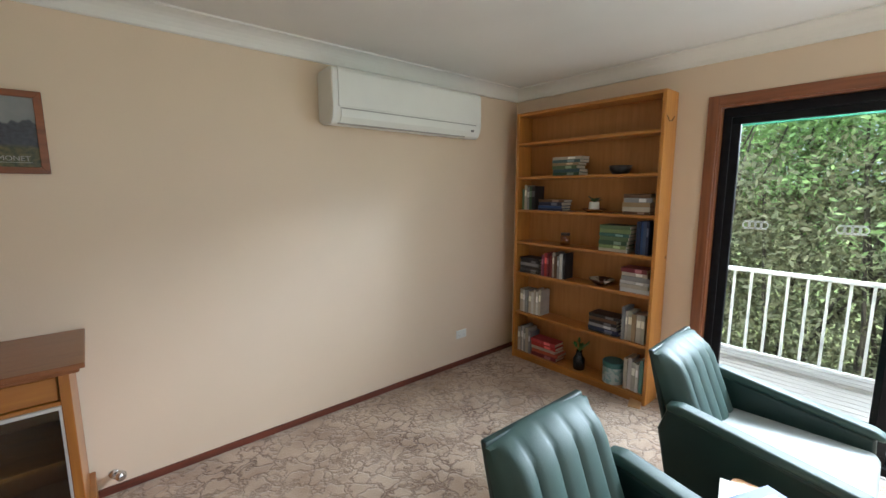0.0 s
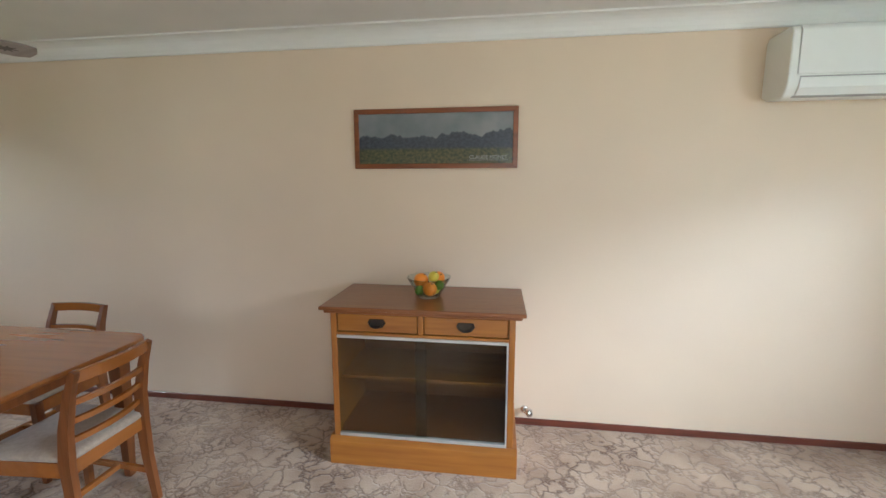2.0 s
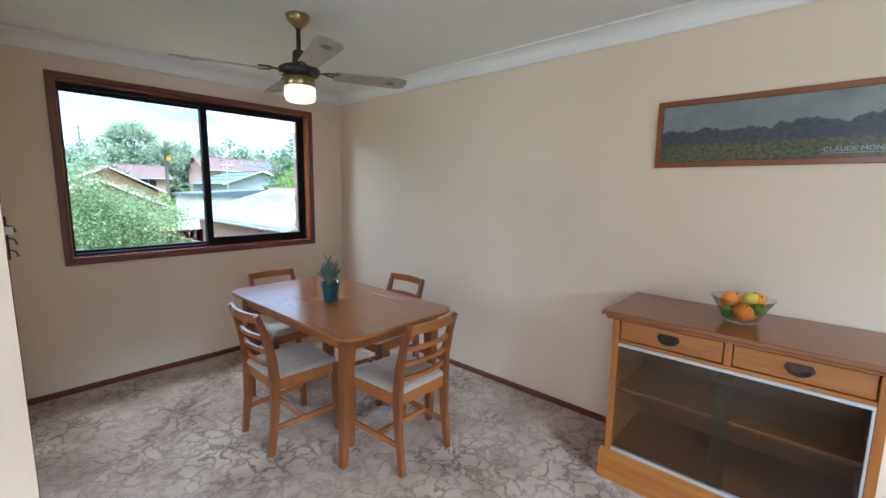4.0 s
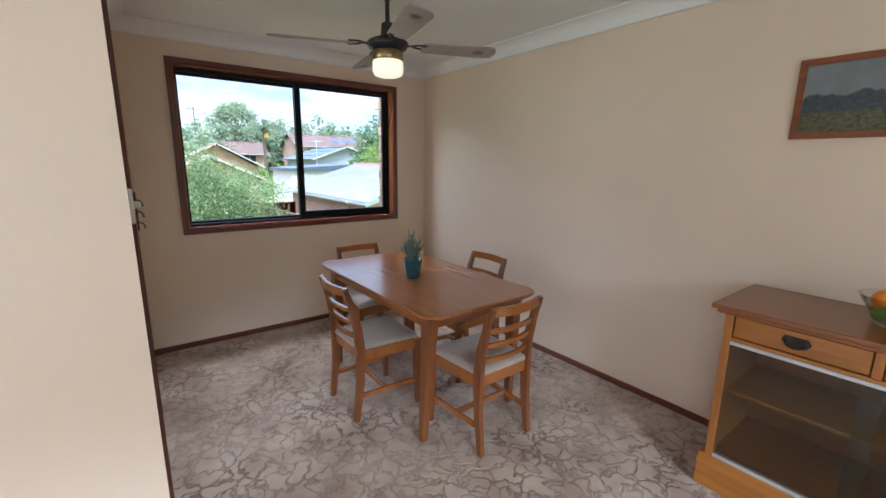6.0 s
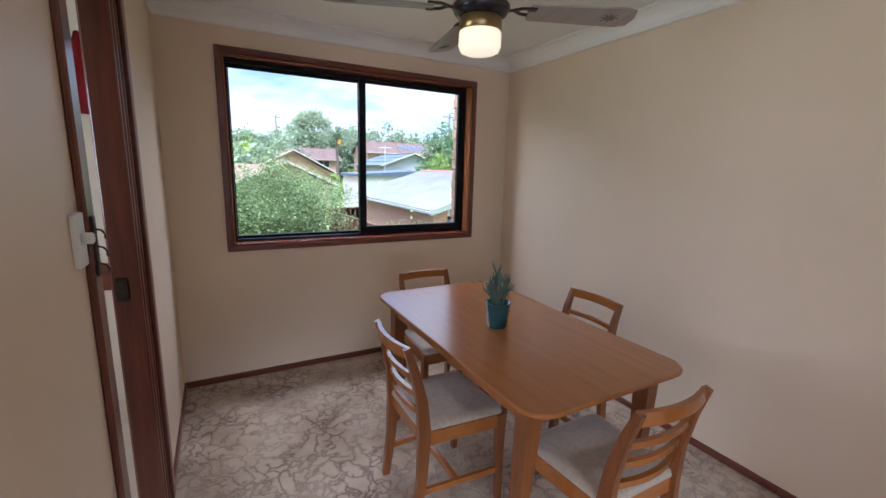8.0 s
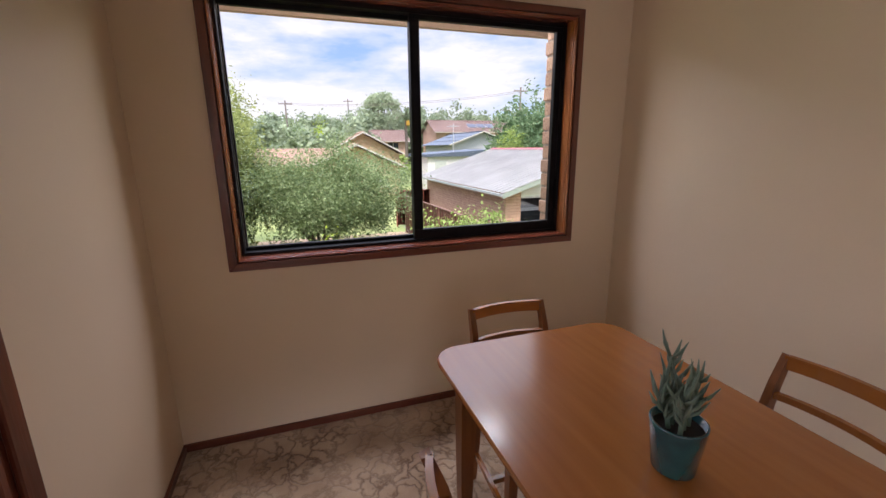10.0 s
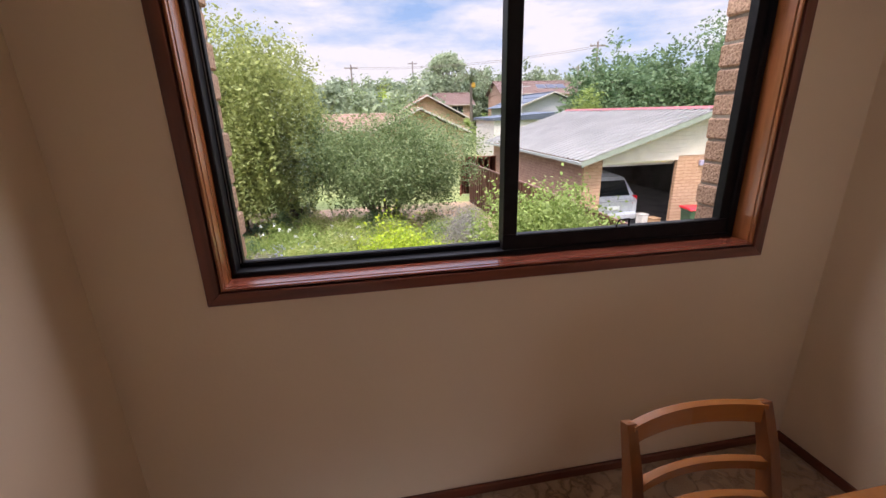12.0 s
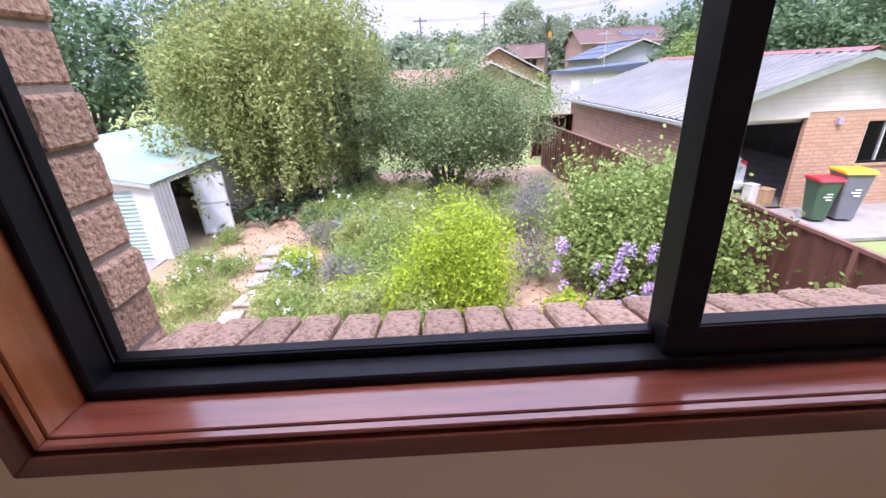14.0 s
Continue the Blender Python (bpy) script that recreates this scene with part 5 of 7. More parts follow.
def tree(name, label, base, centre, radii, trunk_r, nc, per, cr, leaf, mat, limb_n=7, droop=0.0, low=-0.8, shell=0.5, category="tree", aspect=0.5):
    t = thing(name, label, category, pose(*base))
    c, p = clumps(np.array(centre) - base, np.array(radii), nc, per, cr, shell, low)
    fork = Vector((0, 0, max(0.25, (centre[2] - base[2] - radii[2]) * 0.8 + 0.3)))
    part("trunk", sweep([(0, 0, -0.05), (0.03, 0.02, fork.z * 0.5), fork], [(2.6 * trunk_r, 2.6 * trunk_r), (2 * trunk_r, 2 * trunk_r), (1.7 * trunk_r, 1.7 * trunk_r)], seg=9), BARK, t, smooth=True)
    pick = rng.permutation(len(c))[:limb_n]
    limbs(fork, [c[i] for i in pick], trunk_r * 0.55, t)
    leaf_cloud("crown", p, leaf, mat, t, droop=droop, aspect=aspect)
    return t


def shrub(name, label, x, y, rx, ry, top, n, leaf, mat, z=GZ, stems=5, category="shrub", aspect=0.45, cr=0.10, droop=0.0):
    s = thing(name, label, category, pose(x, y, z))
    h = top - z
    c, p = clumps(np.array((0, 0, h * 0.5)), np.array((rx, ry, h * 0.52)), max(8, n // 60), 60, cr, 0.45, -0.95)
    p[:, 2] = p[:, 2].clip(0.02, None)
    for k in range(stems):
        a = k * 2.4
        e = c[k % len(c)]
        part("stem", sweep([(0.05 * math.cos(a), 0.05 * math.sin(a), -0.02), (e[0] * 0.4, e[1] * 0.4, h * 0.3), tuple(e)], [(0.03, 0.03), (0.02, 0.02), (0.006, 0.006)], seg=5), BARK, s)
    leaf_cloud("foliage", p, leaf, mat, s, aspect=aspect, droop=droop)
    return s


def blossoms(name, owner, pts, r, mat, label):
    """Small tufts of petals round the points, as one part of the plant."""
    q = np.repeat(np.array(pts), 14, axis=0) + rng.normal(size=(14 * len(pts), 3)) * r
    return leaf_cloud(name, q, r * 1.1, mat, owner, label, aspect=0.8)


# ---- ground ----
def ground_material():
    m = material("garden_soil", (0.37, 0.24, 0.15), 0.95, second=(0.22, 0.17, 0.09), scale=0.9, detail=7, bump=0.5, bump_scale=30, spread=(0.42, 0.56))
    return m


bm = bmesh.new()
n = 40
for i in range(n + 1):
    for j in range(n + 1):
        x, y = -14.5 + 14.4 * i / n, -14 + 17 * j / n
        bm.verts.new((x, y, GZ + 0.05 * noise.noise((x * 0.7, y * 0.7, 0)) * min(1, 1.5 * min(i, j, n - i, n - j) / n * 2)))
bm.verts.ensure_lookup_table()
for i in range(n):
    for j in range(n):
        a = i * (n + 1) + j
        bm.faces.new((bm.verts[a], bm.verts[a + n + 1], bm.verts[a + n + 2], bm.verts[a + 1]))
structure("ground", bm, ground_material(), "bare brown soil and mulch of the back garden", "ground", True)
LAWN = material("lawn", (0.13, 0.18, 0.045), 0.95, second=(0.20, 0.22, 0.075), scale=0.35, detail=8, bump=0.4, bump_scale=20)
bm = bmesh.new()
bmesh.ops.create_grid(bm, x_segments=8, y_segments=8, size=2500)
bm.transform(pose(0, 0, GZ - 0.08))
structure("ground_far", bm, LAWN, "grassy ground of the neighbouring yards", "lawn")
CONC = material("concrete", (0.27, 0.25, 0.22), 0.85, second=(0.21, 0.195, 0.175), scale=3, bump=0.2)
structure("pavement", box(-8.56, -6.68, 2.62, 11.5, GZ - 0.06, GZ + 0.01), CONC, "pale concrete driveway slab before the garage", "driveway")
structure("pavement_shed", box(-7.46, -6.5, -12.5, -7.2, GZ - 0.05, GZ + 0.02), CONC, "concrete apron before the shed roller door", "concrete apron")

# ---- brick window surround ----
BRICK = material("pitted_brick", (0.50, 0.325, 0.23), 0.9, second=(0.22, 0.125, 0.085), scale=95, detail=6, bump=0.8, bump_scale=110, spread=(0.46, 0.68), vary=0.14)
MORTAR = material("grey_mortar", (0.30, 0.26, 0.22), 0.95, bump=0.3, scale=40)
bw_ = structure("wall_outer", box(-0.27, -0.165, -6.0, WY0 + 0.002, GZ - 0.05, CEILING), MORTAR, "red-brown pitted brick veneer beside the window", "brick wall")
box_me = box(-0.27, -0.165, WY1 - 0.002, 3.0, GZ - 0.05, CEILING)
bw2 = structure("wall_outer_right", box_me, MORTAR, "red-brown pitted brick veneer beside the window", "brick wall")
bw3 = structure("wall_outer_low", box(-0.27, -0.165, WY0 + 0.002, WY1 - 0.002, GZ - 0.05, 0.90), MORTAR, "red-brown pitted brick veneer below the window", "brick wall")
structure("wall_outer_head", box(-0.27, -0.165, WY0 + 0.002, WY1 - 0.002, WZ1 + 0.02, CEILING), MORTAR, "brick lintel course above the window", "brick wall")
structure("eaves", box(-0.95, -0.10, -6.0, 3.0, 2.66, 2.675), material("eaves_lining", (0.55, 0.42, 0.33), 0.7), "painted eaves lining over the window", "eaves")

structure("fascia", box(-1.0, -0.952, -6.0, 3.0, 2.285, 2.66), material("fascia_paint", (0.50, 0.36, 0.26), 0.7), "painted fascia board at the edge of the eaves", "fascia")


def piece(name, me, parent, m):
    o = new(name, me)
    o.parent = parent
    o.matrix_basis = m
    return o


tmp = part("brick", box(-0.10, 0.055, -0.0375, 0.0375, -0.055, 0.055, 0.007), BRICK, bw3)
sill_me = tmp.data
k = 0
y = WY0 + 0.05
tmp.matrix_basis = pose(-0.222, y, 0.893, 0, -13, 0)
while y < WY1 - 0.05:
    if k:
        piece("brick", sill_me, bw3, pose(-0.222 + 0.003 * math.sin(k * 5), y, 0.893 + 0.002 * math.sin(k * 3), 0, -13 + math.sin(k * 7), 0.8 * math.sin(k)))
    y += 0.0835
    k += 1
tmp = part("brick", box(-0.054, 0.054, -0.115, 0.115, -0.038, 0.038, 0.006), BRICK, bw_)
face_me = tmp.data
first_done = False
for wall, ya, yb, sgn in ((bw_, WY0 + 0.012, -2.9, -1), (bw2, WY1 - 0.012, 0.4, 1)):
    for r in range(16):
        z = 0.915 + r * 0.086
        off = 0 if r % 2 == 0 else -0.055 * -sgn
        for q in range(2):
            yc = ya + sgn * (0.115 + q * 0.24) + (0.006 * math.sin(r * 2.3) if q == 0 else 0) * sgn
            m = pose(-0.2175, yc, z, 0, 0, 0.6 * math.sin(r * 3 + q))
            if not first_done:
                tmp.matrix_basis = m
                first_done = True
            else:
                piece("brick", face_me, wall, m)

# ---- fence ----
COLOR = material("brown_steel", (0.17, 0.075, 0.055), 0.5, second=(0.14, 0.06, 0.045), scale=3)


def fence(pts, top, label, mat=COLOR):
    f = thing("metal_fence", label, "fence", pose(pts[0][0], pts[0][1], GZ))
    o = Vector((pts[0][0], pts[0][1], 0))
    h = top - GZ
    for (xa, ya), (xb, yb) in zip(pts, pts[1:]):
        a, b = Vector((xa, ya, 0)) - o, Vector((xb, yb, 0)) - o
        L = (b - a).length
        nb = max(1, round(L / 2.3))
        d = (b - a) / L
        nrm = Vector((-d.y, d.x, 0))
        for i in range(nb):
            p0, p1 = a + d * (L * i / nb), a + d * (L * (i + 1) / nb)
            bm = bmesh.new()
            cols, s, w = [], 0.0, (p1 - p0).length
            prof = [(0.0, 0.0), (0.10, 0.0), (0.13, 0.03), (0.20, 0.03), (0.23, 0.0)]
            while s < w - 0.01:
                for u, q in prof:
                    if s + u <= w:
                        cols.append((s + u, q))
                s += 0.26
            cols.append((w, 0.0))
            lo = [bm.verts.new(p0 + d * u + nrm * (q - 0.015) + Vector((0, 0, 0.03))) for u, q in cols]
            hi = [bm.verts.new(p0 + d * u + nrm * (q - 0.015) + Vector((0, 0, h - 0.04))) for u, q in cols]
            for k in range(len(cols) - 1):
                bm.faces.new((lo[k], lo[k + 1], hi[k + 1], hi[k]))
            bmesh.ops.solidify(bm, geom=bm.faces[:], thickness=0.003)
            part("panel", bm, mat, f)
            part("top_rail", sweep([p0 + Vector((0, 0, h - 0.02)), p1 + Vector((0, 0, h - 0.02))], (0.05, 0.04)), mat, f)
            part("post", sweep([p0 + Vector((0, 0, -0.05)), p0 + Vector((0, 0, h + 0.005))], (0.055, 0.055)), mat, f)
    return f


fence([(-0.5, 2.47), (-8.5, 2.40), (-14.3, 2.12)], -0.37, "brown ribbed steel fence between the two gardens")
fence([(-15.9, 2.15), (-15.9, 3.68)], -0.33, "short red-brown steel fence behind the garage", material("red_steel", (0.24, 0.07, 0.05), 0.5))

# ---- neighbour's garage ----
GX, GY0, GY1, GB = -8.58, 3.70, 10.44, -16.3
BRICKT = material("tan_brick", (0.52, 0.33, 0.21), 0.9, second=(0.44, 0.26, 0.165), scale=5, detail=5, stretch=(1, 1, 6), bump=0.3)


def brick_face(m, cw=0.24, ch=0.086):
    """Adds mortar courses to a wall material, from the object's own metres."""
    n, l = m.node_tree.nodes, m.node_tree.links
    b = n["Principled BSDF"]
    tc, sp, cb = n.new("ShaderNodeTexCoord"), n.new("ShaderNodeSeparateXYZ"), n.new("ShaderNodeCombineXYZ")
    ad = n.new("ShaderNodeMath")
    l.new(tc.outputs["Object"], sp.inputs["Vector"])
    l.new(sp.outputs["X"], ad.inputs[0])
    l.new(sp.outputs["Y"], ad.inputs[1])
    l.new(ad.outputs["Value"], cb.inputs["X"])
    l.new(sp.outputs["Z"], cb.inputs["Y"])
    br = n.new("ShaderNodeTexBrick")
    br.inputs["Scale"].default_value = 1.0
    br.inputs["Brick Width"].default_value, br.inputs["Row Height"].default_value, br.inputs["Mortar Size"].default_value = cw, ch, 0.008
    br.inputs["Color1"].default_value, br.inputs["Color2"].default_value, br.inputs["Mortar"].default_value = (1, 1, 1, 1), (0.86, 0.84, 0.82, 1), (0.62, 0.60, 0.58, 1)
    l.new(cb.outputs["Vector"], br.inputs["Vector"])
    mu = n.new("ShaderNodeMixRGB")
    mu.blend_type, mu.inputs["Fac"].default_value = "MULTIPLY", 1.0
    l.new(b.inputs["Base Color"].links[0].from_socket, mu.inputs["Color1"])
    l.new(br.outputs["Color"], mu.inputs["Color2"])
    l.new(mu.outputs["Color"], b.inputs["Base Color"])
    return m


brick_face(BRICKT)
gar = thing("garage", "tan brick garage with white corrugated roof and open door", "garage", pose(GX, GY0, GZ))
T = lambda z: z - GZ
W = GY1 - GY0
DY0, DY1, DT, VY0, VY1, VZ0, VZ1 = 0.50, 2.65, T(0.11), 4.00, 4.90, T(-0.94), T(-0.03)
EV = T(0.22)
part("wall", box(-0.11, 0, 0, DY0, 0, EV), BRICKT, gar)
part("wall", box(-0.11, 0, DY1, VY0, 0, EV), BRICKT, gar)
part("wall", box(-0.11, 0, VY1, W, 0, EV), BRICKT, gar)
part("wall", box(-0.11, 0, VY0, VY1, 0, VZ0), BRICKT, gar)
part("wall", box(-0.11, 0, VY0, VY1, VZ1, EV), BRICKT, gar)
part("wall", box(GB - GX, -0.11, 0, 0.11, 0, EV), brick_face(material("pink_brick", (0.44, 0.27, 0.20), 0.9, second=(0.36, 0.21, 0.155), scale=5, detail=5, bump=0.3)), gar, "pinkish brick side wall")
part("wall", box(GB - GX, -0.11, W - 0.11, W, 0, EV), BRICKT, gar)
part("wall", box(GB - GX, GB - GX + 0.11, 0.11, W - 0.11, 0, EV), BRICKT, gar)
RT = T(1.36)
WBOARD = material("cream_weatherboard", (0.58, 0.54, 0.47), 0.6, second=(0.52, 0.48, 0.42), scale=4)
gb = bmesh.new()
zz = EV
while zz < RT - 0.1:
    z1 = min(zz + 0.10, RT - 0.05)
    f0, f1 = (zz - EV) / (RT - EV), (z1 - EV) / (RT - EV)
    prism([(0.0 + W / 2 * f0 - 0.1 * (1 - f0), zz), (W - W / 2 * f0 + 0.1 * (1 - f0), zz), (W - W / 2 * f1, z1), (W / 2 * f1, z1)], "x", -0.06, 0.012, bm=gb)
    zz += 0.102
part("gable_boards", gb, WBOARD, gar, "cream horizontal weatherboards")
ROOFW = material("white_corrugated_steel", (0.43, 0.43, 0.42), 0.75, 0.0, second=(0.36, 0.36, 0.35), scale=1.2, detail=5)
OV = 0.25
for s in (0, 1):
    bm = bmesh.new()
    ye, yr = (-OV, W / 2) if s == 0 else (W + OV, W / 2)
    ze = EV - 0.02
    nribs = 31 * 4
    lo, hi = [], []
    for i in range(nribs + 1):
        x = 0.32 + (GB - GX - 0.55) * (i // 4 + (0, 0.62, 0.70, 0.92)[i % 4]) / 31
        dz = 0.042 if i % 4 in (2, 3) else 0.0
        lo.append(bm.verts.new((x, ye, ze + dz + 0.03)))
        hi.append(bm.verts.new((x, yr, RT + 0.03 + dz)))
    for i in range(nribs):
        bm.faces.new((lo[i], lo[i + 1], hi[i + 1], hi[i]))
    bmesh.ops.solidify(bm, geom=bm.faces[:], thickness=0.004)
    rf = part("roof", bm, ROOFW, gar, "white corrugated steel roof")
    part("gutter", sweep([(0.33, ye - 0.03 * (1 if s == 0 else -1), ze - 0.03), (GB - GX - 0.25, ye - 0.03 * (1 if s == 0 else -1), ze - 0.03)], (0.08, 0.07)), material("gutter_steel", (0.30, 0.32, 0.30), 0.5), rf, "weathered steel gutter")
    part("barge_board", prism([(ye, ze - 0.13), (yr, RT - 0.12), (yr, RT + 0.01), (ye, ze + 0.01)], "x", 0.29, 0.32), material("pale_green_paint", (0.26, 0.30, 0.24), 0.7), rf, "weathered pale green barge board")
part("ridge_cap", prism([(W / 2 - 0.16, RT + 0.015), (W / 2, RT + 0.085), (W / 2 + 0.16, RT + 0.015), (W / 2, RT + 0.065)], "x", 0.33, GB - GX - 0.25), material("maroon_steel", (0.26, 0.05, 0.05), 0.5), gar, "maroon ridge capping")
part("gable_back", prism([(0, EV), (W, EV), (W / 2, RT - 0.04)], "x", GB - GX, GB - GX + 0.08), WBOARD, gar)
# slab coloured dark to stand for the shade inside the garage
part("floor_slab", box(GB - GX + 0.11, -0.11, 0.11, W - 0.11, 0.0, 0.016), material("shaded_concrete", (0.15, 0.14, 0.13), 0.8, second=(0.09, 0.085, 0.08), scale=2), gar, "dark slab with the garage's shade in its colour")
# unseen dark sheets added inside the walls; their colour stands for shade
GARAGE_SHADE = material("garage_shade_lining", (0.10, 0.092, 0.085), 0.8, second=(0.06, 0.055, 0.05), scale=2)
part("lining", box(GB - GX + 0.115, -0.13, W - 0.13, W - 0.112, 0.02, EV), GARAGE_SHADE, gar)
part("lining", box(GB - GX + 0.112, GB - GX + 0.13, 0.13, W - 0.135, 0.02, EV), GARAGE_SHADE, gar)
part("lining", box(GB - GX + 0.135, -0.13, 0.112, 0.13, 0.02, EV), GARAGE_SHADE, gar)
gw = part("window", box(-0.08, -0.03, VY0, VY1, VZ0, VZ0 + 0.05), ALU, gar)
for a in ((VY0, VY0 + 0.04), (VY1 - 0.04, VY1), ((VY0 + VY1) / 2 - 0.02, (VY0 + VY1) / 2 + 0.02)):
    part("frame_bar", box(-0.08, -0.03, a[0], a[1], VZ0 + 0.05, VZ1), SILVER, gw)
part("pane", box(-0.06, -0.055, VY0, VY1, VZ0 + 0.05, VZ1), GLASS, gw)
part("window_sill", box(-0.05, 0.04, VY0 - 0.05, VY1 + 0.05, VZ0 - 0.05, VZ0, 0.004), BRICKT, gw)
part("door_lintel", box(-0.10, 0.015, DY0, DY1, DT, EV), WBOARD, gar)
part("wall_light", box(0.0, 0.07, 3.28, 3.40, T(-0.06), T(0.08), 0.01), material("lilac_lamp", (0.35, 0.32, 0.42), 0.4), gar, "small box-shaped outdoor light")
part("roller_door_drum", lathe([(0, 0), (0.13, 0), (0.13, DY1 - DY0), (0, DY1 - DY0)], 16, m=pose(-0.25, DY0, DT + 0.0, -90)), SILVER, gar)

# clutter in the garage
CARD = material("cardboard", (0.40, 0.26, 0.15), 0.9)
for x, y, s, h, c, nm, lab in ((-9.0, 5.82, 0.24, 0.46, (0.62, 0.6, 0.55), "paper_sack", "upright white paper sack on the garage floor"), (-8.9, 6.10, 0.28, 0.36, (0.42, 0.26, 0.14), "cardboard_box", "open brown cardboard box in the garage"), (-11.4, 6.2, 0.4, 0.9, (0.2, 0.2, 0.21), "storage_crate", "grey plastic crates stacked deep in the garage")):
    o = thing(nm, lab, nm.split("_")[1], pose(x, y, GZ + 0.01, 0, 0, 14))
    part("body", prism(rounded(-s / 2, s / 2, -s / 2, s / 2, 0.03, 3), "z", 0, h, 0.01), material(nm, c, 0.8, scale=9, bump=0.2), o)
    part("rim", prism(rounded(-s / 2 - 0.01, s / 2 + 0.01, -s / 2 - 0.01, s / 2 + 0.01, 0.03, 3), "z", h, h + 0.03, 0.008), material(nm + "_rim", tuple(v * 0.8 for v in c), 0.8), o)

# car in the garage, tail towards the door
car = thing("parked_car", "silver-white hatchback parked inside the open garage", "car", pose(-11.2, 5.0, GZ + 0.018))
CARP = material("silver_car_paint", (0.62, 0.64, 0.66), 0.25, 0.2, coat=0.8)
bm = bmesh.new()
secs = []
for x, hw, z0, z1, zt, tw in ((1.95, 0.66, 0.42, 0.80, 0.80, 0.60), (2.02, 0.74, 0.30, 0.86, 0.86, 0.66), (1.88, 0.80, 0.25, 0.92, 1.02, 0.64), (1.55, 0.83, 0.22, 0.95, 1.44, 0.56), (0.4, 0.84, 0.22, 0.95, 1.50, 0.58), (-0.5, 0.84, 0.22, 0.94, 1.42, 0.56), (-1.2, 0.82, 0.22, 0.92, 0.98, 0.62), (-2.0, 0.74, 0.26, 0.80, 0.82, 0.60)):
    secs.append([bm.verts.new(v) for v in ((x, -hw, z0), (x, -hw, z1), (x, -tw, zt), (x, tw, zt), (x, hw, z1), (x, hw, z0))])
for a, b in zip(secs, secs[1:]):
    for k in range(6):
        bm.faces.new((a[k], a[(k + 1) % 6], b[(k + 1) % 6], b[k]))
bm.faces.new(secs[0])
bm.faces.new(secs[-1])
bmesh.ops.bevel(bm, geom=bm.edges[:], offset=0.035, segments=2, affect="EDGES")
smooth_by_angle(part("body", bm, CARP, car), 40)
part("rear_window", prism([(1.935, 0.98), (1.62, 1.36), (1.60, 1.35), (1.915, 0.97)], "y", -0.54, 0.54, 0.004), material("dark_glass", (0.01, 0.012, 0.014), 0.05), car)
TAIL = material("red_lens", (0.55, 0.01, 0.015), 0.15)
for s in (-1, 1):
    part("tail_light", box(1.84, 1.97, s * 0.70 - 0.075, s * 0.70 + 0.075, 0.72, 0.98, 0.03, 2), TAIL, car, "red tail light")
part("number_plate", box(2.03, 2.045, -0.19, 0.19, 0.60, 0.71, 0.004), WHITE, car)
part("bumper", box(1.90, 2.06, -0.76, 0.76, 0.30, 0.50, 0.05, 2), CARP, car)
for x in (1.25, -1.30):
    for s in (-1, 1):
        wh = part("wheel", lathe([(0.2, 0.0), (0.29, 0.0), (0.31, 0.03), (0.31, 0.15), (0.29, 0.18), (0.2, 0.18), (0.2, 0)], 24, m=pose(x, s * 0.74 + (0.09), 0.31, 90)), material("tyre_rubber", (0.02, 0.02, 0.02), 0.9), car, "black rubber tyre")
        part("rim", lathe([(0, 0.03), (0.19, 0.03), (0.2, 0.01), (0.2, 0.17), (0.19, 0.15), (0, 0.15)], 20, m=pose(x, s * 0.74 + 0.09, 0.31, 90)), SILVER, wh)


# wheelie bins
def bin_(m, body, lid, h, w, label):
    o = thing("wheelie_bin", label, "wheelie bin", m, group="bins by the garage")
    b0, b1 = w * 0.36, w * 0.5
    bmm = bmesh.new()
    rings = []
    for z, q in ((0.06, b0), (0.10, b0), (h * 0.88, b1), (h * 0.93, b1 + 0.015)):
        rings.append([bmm.verts.new((x, y, z)) for x, y in rounded(-q * 1.1, q * 1.1, -q, q, 0.05, 3)])
    bmm.faces.new(list(reversed(rings[0])))
    bmm.faces.new(rings[-1])
    for a, b in zip(rings, rings[1:]):
        for k in range(len(a)):
            bmm.faces.new((a[k], a[(k + 1) % len(a)], b[(k + 1) % len(a)], b[k]))
    part("body", bmm, material("bin_plastic", body, 0.5, scale=4), o)
    part("lid", prism([(-b1 * 1.2, h * 0.93), (b1 * 1.25, h * 0.93), (b1 * 1.28, h * 0.955), (b1 * 0.7, h), (-b1 * 1.1, h * 0.985)], "y", -b1 - 0.03, b1 + 0.03, 0.012, 2), material("bin_lid", lid, 0.4, scale=4), o, "bright plastic lid")
    part("handle", sweep([(-b1 * 1.2, -b1 * 0.8, h * 0.92), (-b1 * 1.45, -b1 * 0.8, h * 0.94), (-b1 * 1.45, b1 * 0.8, h * 0.94), (-b1 * 1.2, b1 * 0.8, h * 0.92)], (0.03, 0.03), seg=6), material("bin_plastic_handle", body, 0.5), o)
    for s in (-1, 1):
        part("wheel", lathe([(0, 0), (0.1, 0), (0.1, 0.05), (0, 0.05)], 16, m=pose(-b0 * 1.1, s * b0 * 0.9 + 0.025, 0.1, 90)), SLOT, o)
    part("axle", sweep([(-b0 * 1.1, -b0, 0.1), (-b0 * 1.1, b0, 0.1)], (0.025, 0.025), seg=6), SLOT, o)
    for k in range(3):
        part("marking", box(b1 * 1.0, b1 * 1.0 + 0.012, -0.02 - 0.05 * (k == 1), 0.09, h * 0.52 + k * 0.06, h * 0.52 + k * 0.06 + 0.022), WHITE, o)
    return o


bin_(pose(-7.72, 6.30, GZ + 0.01, 0, 0, -8), (0.045, 0.10, 0.05), (0.62, 0.02, 0.03), 0.94, 0.42, "green wheelie bin with a red lid by the garage")
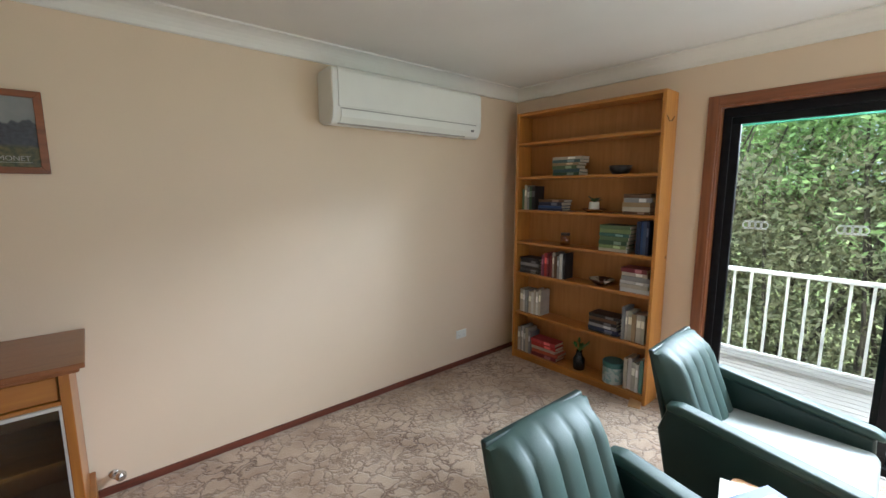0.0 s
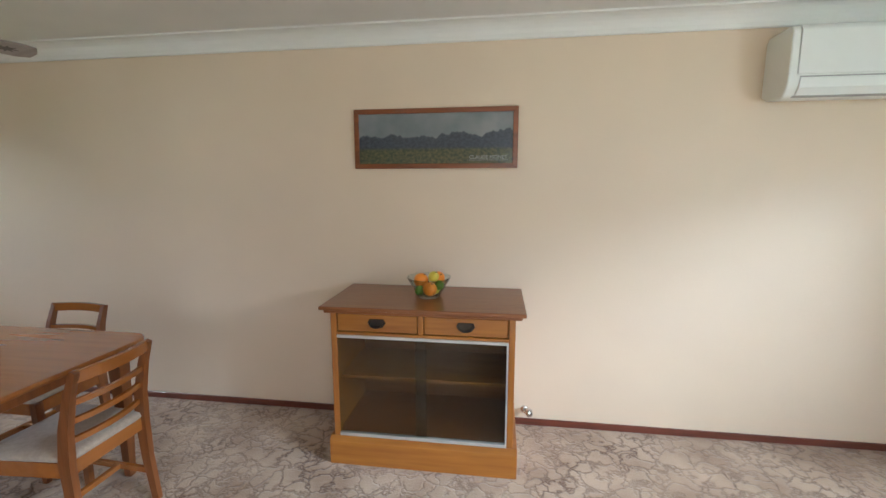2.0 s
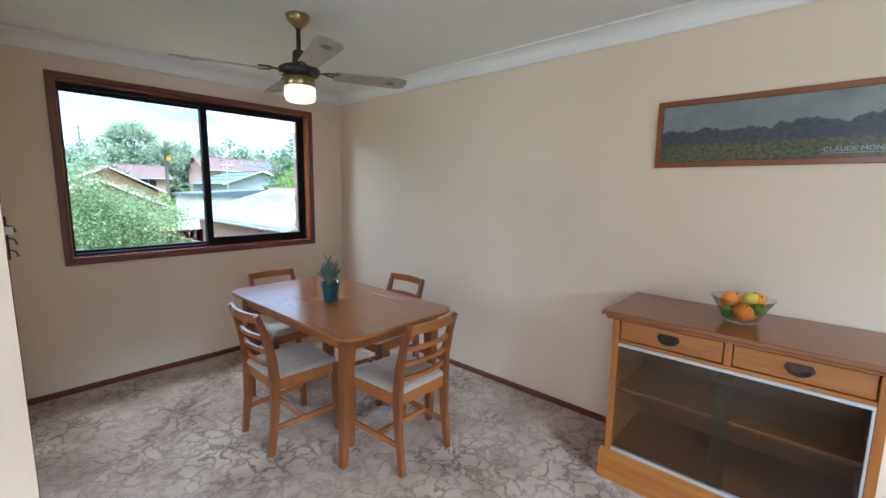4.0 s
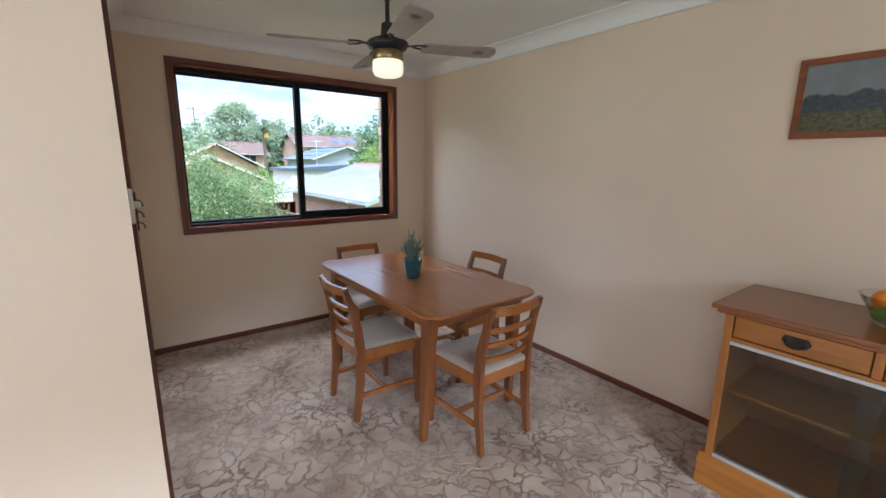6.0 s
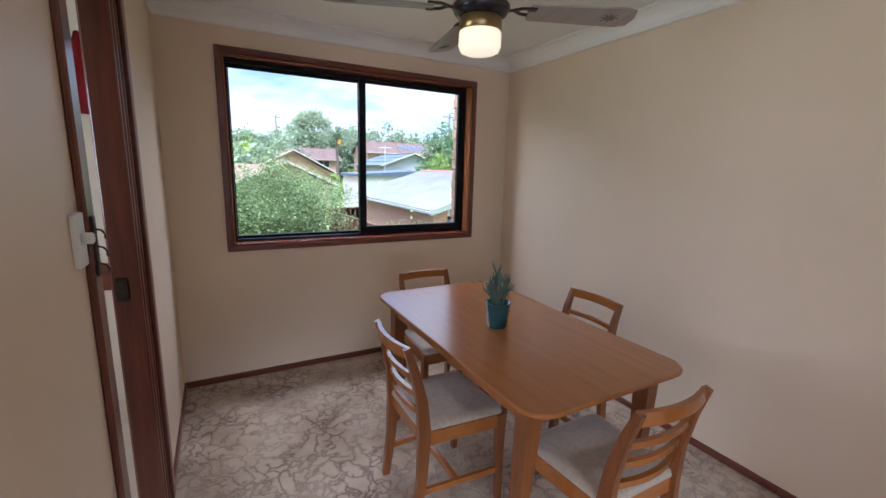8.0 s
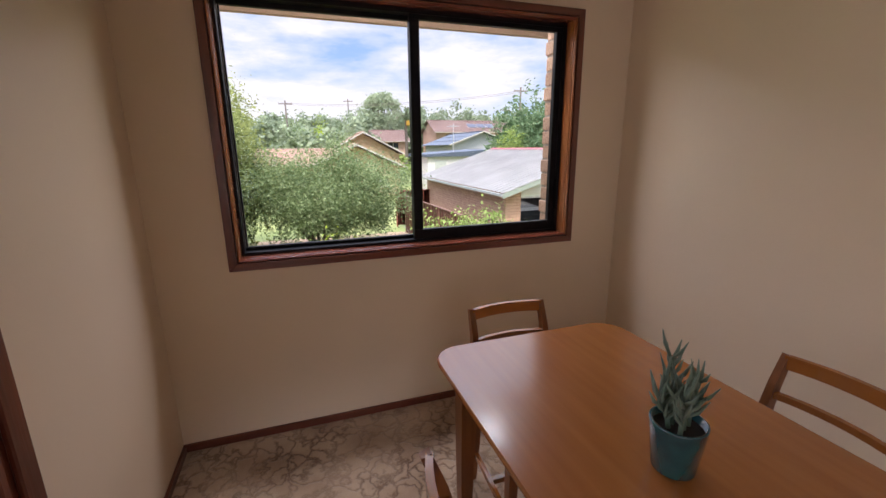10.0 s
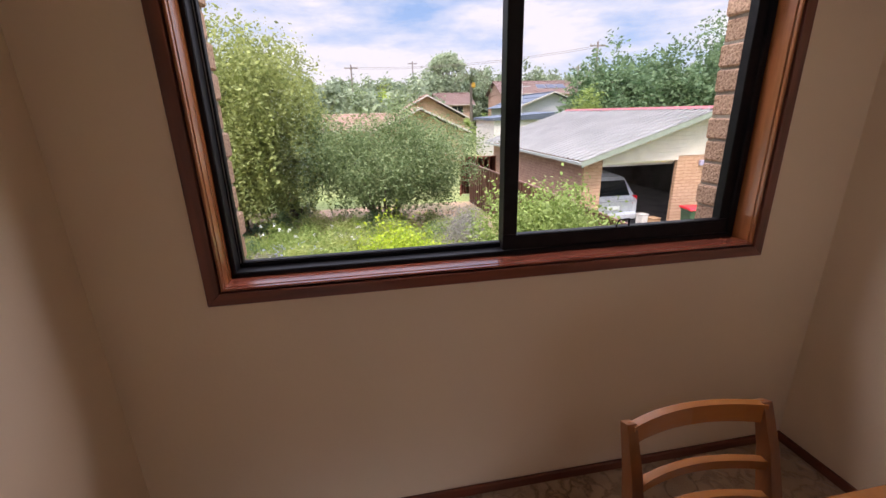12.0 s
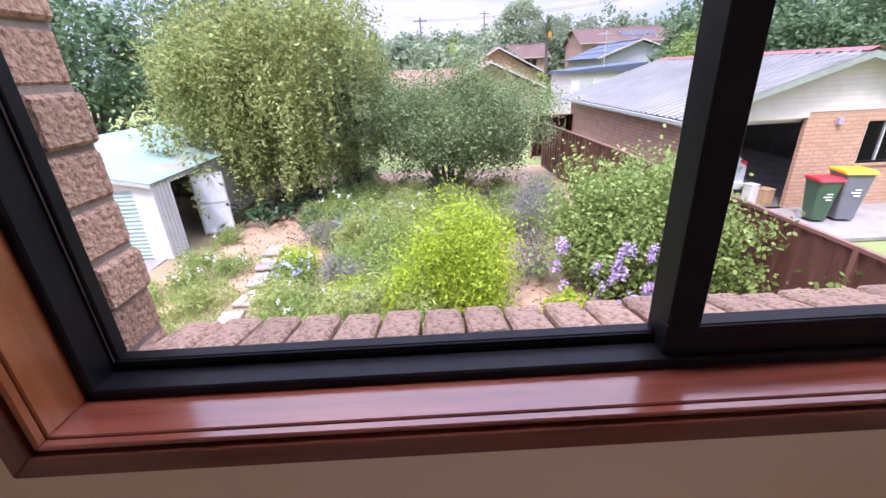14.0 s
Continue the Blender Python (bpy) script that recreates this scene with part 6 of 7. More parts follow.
bin_(pose(-7.72, 6.84, GZ + 0.01, 0, 0, -12), (0.16, 0.165, 0.18), (0.78, 0.48, 0.01), 1.08, 0.50, "grey wheelie bin with a yellow lid by the garage")

# wire gate across the driveway
gt = thing("metal_gate", "low white tube gate with wire mesh by the garage", "gate", pose(-8.15, 8.6, GZ + 0.01, 0, 0, -12))
GATEW = material("white_gate_paint", (0.55, 0.55, 0.53), 0.5)
for y0 in (0.0, 1.45):
    part("gate_post", sweep([(0, y0, 0), (0, y0, 0.95)], (0.045, 0.045), seg=8), GATEW, gt)
for z0 in (0.08, 0.50, 0.92):
    part("gate_rail", sweep([(0, 0, z0), (0, 1.45, z0)], (0.035, 0.035), seg=8), GATEW, gt)
for k in range(1, 15):
    part("wire", sweep([(0, k * 0.097, 0.08), (0, k * 0.097, 0.92)], (0.008, 0.008)), GATEW, gt)

# ---- garden shed ----
SX, SYR, SZE, SRZ, SRY, SBX = -7.47, -7.06, -0.34, 0.26, -10.0, -13.0
sh = thing("garden_shed", "white steel garden shed with a pale green roof", "shed", pose(SX, SYR, GZ))
STEEL = material("white_steel", (0.58, 0.565, 0.53), 0.5, second=(0.52, 0.50, 0.47), scale=4)
STEELG = material("grey_green_steel", (0.40, 0.42, 0.38), 0.5, second=(0.34, 0.36, 0.32), scale=4)
GREENR = material("pale_green_steel", (0.19, 0.30, 0.255), 0.55, second=(0.27, 0.21, 0.165), scale=0.8, detail=6, spread=(0.50, 0.66))
e, rr, ry = SZE - GZ, SRZ - GZ, SRY - SYR
side = bmesh.new()
for xa, xb, z0, z1 in ((-0.60, 0.0, 0, e), (SBX - SX, -1.31, 0, e), (-1.31, -0.60, e - 0.10, e)):
    s = xb
    while s > xa + 0.01:
        box(max(xa, s - 0.10), s - 0.02, -0.004, 0.008, z0, z1, bm=side)
        box(max(xa, s - 0.02), s, -0.004, 0.001, z0, z1, bm=side)
        s -= 0.12
part("wall", side, STEEL, sh, "white ribbed steel side wall")
part("wall", prism([(-0.004, 0), (-0.004, e), (ry, rr), (2 * ry, e), (2 * ry, 0), (2 * ry + 1.0, 0), (2 * ry + 1.0, 1.46), (-0.40, 1.46), (-0.40, 0)], "x", -0.03, 0.0), STEEL, sh, "white steel front")
part("wall", box(SBX - SX - 0.03, SBX - SX, 2 * ry, 0, 0, e), STEEL, sh)
part("wall", box(SBX - SX, 0, 2 * ry - 0.03, 2 * ry, 0, e), STEEL, sh)
rd = part("roller_door", box(-0.06, -0.045, 2 * ry + 1.0, -0.40, 0, 1.46), material("pale_green_door", (0.38, 0.50, 0.45), 0.5), sh, "pale green ribbed roller door")
for k in range(18):
    part("slat", sweep([(-0.042, 2 * ry + 1.0, 0.04 + k * 0.082), (-0.042, -0.40, 0.04 + k * 0.082)], (0.03, 0.060), seg=6), rd.data.materials[0], rd)
for ya, za, yb, zb in ((0.06, e - 0.0, ry, rr + 0.02), (2 * ry - 0.06, e, ry, rr + 0.02)):
    part("roof", prism([(ya, za), (yb, zb), (yb, zb + 0.03), (ya, za + 0.03)], "x", SBX - SX - 0.1, 0.10, 0.004), GREENR, sh, "pale green steel roof with rusty wear")
part("fascia", prism([(0.06, e - 0.07), (ry, rr - 0.06), (ry, rr + 0.02), (0.06, e)], "x", 0.085, 0.10), STEELG, sh)
dd = part("door", merge(box(0, 0.66, -0.012, 0.012, 0.04, e - 0.12, 0.004), None, pose(-1.31, 0.012, 0, 0, 0, 105)), material("white_door_sheet", (0.66, 0.67, 0.68), 0.45), sh, "white sheet door standing open")
for z0, z1 in ((0.04, 0.08), (0.74, 0.78), (e - 0.16, e - 0.12)):
    part("door_rail", merge(box(0, 0.66, -0.018, 0.018, z0, z1, 0.003), None, pose(-1.31, 0.012, 0, 0, 0, 105)), STEELG, dd)
for xx in (0.0, 0.63):
    part("door_stile", merge(box(xx, xx + 0.03, -0.017, 0.017, 0.08, e - 0.16, 0.002), None, pose(-1.31, 0.012, 0, 0, 0, 105)), STEELG, dd)
part("door_bolt", merge(box(0.58, 0.64, -0.03, -0.018, 0.66, 0.72, 0.004), None, pose(-1.31, 0.012, 0, 0, 0, 105)), IRON, dd)

# ---- trees and shrubs of the garden ----
# many-stemmed pear tree
pear = thing("pear_tree", "bushy grey-green fruit tree on several slanting stems", "tree", pose(-11.5, -1.25, GZ))
c, p = clumps(np.array((0, 0.15, 1.90)), np.array((2.3, 2.95, 1.72)), 400, 210, 0.20, 0.4, -0.70)
for k in range(9):
    a = k * 2 * math.pi / 9
    t = Vector((1.2 * math.cos(a), 1.3 * math.sin(a), 1.5 + 0.4 * (k % 3)))
    part("trunk", sweep([(0.16 * math.cos(a), 0.16 * math.sin(a), -0.05), (0.38 * math.cos(a), 0.42 * math.sin(a), 0.55), t], [(0.13, 0.13), (0.10, 0.10), (0.03, 0.03)], seg=7), BARK, pear, smooth=True)
leaf_cloud("crown", p, 0.066, PEARL, pear, aspect=0.5)
# tall weeping tree
wil = thing("weeping_tree", "tall weeping tree with drooping yellow-green foliage", "tree", pose(-12.4, -5.7, GZ))
part("trunk", sweep([(0, 0, -0.05), (0.1, 0.05, 1.2), (0.0, 0.0, 2.4)], [(0.44, 0.44), (0.36, 0.36), (0.30, 0.30)], seg=10), BARK, wil, smooth=True)
c, p = clumps(np.array((0.6, -0.1, 3.2)), np.array((2.7, 3.35, 2.55)), 420, 200, 0.27, 0.5, -0.75)
limbs((0, 0, 2.3), [c[i] for i in range(14)], 0.09, wil)
strands = []
for i in range(820):
    o = c[rng.integers(0, len(c))] + rng.normal(size=3) * 0.25
    L = rng.uniform(0.7, 2.4)
    k = int(L * 60)
    f = np.linspace(0, 1, k)[:, None]
    sway = rng.normal(size=3) * (0.18, 0.18, 0)
    strands.append(o + f * (np.array((0, 0, -L)) + sway) + rng.normal(size=(k, 3)) * 0.06)
p2 = np.concatenate(strands)
p2 = p2[p2[:, 2] > 0.5]
leaf_cloud("crown", np.concatenate((p, p2)), 0.092, WILLOW, wil, aspect=0.5, droop=0.25)

shrub("lime_shrub", "bright yellow-green feathery shrub in the bed", -4.95, -1.33, 0.56, 0.62, -0.16, 12000, 0.047, LIMEL, aspect=0.45, cr=0.15)
for x, y, r, top in ((-4.75, -1.80, 0.46, -0.52), (-5.15, -0.92, 0.42, -0.48), (-4.55, -1.10, 0.40, -0.70), (-4.45, -2.15, 0.34, -0.95)):
    shrub("lime_shrub", "lower side growth of the yellow-green feathery shrub", x, y, r, r, top, 4200, 0.045, LIMEL, stems=4, aspect=0.45, cr=0.12)
fl = shrub("flowering_shrub", "large leafy shrub with mauve flower spikes", -5.35, 1.18, 1.30, 1.22, 0.12, 33000, 0.058, MIDL, aspect=0.6, cr=0.13)
pts = []
for i in range(42):
    a, h = rng.uniform(-1.3, 1.1), rng.uniform(0.2, 1.05)
    o = np.array((0.95 * math.cos(a) + 0.12, 0.95 * math.sin(a) - 0.25, h))
    for q in range(5):
        pts.append(o + np.array((0.015 * q, 0, 0.038 * q)))
blossoms("flower_spike", fl, pts, 0.028, PURPLE, "mauve flower spikes")
shrub("grey_shrub", "grey-leaved lavender bush behind the beds", -7.3, 0.30, 0.62, 0.62, -0.45, 8000, 0.055, GREYL, aspect=0.22, cr=0.10, droop=-0.6)
shrub("fence_creeper", "straggling leafy shrub growing against the fence", -4.5, 2.05, 0.9, 0.40, -0.28, 5200, 0.065, MIDL, aspect=0.6, cr=0.12)
shrub("fence_creeper", "thin leafy creeper climbing the steel fence", -3.0, 2.22, 0.35, 0.22, -0.65, 900, 0.07, MIDL, aspect=0.7, cr=0.09)
shrub("yellow_shrub", "low yellow-green shrub below the flowers", -4.35, 0.05, 0.38, 0.40, -1.35, 1500, 0.06, LIMEL, cr=0.06)
lows = [(-6.0, -6.0, 0.32, -1.55, MIDL, 900), (-6.6, -5.45, 0.40, -1.58, MIDL, 1000), (-5.4, -5.55, 0.5, -1.62, GRASSL, 1200), (-4.7, -6.1, 0.6, -1.64, GRASSL, 1300), (-7.2, -5.0, 0.40, -1.58, GREYL, 800), (-4.2, -5.3, 0.5, -1.68, GRASSL, 1200),
        (-9.6, -3.9, 0.6, -1.3, MIDL, 1300), (-9.4, 0.7, 0.6, -1.2, MIDL, 1300), (-5.9, -0.1, 0.45, -1.3, GREYL, 1200), (-10.6, -4.1, 0.7, -1.0, DARKL, 1500), (-10.2, 1.1, 0.5, -1.2, MIDL, 900), (-3.4, -0.4, 0.4, -1.45, MIDL, 900)]
for i in range(38):
    x, y = -3.7 - 5.4 * (i % 8) / 7 + 0.22 * rng.normal(), -3.95 + 2.9 * (i // 8) / 4 + 0.20 * rng.normal()
    if (x + 4.95) ** 2 + (y + 1.22) ** 2 > 0.5 and (x > -8.6 or y < -2.0):
        lows.append((x, y, rng.uniform(0.38, 0.6), -1.52 + 0.22 * rng.random(), (MIDL, MIDL, GRASSL, MIDL, LIMEL, GREYL)[i % 6] if i % 11 else MIDL, int(rng.integers(1300, 2000))))
lows += [(-4.45, -2.25, 0.62, -1.02, GRASSL, 3600), (-4.2, -2.95, 0.55, -1.22, GRASSL, 2600), (-5.3, -2.35, 0.60, -1.05, MIDL, 3200), (-6.6, -2.35, 0.70, -0.88, MIDL, 3600), (-7.4, -3.1, 0.55, -1.15, GRASSL, 2400), (-3.6, -1.7, 0.5, -1.15, MIDL, 2400), (-3.7, -2.6, 0.45, -1.3, MIDL, 2000), (-5.9, -3.3, 0.5, -1.3, GREYL, 1800), (-4.7, -3.6, 0.42, -1.3, MIDL, 2000)]
for i in range(46):
    x, y = -7.6 - 3.2 * (i % 7) / 6 + 0.25 * rng.normal(), -4.3 + 5.2 * (i // 7) / 6 + 0.25 * rng.normal()
    lows.append((x, y, rng.uniform(0.34, 0.55), GZ + rng.uniform(0.35, 0.75), (MIDL, GRASSL, MIDL, DARKL, GRASSL, MIDL)[i % 6], int(rng.integers(900, 1500))))
lows += [(-8.0, -3.2, 0.5, -1.0, MIDL, 1800), (-8.6, -3.9, 0.5, -1.05, MIDL, 1800), (-7.9, -2.2, 0.5, -0.95, GRASSL, 1800), (-6.2, -4.2, 0.4, -1.5, MIDL, 1200), (-6.9, -6.2, 0.45, -1.55, MIDL, 1200), (-5.6, -6.6, 0.5, -1.6, GRASSL, 1300), (-8.2, -6.3, 0.4, -1.6, MIDL, 900)]
lows = [q for q in lows if not (-5.3 < q[1] < -4.45 and -8.2 < q[0] < -3.7)]
for i, (x, y, r, top, mat, k) in enumerate(lows):
    s = shrub("garden_plant", "low leafy garden plant in the mulched bed" if mat is not GREYL else "low grey-leaved plant in the mulched bed", x, y, r, r, top, int(k * 1.7), 0.044 if mat is not GRASSL else 0.08, mat, stems=3, category="plant", aspect=0.45 if mat is not GRASSL else 0.2, cr=0.08, droop=-0.5 if mat is GRASSL else 0)
    h = top - GZ
    if i in (0, 1, 13, 20, 27, 36) or i > len(lows) - 8:
        pts = [np.array((rng.uniform(-r, r) * 0.8, rng.uniform(-r, r) * 0.8, h * rng.uniform(0.85, 1.1))) for q in range(4)]
        blossoms("blossom", s, pts, 0.024, PETALW, "white rose blooms")
    if i in (14, 17, 19, 24, 28):
        pts = [np.array((rng.uniform(-r, r) * 0.9, rng.uniform(-r, r) * 0.9, h * rng.uniform(0.8, 1.15))) for q in range(22)]
        blossoms("blossom", s, pts, 0.022, LAVB, "pale blue flowers")


def strappy(x, y, n, L, mat, label, spread=0.3):
    s = thing("strappy_plant", label, "plant", pose(x, y, GZ))
    bm = bmesh.new()
    for k in range(n):
        a, up, ln = rng.uniform(0, 6.28), rng.uniform(0.5, 1.25), L * rng.uniform(0.6, 1.1)
        bx, by = rng.normal(size=2) * spread
        d = Vector((math.cos(a) * math.cos(up), math.sin(a) * math.cos(up), math.sin(up)))
        p0 = Vector((bx, by, 0))
        p1 = p0 + d * ln * 0.55
        p2 = p1 + (d + Vector((0, 0, -0.9))).normalized() * ln * 0.5
        sweep([p0, p0.lerp(p1, 0.6), p1, p2], [(0.02, 0.01), (0.09, 0.008), (0.13, 0.006), (0.015, 0.004)], bm=bm)
    part("leaves", bm, mat, s, "broad dark arching leaves")
    return s


DARKS = material("dark_strap_leaf", (0.03, 0.065, 0.03), 0.35, second=(0.06, 0.11, 0.045), scale=5)
for x, y, nn in ((-9.9, -5.95, 44), (-10.6, -5.6, 40), (-11.2, -5.2, 30), (-11.4, -4.6, 30)):
    strappy(x, y, nn, 0.75, DARKS, "clump of broad dark leaves under the weeping tree", 0.35)

# grass and leaf litter
pts = np.column_stack((rng.uniform(-7.2, -3.0, 9000), rng.uniform(-7.2, -4.9, 9000), np.full(9000, GZ + 0.05)))
keep_ = np.array([noise.noise((q[0] * 1.1, q[1] * 1.1, 3.0)) > -0.05 for q in pts])
gr = thing("grass", "rough patches of short green grass", "grass", kind="stuff")
leaf_cloud("blades", pts[keep_], 0.10, GRASSL, gr, aspect=0.14, droop=-2.0)
lit = thing("leaf_litter", "dry brown leaf litter and straw mulch", "leaf litter", kind="stuff")
pts = np.column_stack((rng.uniform(-13, -3, 9000), rng.uniform(-6, 1.6, 9000), np.full(9000, GZ + 0.045)))
leaf_cloud("litter", pts, 0.07, leaf_material("dry_leaf", (0.16, 0.10, 0.05), (0.42, 0.32, 0.20), 0.9), lit, aspect=0.35)

# stepping stones
PAVER = material("pale_paver", (0.30, 0.25, 0.20), 0.9, second=(0.21, 0.17, 0.13), scale=7, bump=0.3)
for k in range(6):
    x = -4.2 - 0.66 * k
    y = -4.92 + 0.16 * math.sin(k * 0.9) + 0.015 * k
    o = tagged(part("paving_stone", merge(box(-0.25, 0.25, -0.17, 0.17, 0, 0.05, 0.012), None, pose(x, y, GZ + 0.03, 0, 0, 7 * math.sin(k * 2.1))), PAVER), "weathered pale concrete stepping stone in soil", "paving stone", group="garden path")

# stack of firewood behind
fwd = thing("wood_pile", "pile of weathered split logs under the tree", "wood pile", pose(-13.6, -4.15, GZ))
for k in range(22):
    part("log", lathe([(0, 0), (0.07, 0), (0.075, 0.5), (0, 0.5)], 8, m=pose(0.1 * rng.normal(), -0.45 + 0.16 * (k % 6), 0.08 + 0.14 * (k // 6), 0, 90, 8 * rng.normal())), BARK, fwd)
gn = thing("garden_ornament", "small orange-red ornament on the wood pile", "ornament", pose(-13.4, -4.35, GZ + 0.58))
part("figure", lathe([(0, 0), (0.10, 0), (0.11, 0.1), (0.06, 0.22), (0.07, 0.28), (0, 0.36)], 14), material("terracotta_red", (0.5, 0.09, 0.04), 0.6), gn, smooth=True)

# trees behind shed and garage
for x, y, cz, r, rz in ((-17.5, -15.5, 2.0, 3.4, 4.0), (-21, -11.5, 2.2, 3.2, 3.8), (-14.5, -19, 2.2, 3.4, 4.2)):
    tree("garden_tree", "tall dark green tree behind the shed", (x, y, GZ), (x, y, cz), (r, r, rz), 0.2, 150, 70, 0.35, 0.24, DARKL)
for x, y, cz, r, rz in ((-20.0, 10.9, 1.2, 2.2, 2.3), (-21.0, 13.9, 1.7, 2.8, 3.0), (-19.5, 17.6, 1.6, 3.2, 3.4), (-16.0, 22.5, 2.0, 3.2, 4.0), (-24, 22, 2.2, 3.4, 4.4)):
    tree("garden_tree", "dense dark green tree behind the garage", (x, y, GZ), (x, y, cz), (r, r, rz), 0.2, 170, 75, 0.30, 0.22, DARKL)
tree("garden_tree", "small yellow-green tree beside the garage roof", (-18.2, 8.9, GZ), (-18.2, 8.9, 1.2), (0.9, 0.9, 1.3), 0.08, 60, 60, 0.16, 0.12, MIDL)
tree("garden_tree", "light green tree beyond the driveway gate", (-12.6, 15.4, GZ), (-12.6, 15.4, 0.6), (1.5, 1.5, 1.5), 0.09, 80, 70, 0.2, 0.14, MIDL)

# ---- neighbouring houses ----
TILE = material("terracotta_tile", (0.44, 0.30, 0.235), 0.8, second=(0.35, 0.235, 0.18), scale=3, detail=5)
WALLB = brick_face(material("yellow_brick", (0.50, 0.35, 0.21), 0.9, second=(0.42, 0.29, 0.17), scale=3))
CREAMW = material("cream_trim", (0.46, 0.43, 0.37), 0.6)


def tiled_slope(h, a, b, c, d, mat, courses=26, name="roof"):
    """A roof slope with stepped tile courses: a-b at the eaves, d-c at the ridge."""
    a, b, c, d = map(Vector, (a, b, c, d))
    nrm = (b - a).cross(d - a).normalized()
    if nrm.z < 0:
        nrm = -nrm
    bm = bmesh.new()
    for k in range(courses):
        f0, f1 = k / courses, (k + 1) / courses
        q = [a.lerp(d, f0) + nrm * 0.05, b.lerp(c, f0) + nrm * 0.05, b.lerp(c, f1) + nrm * 0.01, a.lerp(d, f1) + nrm * 0.01]
        lo = [a.lerp(d, f0) - nrm * 0.02, b.lerp(c, f0) - nrm * 0.02]
        v = [bm.verts.new(p) for p in q + lo]
        bm.faces.new(v[:4])
        bm.faces.new((v[0], v[1], v[5], v[4]))
    return part(name, bm, mat, h)


def gable_house(name, label, x0, x1, y0, y1, eave, ridge, along, wall, roof, windows=(), over=0.5, courses=22):
    h = thing(name, label, "house", pose(0, 0, 0))
    part("wall", box(x0, x1, y0, y1, GZ - 0.1, eave), wall, h)
    if along == "y":
        xm = (x0 + x1) / 2
        tiled_slope(h, (x1 + over, y0 - over, eave), (x1 + over, y1 + over, eave), (xm, y1 + over, ridge), (xm, y0 - over, ridge), roof, courses)
        tiled_slope(h, (x0 - over, y0 - over, eave), (x0 - over, y1 + over, eave), (xm, y1 + over, ridge), (xm, y0 - over, ridge), roof, courses)
        for yy in (y0, y1):
            part("gable", prism([(x0, eave), (x1, eave), (xm, ridge - 0.1)], "y", yy - 0.05, yy + 0.05), wall, h)
        part("ridge_cap", sweep([(xm, y0 - over, ridge + 0.05), (xm, y1 + over, ridge + 0.05)], (0.22, 0.12), seg=6), roof, h)
        part("gutter", box(x1 + over, x1 + over + 0.1, y0 - over, y1 + over, eave - 0.06, eave + 0.03), CREAMW, h)
    else:
        ym = (y0 + y1) / 2
        tiled_slope(h, (x0 - over, y0 - over, eave), (x1 + over, y0 - over, eave), (x1 + over, ym, ridge), (x0 - over, ym, ridge), roof, courses)
        tiled_slope(h, (x0 - over, y1 + over, eave), (x1 + over, y1 + over, eave), (x1 + over, ym, ridge), (x0 - over, ym, ridge), roof, courses)
        part("gable", prism([(y0, eave), (y1, eave), (ym, ridge - 0.1)], "x", x1 - 0.1, x1), wall, h)
        for ya in (y0 - over, y1 + over):
            part("barge_board", prism([(ya, eave - 0.06), (ym, ridge - 0.06), (ym, ridge + 0.07), (ya, eave + 0.06)], "x", x1 + over, x1 + over + 0.06), CREAMW, h)
        part("ridge_cap", sweep([(x0 - over, ym, ridge + 0.05), (x1 + over, ym, ridge + 0.05)], (0.22, 0.12), seg=6), roof, h)
    for wy, wz, ww, wh in windows:
        wi = part("window", box(x1 - 0.02, x1 + 0.03, wy - ww / 2, wy + ww / 2, wz, wz + wh), material("far_glass", (0.03, 0.035, 0.04), 0.1), h)
        part("frame", box(x1 + 0.03, x1 + 0.06, wy - 0.04, wy + 0.04, wz, wz + wh), CREAMW, wi)
        part("sill", box(x1, x1 + 0.1, wy - ww / 2 - 0.1, wy + ww / 2 + 0.1, wz - 0.1, wz), CREAMW, wi)
    return h


gable_house("neighbour_house", "single-storey house with a terracotta tiled roof", -40, -33, -4.5, 3.4, 0.28, 1.42, "y", WALLB, TILE)
gable_house("neighbour_house", "yellow-brick house wing with a terracotta gable roof", -33.2, -29, -0.9, 5.4, 0.05, 1.74, "x", WALLB, TILE, ((3.9, -1.3, 1.2, 0.8),))
gable_house("neighbour_house", "rear wing of the terracotta-roofed house with pale barge boards", -45, -40.2, 0.9, 8.0, 0.9, 3.0, "x", WALLB, TILE)
SHEETB = material("blue_steel_roof", (0.07, 0.09, 0.12), 0.9, second=(0.06, 0.078, 0.105), scale=2)
ws = thing("white_shed", "white steel shed with a shallow blue roof", "shed", pose(0, 0, 0))
part("wall", box(-34, -29, 7.65, 12.6, GZ - 0.1, 0.80), STEEL, ws)
part("roof", prism([(7.45, 0.80), (12.8, 0.80), (12.8, 1.32), (7.45, 1.0)], "x", -34.2, -28.8), SHEETB, ws, "blue steel roof")
part("door", box(-29.0, -28.95, 8.2, 9.1, GZ, 0.5), STEELG, ws)
gable_house("blue_roofed_house", "grey house with a blue steel gable roof", -52, -42, 14.4, 21.6, 1.75, 3.2, "x", material("grey_render", (0.33, 0.34, 0.36), 0.8), SHEETB, ((17, 0.4, 1.6, 0.9),), courses=3)
TILER = material("red_tile", (0.19, 0.12, 0.10), 0.8, second=(0.15, 0.095, 0.08), scale=3)
REDB = material("red_brick_far", (0.38, 0.24, 0.18), 0.9, second=(0.32, 0.20, 0.15), scale=3)
gable_house("far_house", "red-brick house with a red tiled roof", -74, -66, 20.5, 33, 4.0, 6.1, "y", REDB, TILER, ((23, 2.6, 1.8, 1.0), (28, 2.6, 1.8, 1.0)))
gable_house("far_house", "low red-roofed house among trees", -78, -70, 11, 16.5, 2.6, 4.6, "y", REDB, TILER, ((14, 1.4, 1.8, 1.0),))
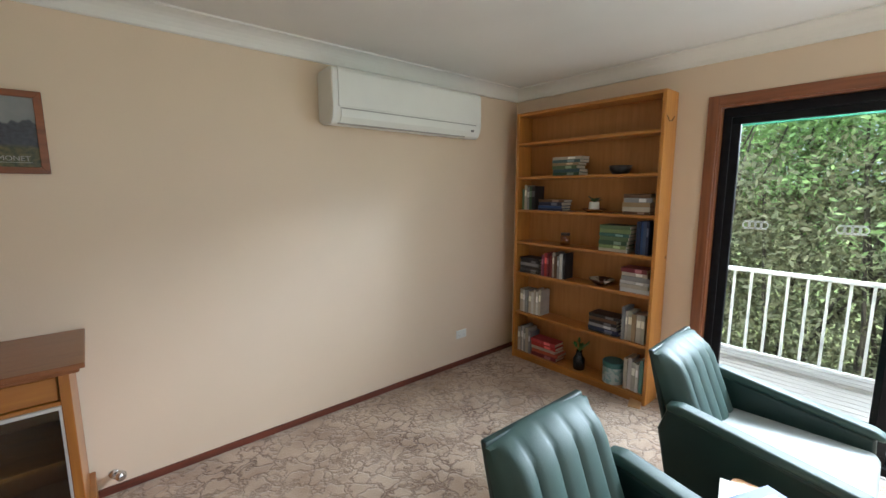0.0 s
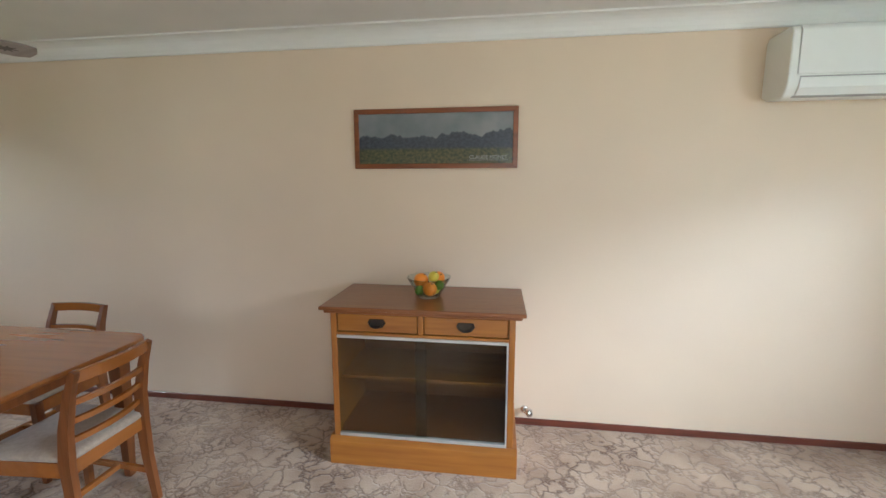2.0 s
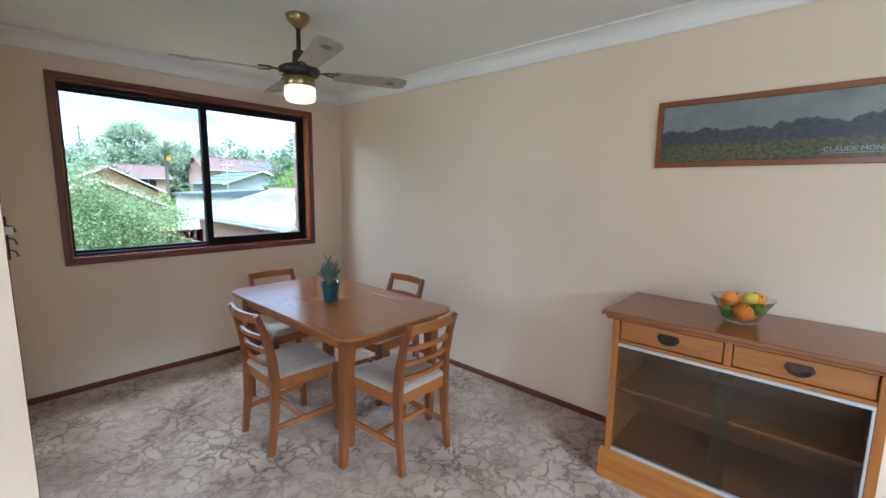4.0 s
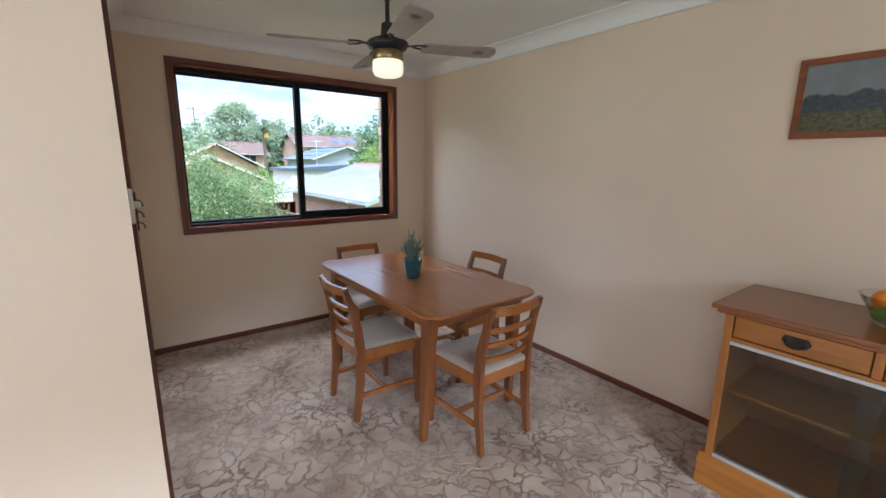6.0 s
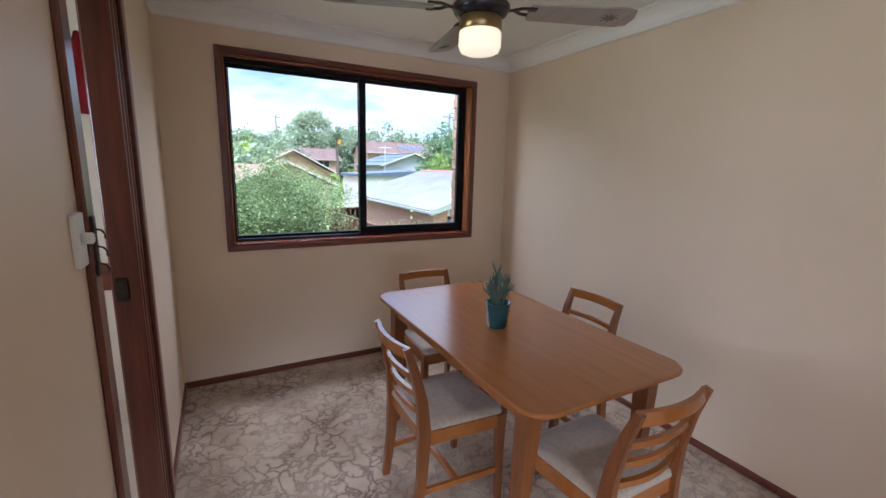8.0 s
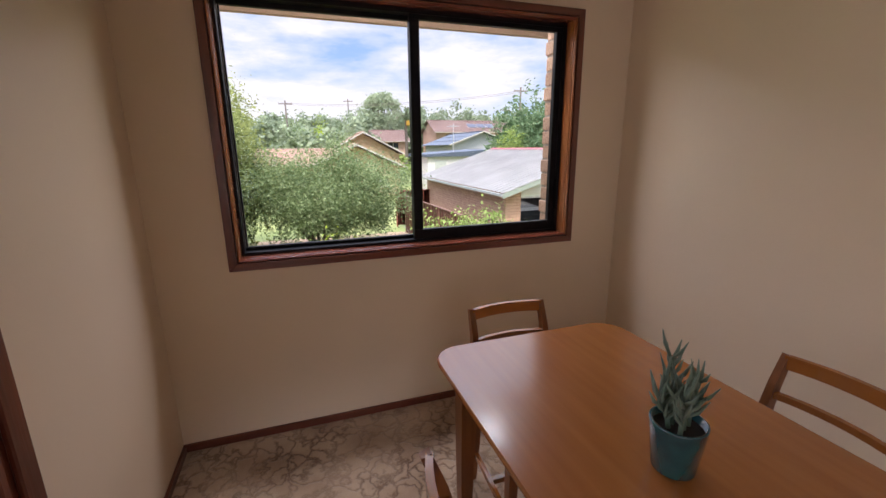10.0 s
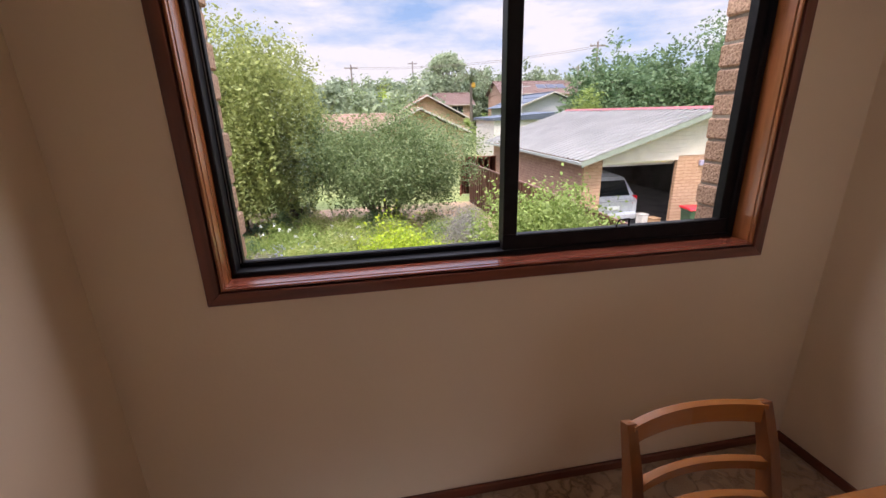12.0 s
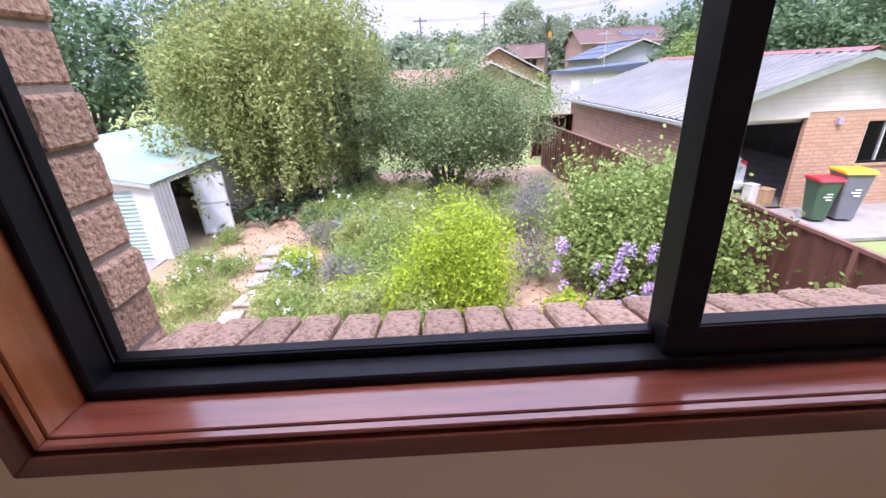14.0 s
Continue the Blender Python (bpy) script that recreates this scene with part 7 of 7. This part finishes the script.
gable_house("far_house", "low house with a brown tiled roof", -88, -78, 36, 50, 4.2, 6.6, "y", WALLB, TILER, ((40, 2.8, 1.8, 1.0), (45, 2.8, 1.8, 1.0)))
for k in range(3):
    pn = thing("solar_panel", "dark blue solar panel on a red roof", "solar panel", pose(-67.9, 27.6 + 1.7 * k, 5.18, 0, 25, 0), group="solar panels")
    part("panel", box(-0.8, 0.8, -0.75, 0.75, 0, 0.05), material("solar_cell", (0.035, 0.045, 0.07), 0.6), pn)
    part("frame", box(-0.83, 0.83, -0.78, 0.78, -0.03, 0.0), SILVER, pn)

# power poles
POLE = material("grey_pole", (0.20, 0.17, 0.15), 0.9)
for x, y, top in ((-68, -2.75, 8.6), (-68, 34.1, 8.4), (-95, 9.8, 12.0), (-50, 27.1, 9.2)):
    o = thing("power_pole", "weathered timber power pole with a crossarm", "power pole", pose(x, y, GZ))
    part("pole", sweep([(0, 0, -0.1), (0, 0, top - GZ)], [(0.36, 0.36), (0.24, 0.24)], seg=10), POLE, o)
    part("crossarm", box(-0.06, 0.06, -1.0, 1.0, top - GZ - 0.55, top - GZ - 0.40), POLE, o)
    for s in (-0.9, -0.4, 0.4, 0.9):
        part("insulator", lathe([(0, 0), (0.05, 0), (0.05, 0.14), (0, 0.16)], 8, m=pose(0, s, top - GZ - 0.40)), CREAMW, o)
wire = thing("power_cable", "thin dark overhead power cable", "cable", pose(0, 0, 0))
for z in (8.05, 8.25):
    pts = [(-68 + 18 * f, -2.75 + 29.85 * f, z + 0.5 * f - 1.6 * 4 * f * (1 - f) * 0.5) for f in [k / 12 for k in range(13)]]
    part("strand", sweep(pts, (0.035, 0.035), seg=4), POLE, wire)
ant = thing("tv_antenna", "thin metal television aerial on a mast", "aerial", pose(-29.5, 9.9, 0.9))
part("mast", sweep([(0, 0, 0), (0, 0, 2.4)], (0.05, 0.05), seg=6), SILVER, ant)
for k in range(6):
    part("rod", sweep([(-0.5 + 0.2 * k, -0.4, 2.2), (-0.5 + 0.2 * k, 0.4, 2.2)], (0.02, 0.02)), SILVER, ant)
part("boom", sweep([(-0.6, 0, 2.2), (0.6, 0, 2.2)], (0.03, 0.03)), SILVER, ant)

# palm
pm = thing("palm_tree", "tall palm with a drooping crown of fronds", "palm", pose(-60, 13.8, GZ))
part("trunk", sweep([(0, 0, 0), (0.1, 0, 3.9), (0, 0, 7.7)], [(0.6, 0.6), (0.42, 0.42), (0.36, 0.36)], seg=9), BARK, pm)
for k in range(22):
    a, up = k * 2.4, rng.uniform(-0.1, 1.2)
    d = Vector((math.cos(a) * math.cos(up), math.sin(a) * math.cos(up), math.sin(up)))
    o = Vector((0, 0, 7.6))
    path = [o, o + d * 1.2, o + d * 2.2 + Vector((0, 0, -0.4)), o + d * 2.9 + Vector((0, 0, -1.3))]
    fr = part("frond", sweep(path, (0.05, 0.05)), BARK, pm)
    pp_ = []
    for q in range(60):
        f = q / 59 * 2.999
        i = int(f)
        base = np.array(path[i].lerp(path[i + 1], f - i))
        pp_.append(base + rng.normal(size=3) * (0.10, 0.10, 0.06) - np.array((0, 0, 0.12)))
    leaf_cloud("leaflets", np.array(pp_), 0.55, FARL, fr, aspect=0.10, droop=0.6)
part("fruit", lathe([(0, 0), (0.3, 0.2), (0.25, 0.7), (0, 0.9)], 10, m=pose(0.2, 0.3, 6.5)), material("orange_fronds", (0.55, 0.30, 0.04), 0.8), pm)

# large far gum tree and the belt of woods
gum = thing("gum_tree", "tall spreading gum tree above the far woods", "tree", pose(-80, 14.3, GZ - 0.1))
part("trunk", sweep([(0, 0, 0), (0.3, 0.2, 5), (0, 0, 8.0)], [(0.9, 0.9), (0.7, 0.7), (0.5, 0.5)], seg=9), BARK, gum)
ps = []
for cx, cy, cz, r in ((0, 0, 11.8, 1.9), (0, -1.9, 11.5, 1.4), (0.5, 1.9, 11.6, 1.5), (0, 0.6, 12.8, 1.3), (0, -1.0, 12.5, 1.2)):
    c, p = clumps(np.array((cx, cy, cz)), np.array((r, r, r * 0.42)), 34, 45, 0.42, 0.4)
    limbs((0, 0, 7.6), [c[0], c[1]], 0.14, gum)
    ps.append(p)
leaf_cloud("crown", np.concatenate(ps), 0.36, leaf_material("gum_leaf", (0.24, 0.30, 0.19), (0.40, 0.46, 0.30)), gum)
wd = thing("far_woods", "belt of distant mixed green trees", "woods", kind="stuff")
ps = []
for i in range(120):
    y = -60 + i * 1.25 + rng.normal()
    x = -92 + rng.normal() * 6
    h = 8.8 + 0.8 * math.sin(y * 0.11) + 2.8 * math.exp(-((y - 32) / 11) ** 2) + rng.normal() * 0.7
    c, p = clumps(np.array((x, y, h * 0.42 - 0.6)), np.array((3.0, 3.0, h * 0.56)), 44, 70, 0.6, 0.55)
    ps.append(p)
for i in range(46):
    y = -34 + i * 1.5 + rng.normal() * 0.6
    x = -56 + rng.normal() * 5 if not 8 < y < 40 else -84 + rng.normal() * 3
    h = rng.uniform(5.0, 6.6)
    c, p = clumps(np.array((x, y, h * 0.4 - 0.8)), np.array((1.9, 1.9, h * 0.6)), 26, 60, 0.42, 0.55)
    ps.append(p)
leaf_cloud("crowns", np.concatenate(ps), 0.55, FARL, wd, aspect=0.65)
for x, y, r, top, k in ((-44, 9.5, 2.0, 1.0, 1500), (-58, 19.5, 2.4, 1.4, 1500), (-50, 13.6, 1.8, 0.8, 1200), (-36, 21.5, 2.2, 1.6, 1600)):
    shrub("far_shrub", "rounded green shrub in a far garden", x, y, r, r, top, k, 0.28, MIDL, stems=2, cr=0.25)
for x, y, h in ((-40, 1.0, 2.9),):
    o = thing("garden_conifer", "small narrow yellow-green conifer", "tree", pose(x - 8, y, GZ))
    part("trunk", sweep([(0, 0, 0), (0, 0, 2)], (0.15, 0.15), seg=6), BARK, o)
    q = rng.normal(size=(1500, 3)) * (0.35, 0.35, 0.9) + (0, 0, h - GZ - 0.8)
    leaf_cloud("crown", q, 0.16, LIMEL, o)

# ---- deck and hedge beyond the sliding door ----
DECKW = wood("weathered_deck", (0.21, 0.19, 0.17), (0.14, 0.125, 0.11), 0.8, "y")
deck = structure("deck", box(XR + 0.14, 8.95, -5.3, 0.3, -0.26, -0.13), DECKW, "weathered grey timber deck outside the sliding door", "deck")
tmp = part("plank", box(-0.043, 0.043, -2.8, 2.8, -0.012, 0.012, 0.003), DECKW, deck)
tmp.matrix_basis = pose(XR + 0.185, -2.5, -0.115)
for k in range(1, 19):
    piece("plank", tmp.data, deck, pose(XR + 0.185 + 0.0925 * k, -2.5, -0.115))
rail = thing("deck_railing", "white metal balustrade along the deck", "railing", pose(8.78, 0, -0.10))
RAILW = material("white_metal", (0.62, 0.63, 0.64), 0.4)
part("top_rail", box(-0.03, 0.03, -5.2, -1.21, 0.850, 0.885, 0.008, 2), RAILW, rail)
part("bottom_rail", box(-0.018, 0.018, -5.2, -1.21, 0.075, 0.105, 0.004), RAILW, rail)
part("post", box(-0.025, 0.025, -1.265, -1.215, 0, 0.850, 0.004), RAILW, rail)
for k in range(28):
    part("baluster", box(-0.010, 0.010, -1.39 - 0.134 * k, -1.37 - 0.134 * k, 0.105, 0.850), RAILW, rail)
part("post", box(-0.025, 0.025, -5.20, -5.15, 0, 0.850, 0.004), RAILW, rail)
aw = thing("deck_awning", "green canvas awning edge with a pale batten", "awning", pose(0, 0, 0))
part("valance", prism([(9.02, 2.12), (9.05, 2.12), (9.05, 2.27), (9.02, 2.27)], "y", -5.4, 0.3), material("green_canvas", (0.02, 0.14, 0.09), 0.8, second=(0.03, 0.18, 0.12), scale=6), aw)
part("batten", box(8.98, 9.03, -5.4, 0.3, 2.27, 2.30), WBOARD, aw)
# sheet out of view, added to keep sun off the deck; clears the lamp
part("unseen_roof_sheet", box(XR + 0.12, 9.03, -5.4, 0.3, 2.76, 2.79), material("pale_soffit", (0.5, 0.5, 0.48), 0.7), aw)
hd = thing("tall_hedge", "tall dense green hedge with bare lower stems", "hedge", pose(10.6, -1.5, GZ - 0.6))
pu, pl_ = [], []
for i in range(150):
    x, y = rng.uniform(0, 2.2), rng.uniform(-5, 4.5)
    part("stem", sweep([(x, y, 0), (x + 0.1 * rng.normal(), y + 0.12 * rng.normal(), 2.0), (x + 0.2 * rng.normal(), y + 0.3 * rng.normal(), 4.2), (x + 0.3 * rng.normal(), y + 0.5 * rng.normal(), 6.0)], [(0.06, 0.06), (0.05, 0.05), (0.035, 0.035), (0.01, 0.01)], seg=5), BARK, hd) if i < 70 else None
    for q in range(26):
        z = rng.uniform(0.4, 7.2)
        c = np.array((x + 0.35 * rng.normal() * (0.6 + z / 7), y + 0.35 * rng.normal(), z))
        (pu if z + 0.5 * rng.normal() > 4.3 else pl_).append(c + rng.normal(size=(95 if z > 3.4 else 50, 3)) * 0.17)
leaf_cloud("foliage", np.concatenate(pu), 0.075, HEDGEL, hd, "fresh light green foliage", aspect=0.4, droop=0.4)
leaf_cloud("foliage", np.concatenate(pl_), 0.08, HEDGEB, hd, "dull brownish lower foliage with shade in its colour", aspect=0.4, droop=0.4)
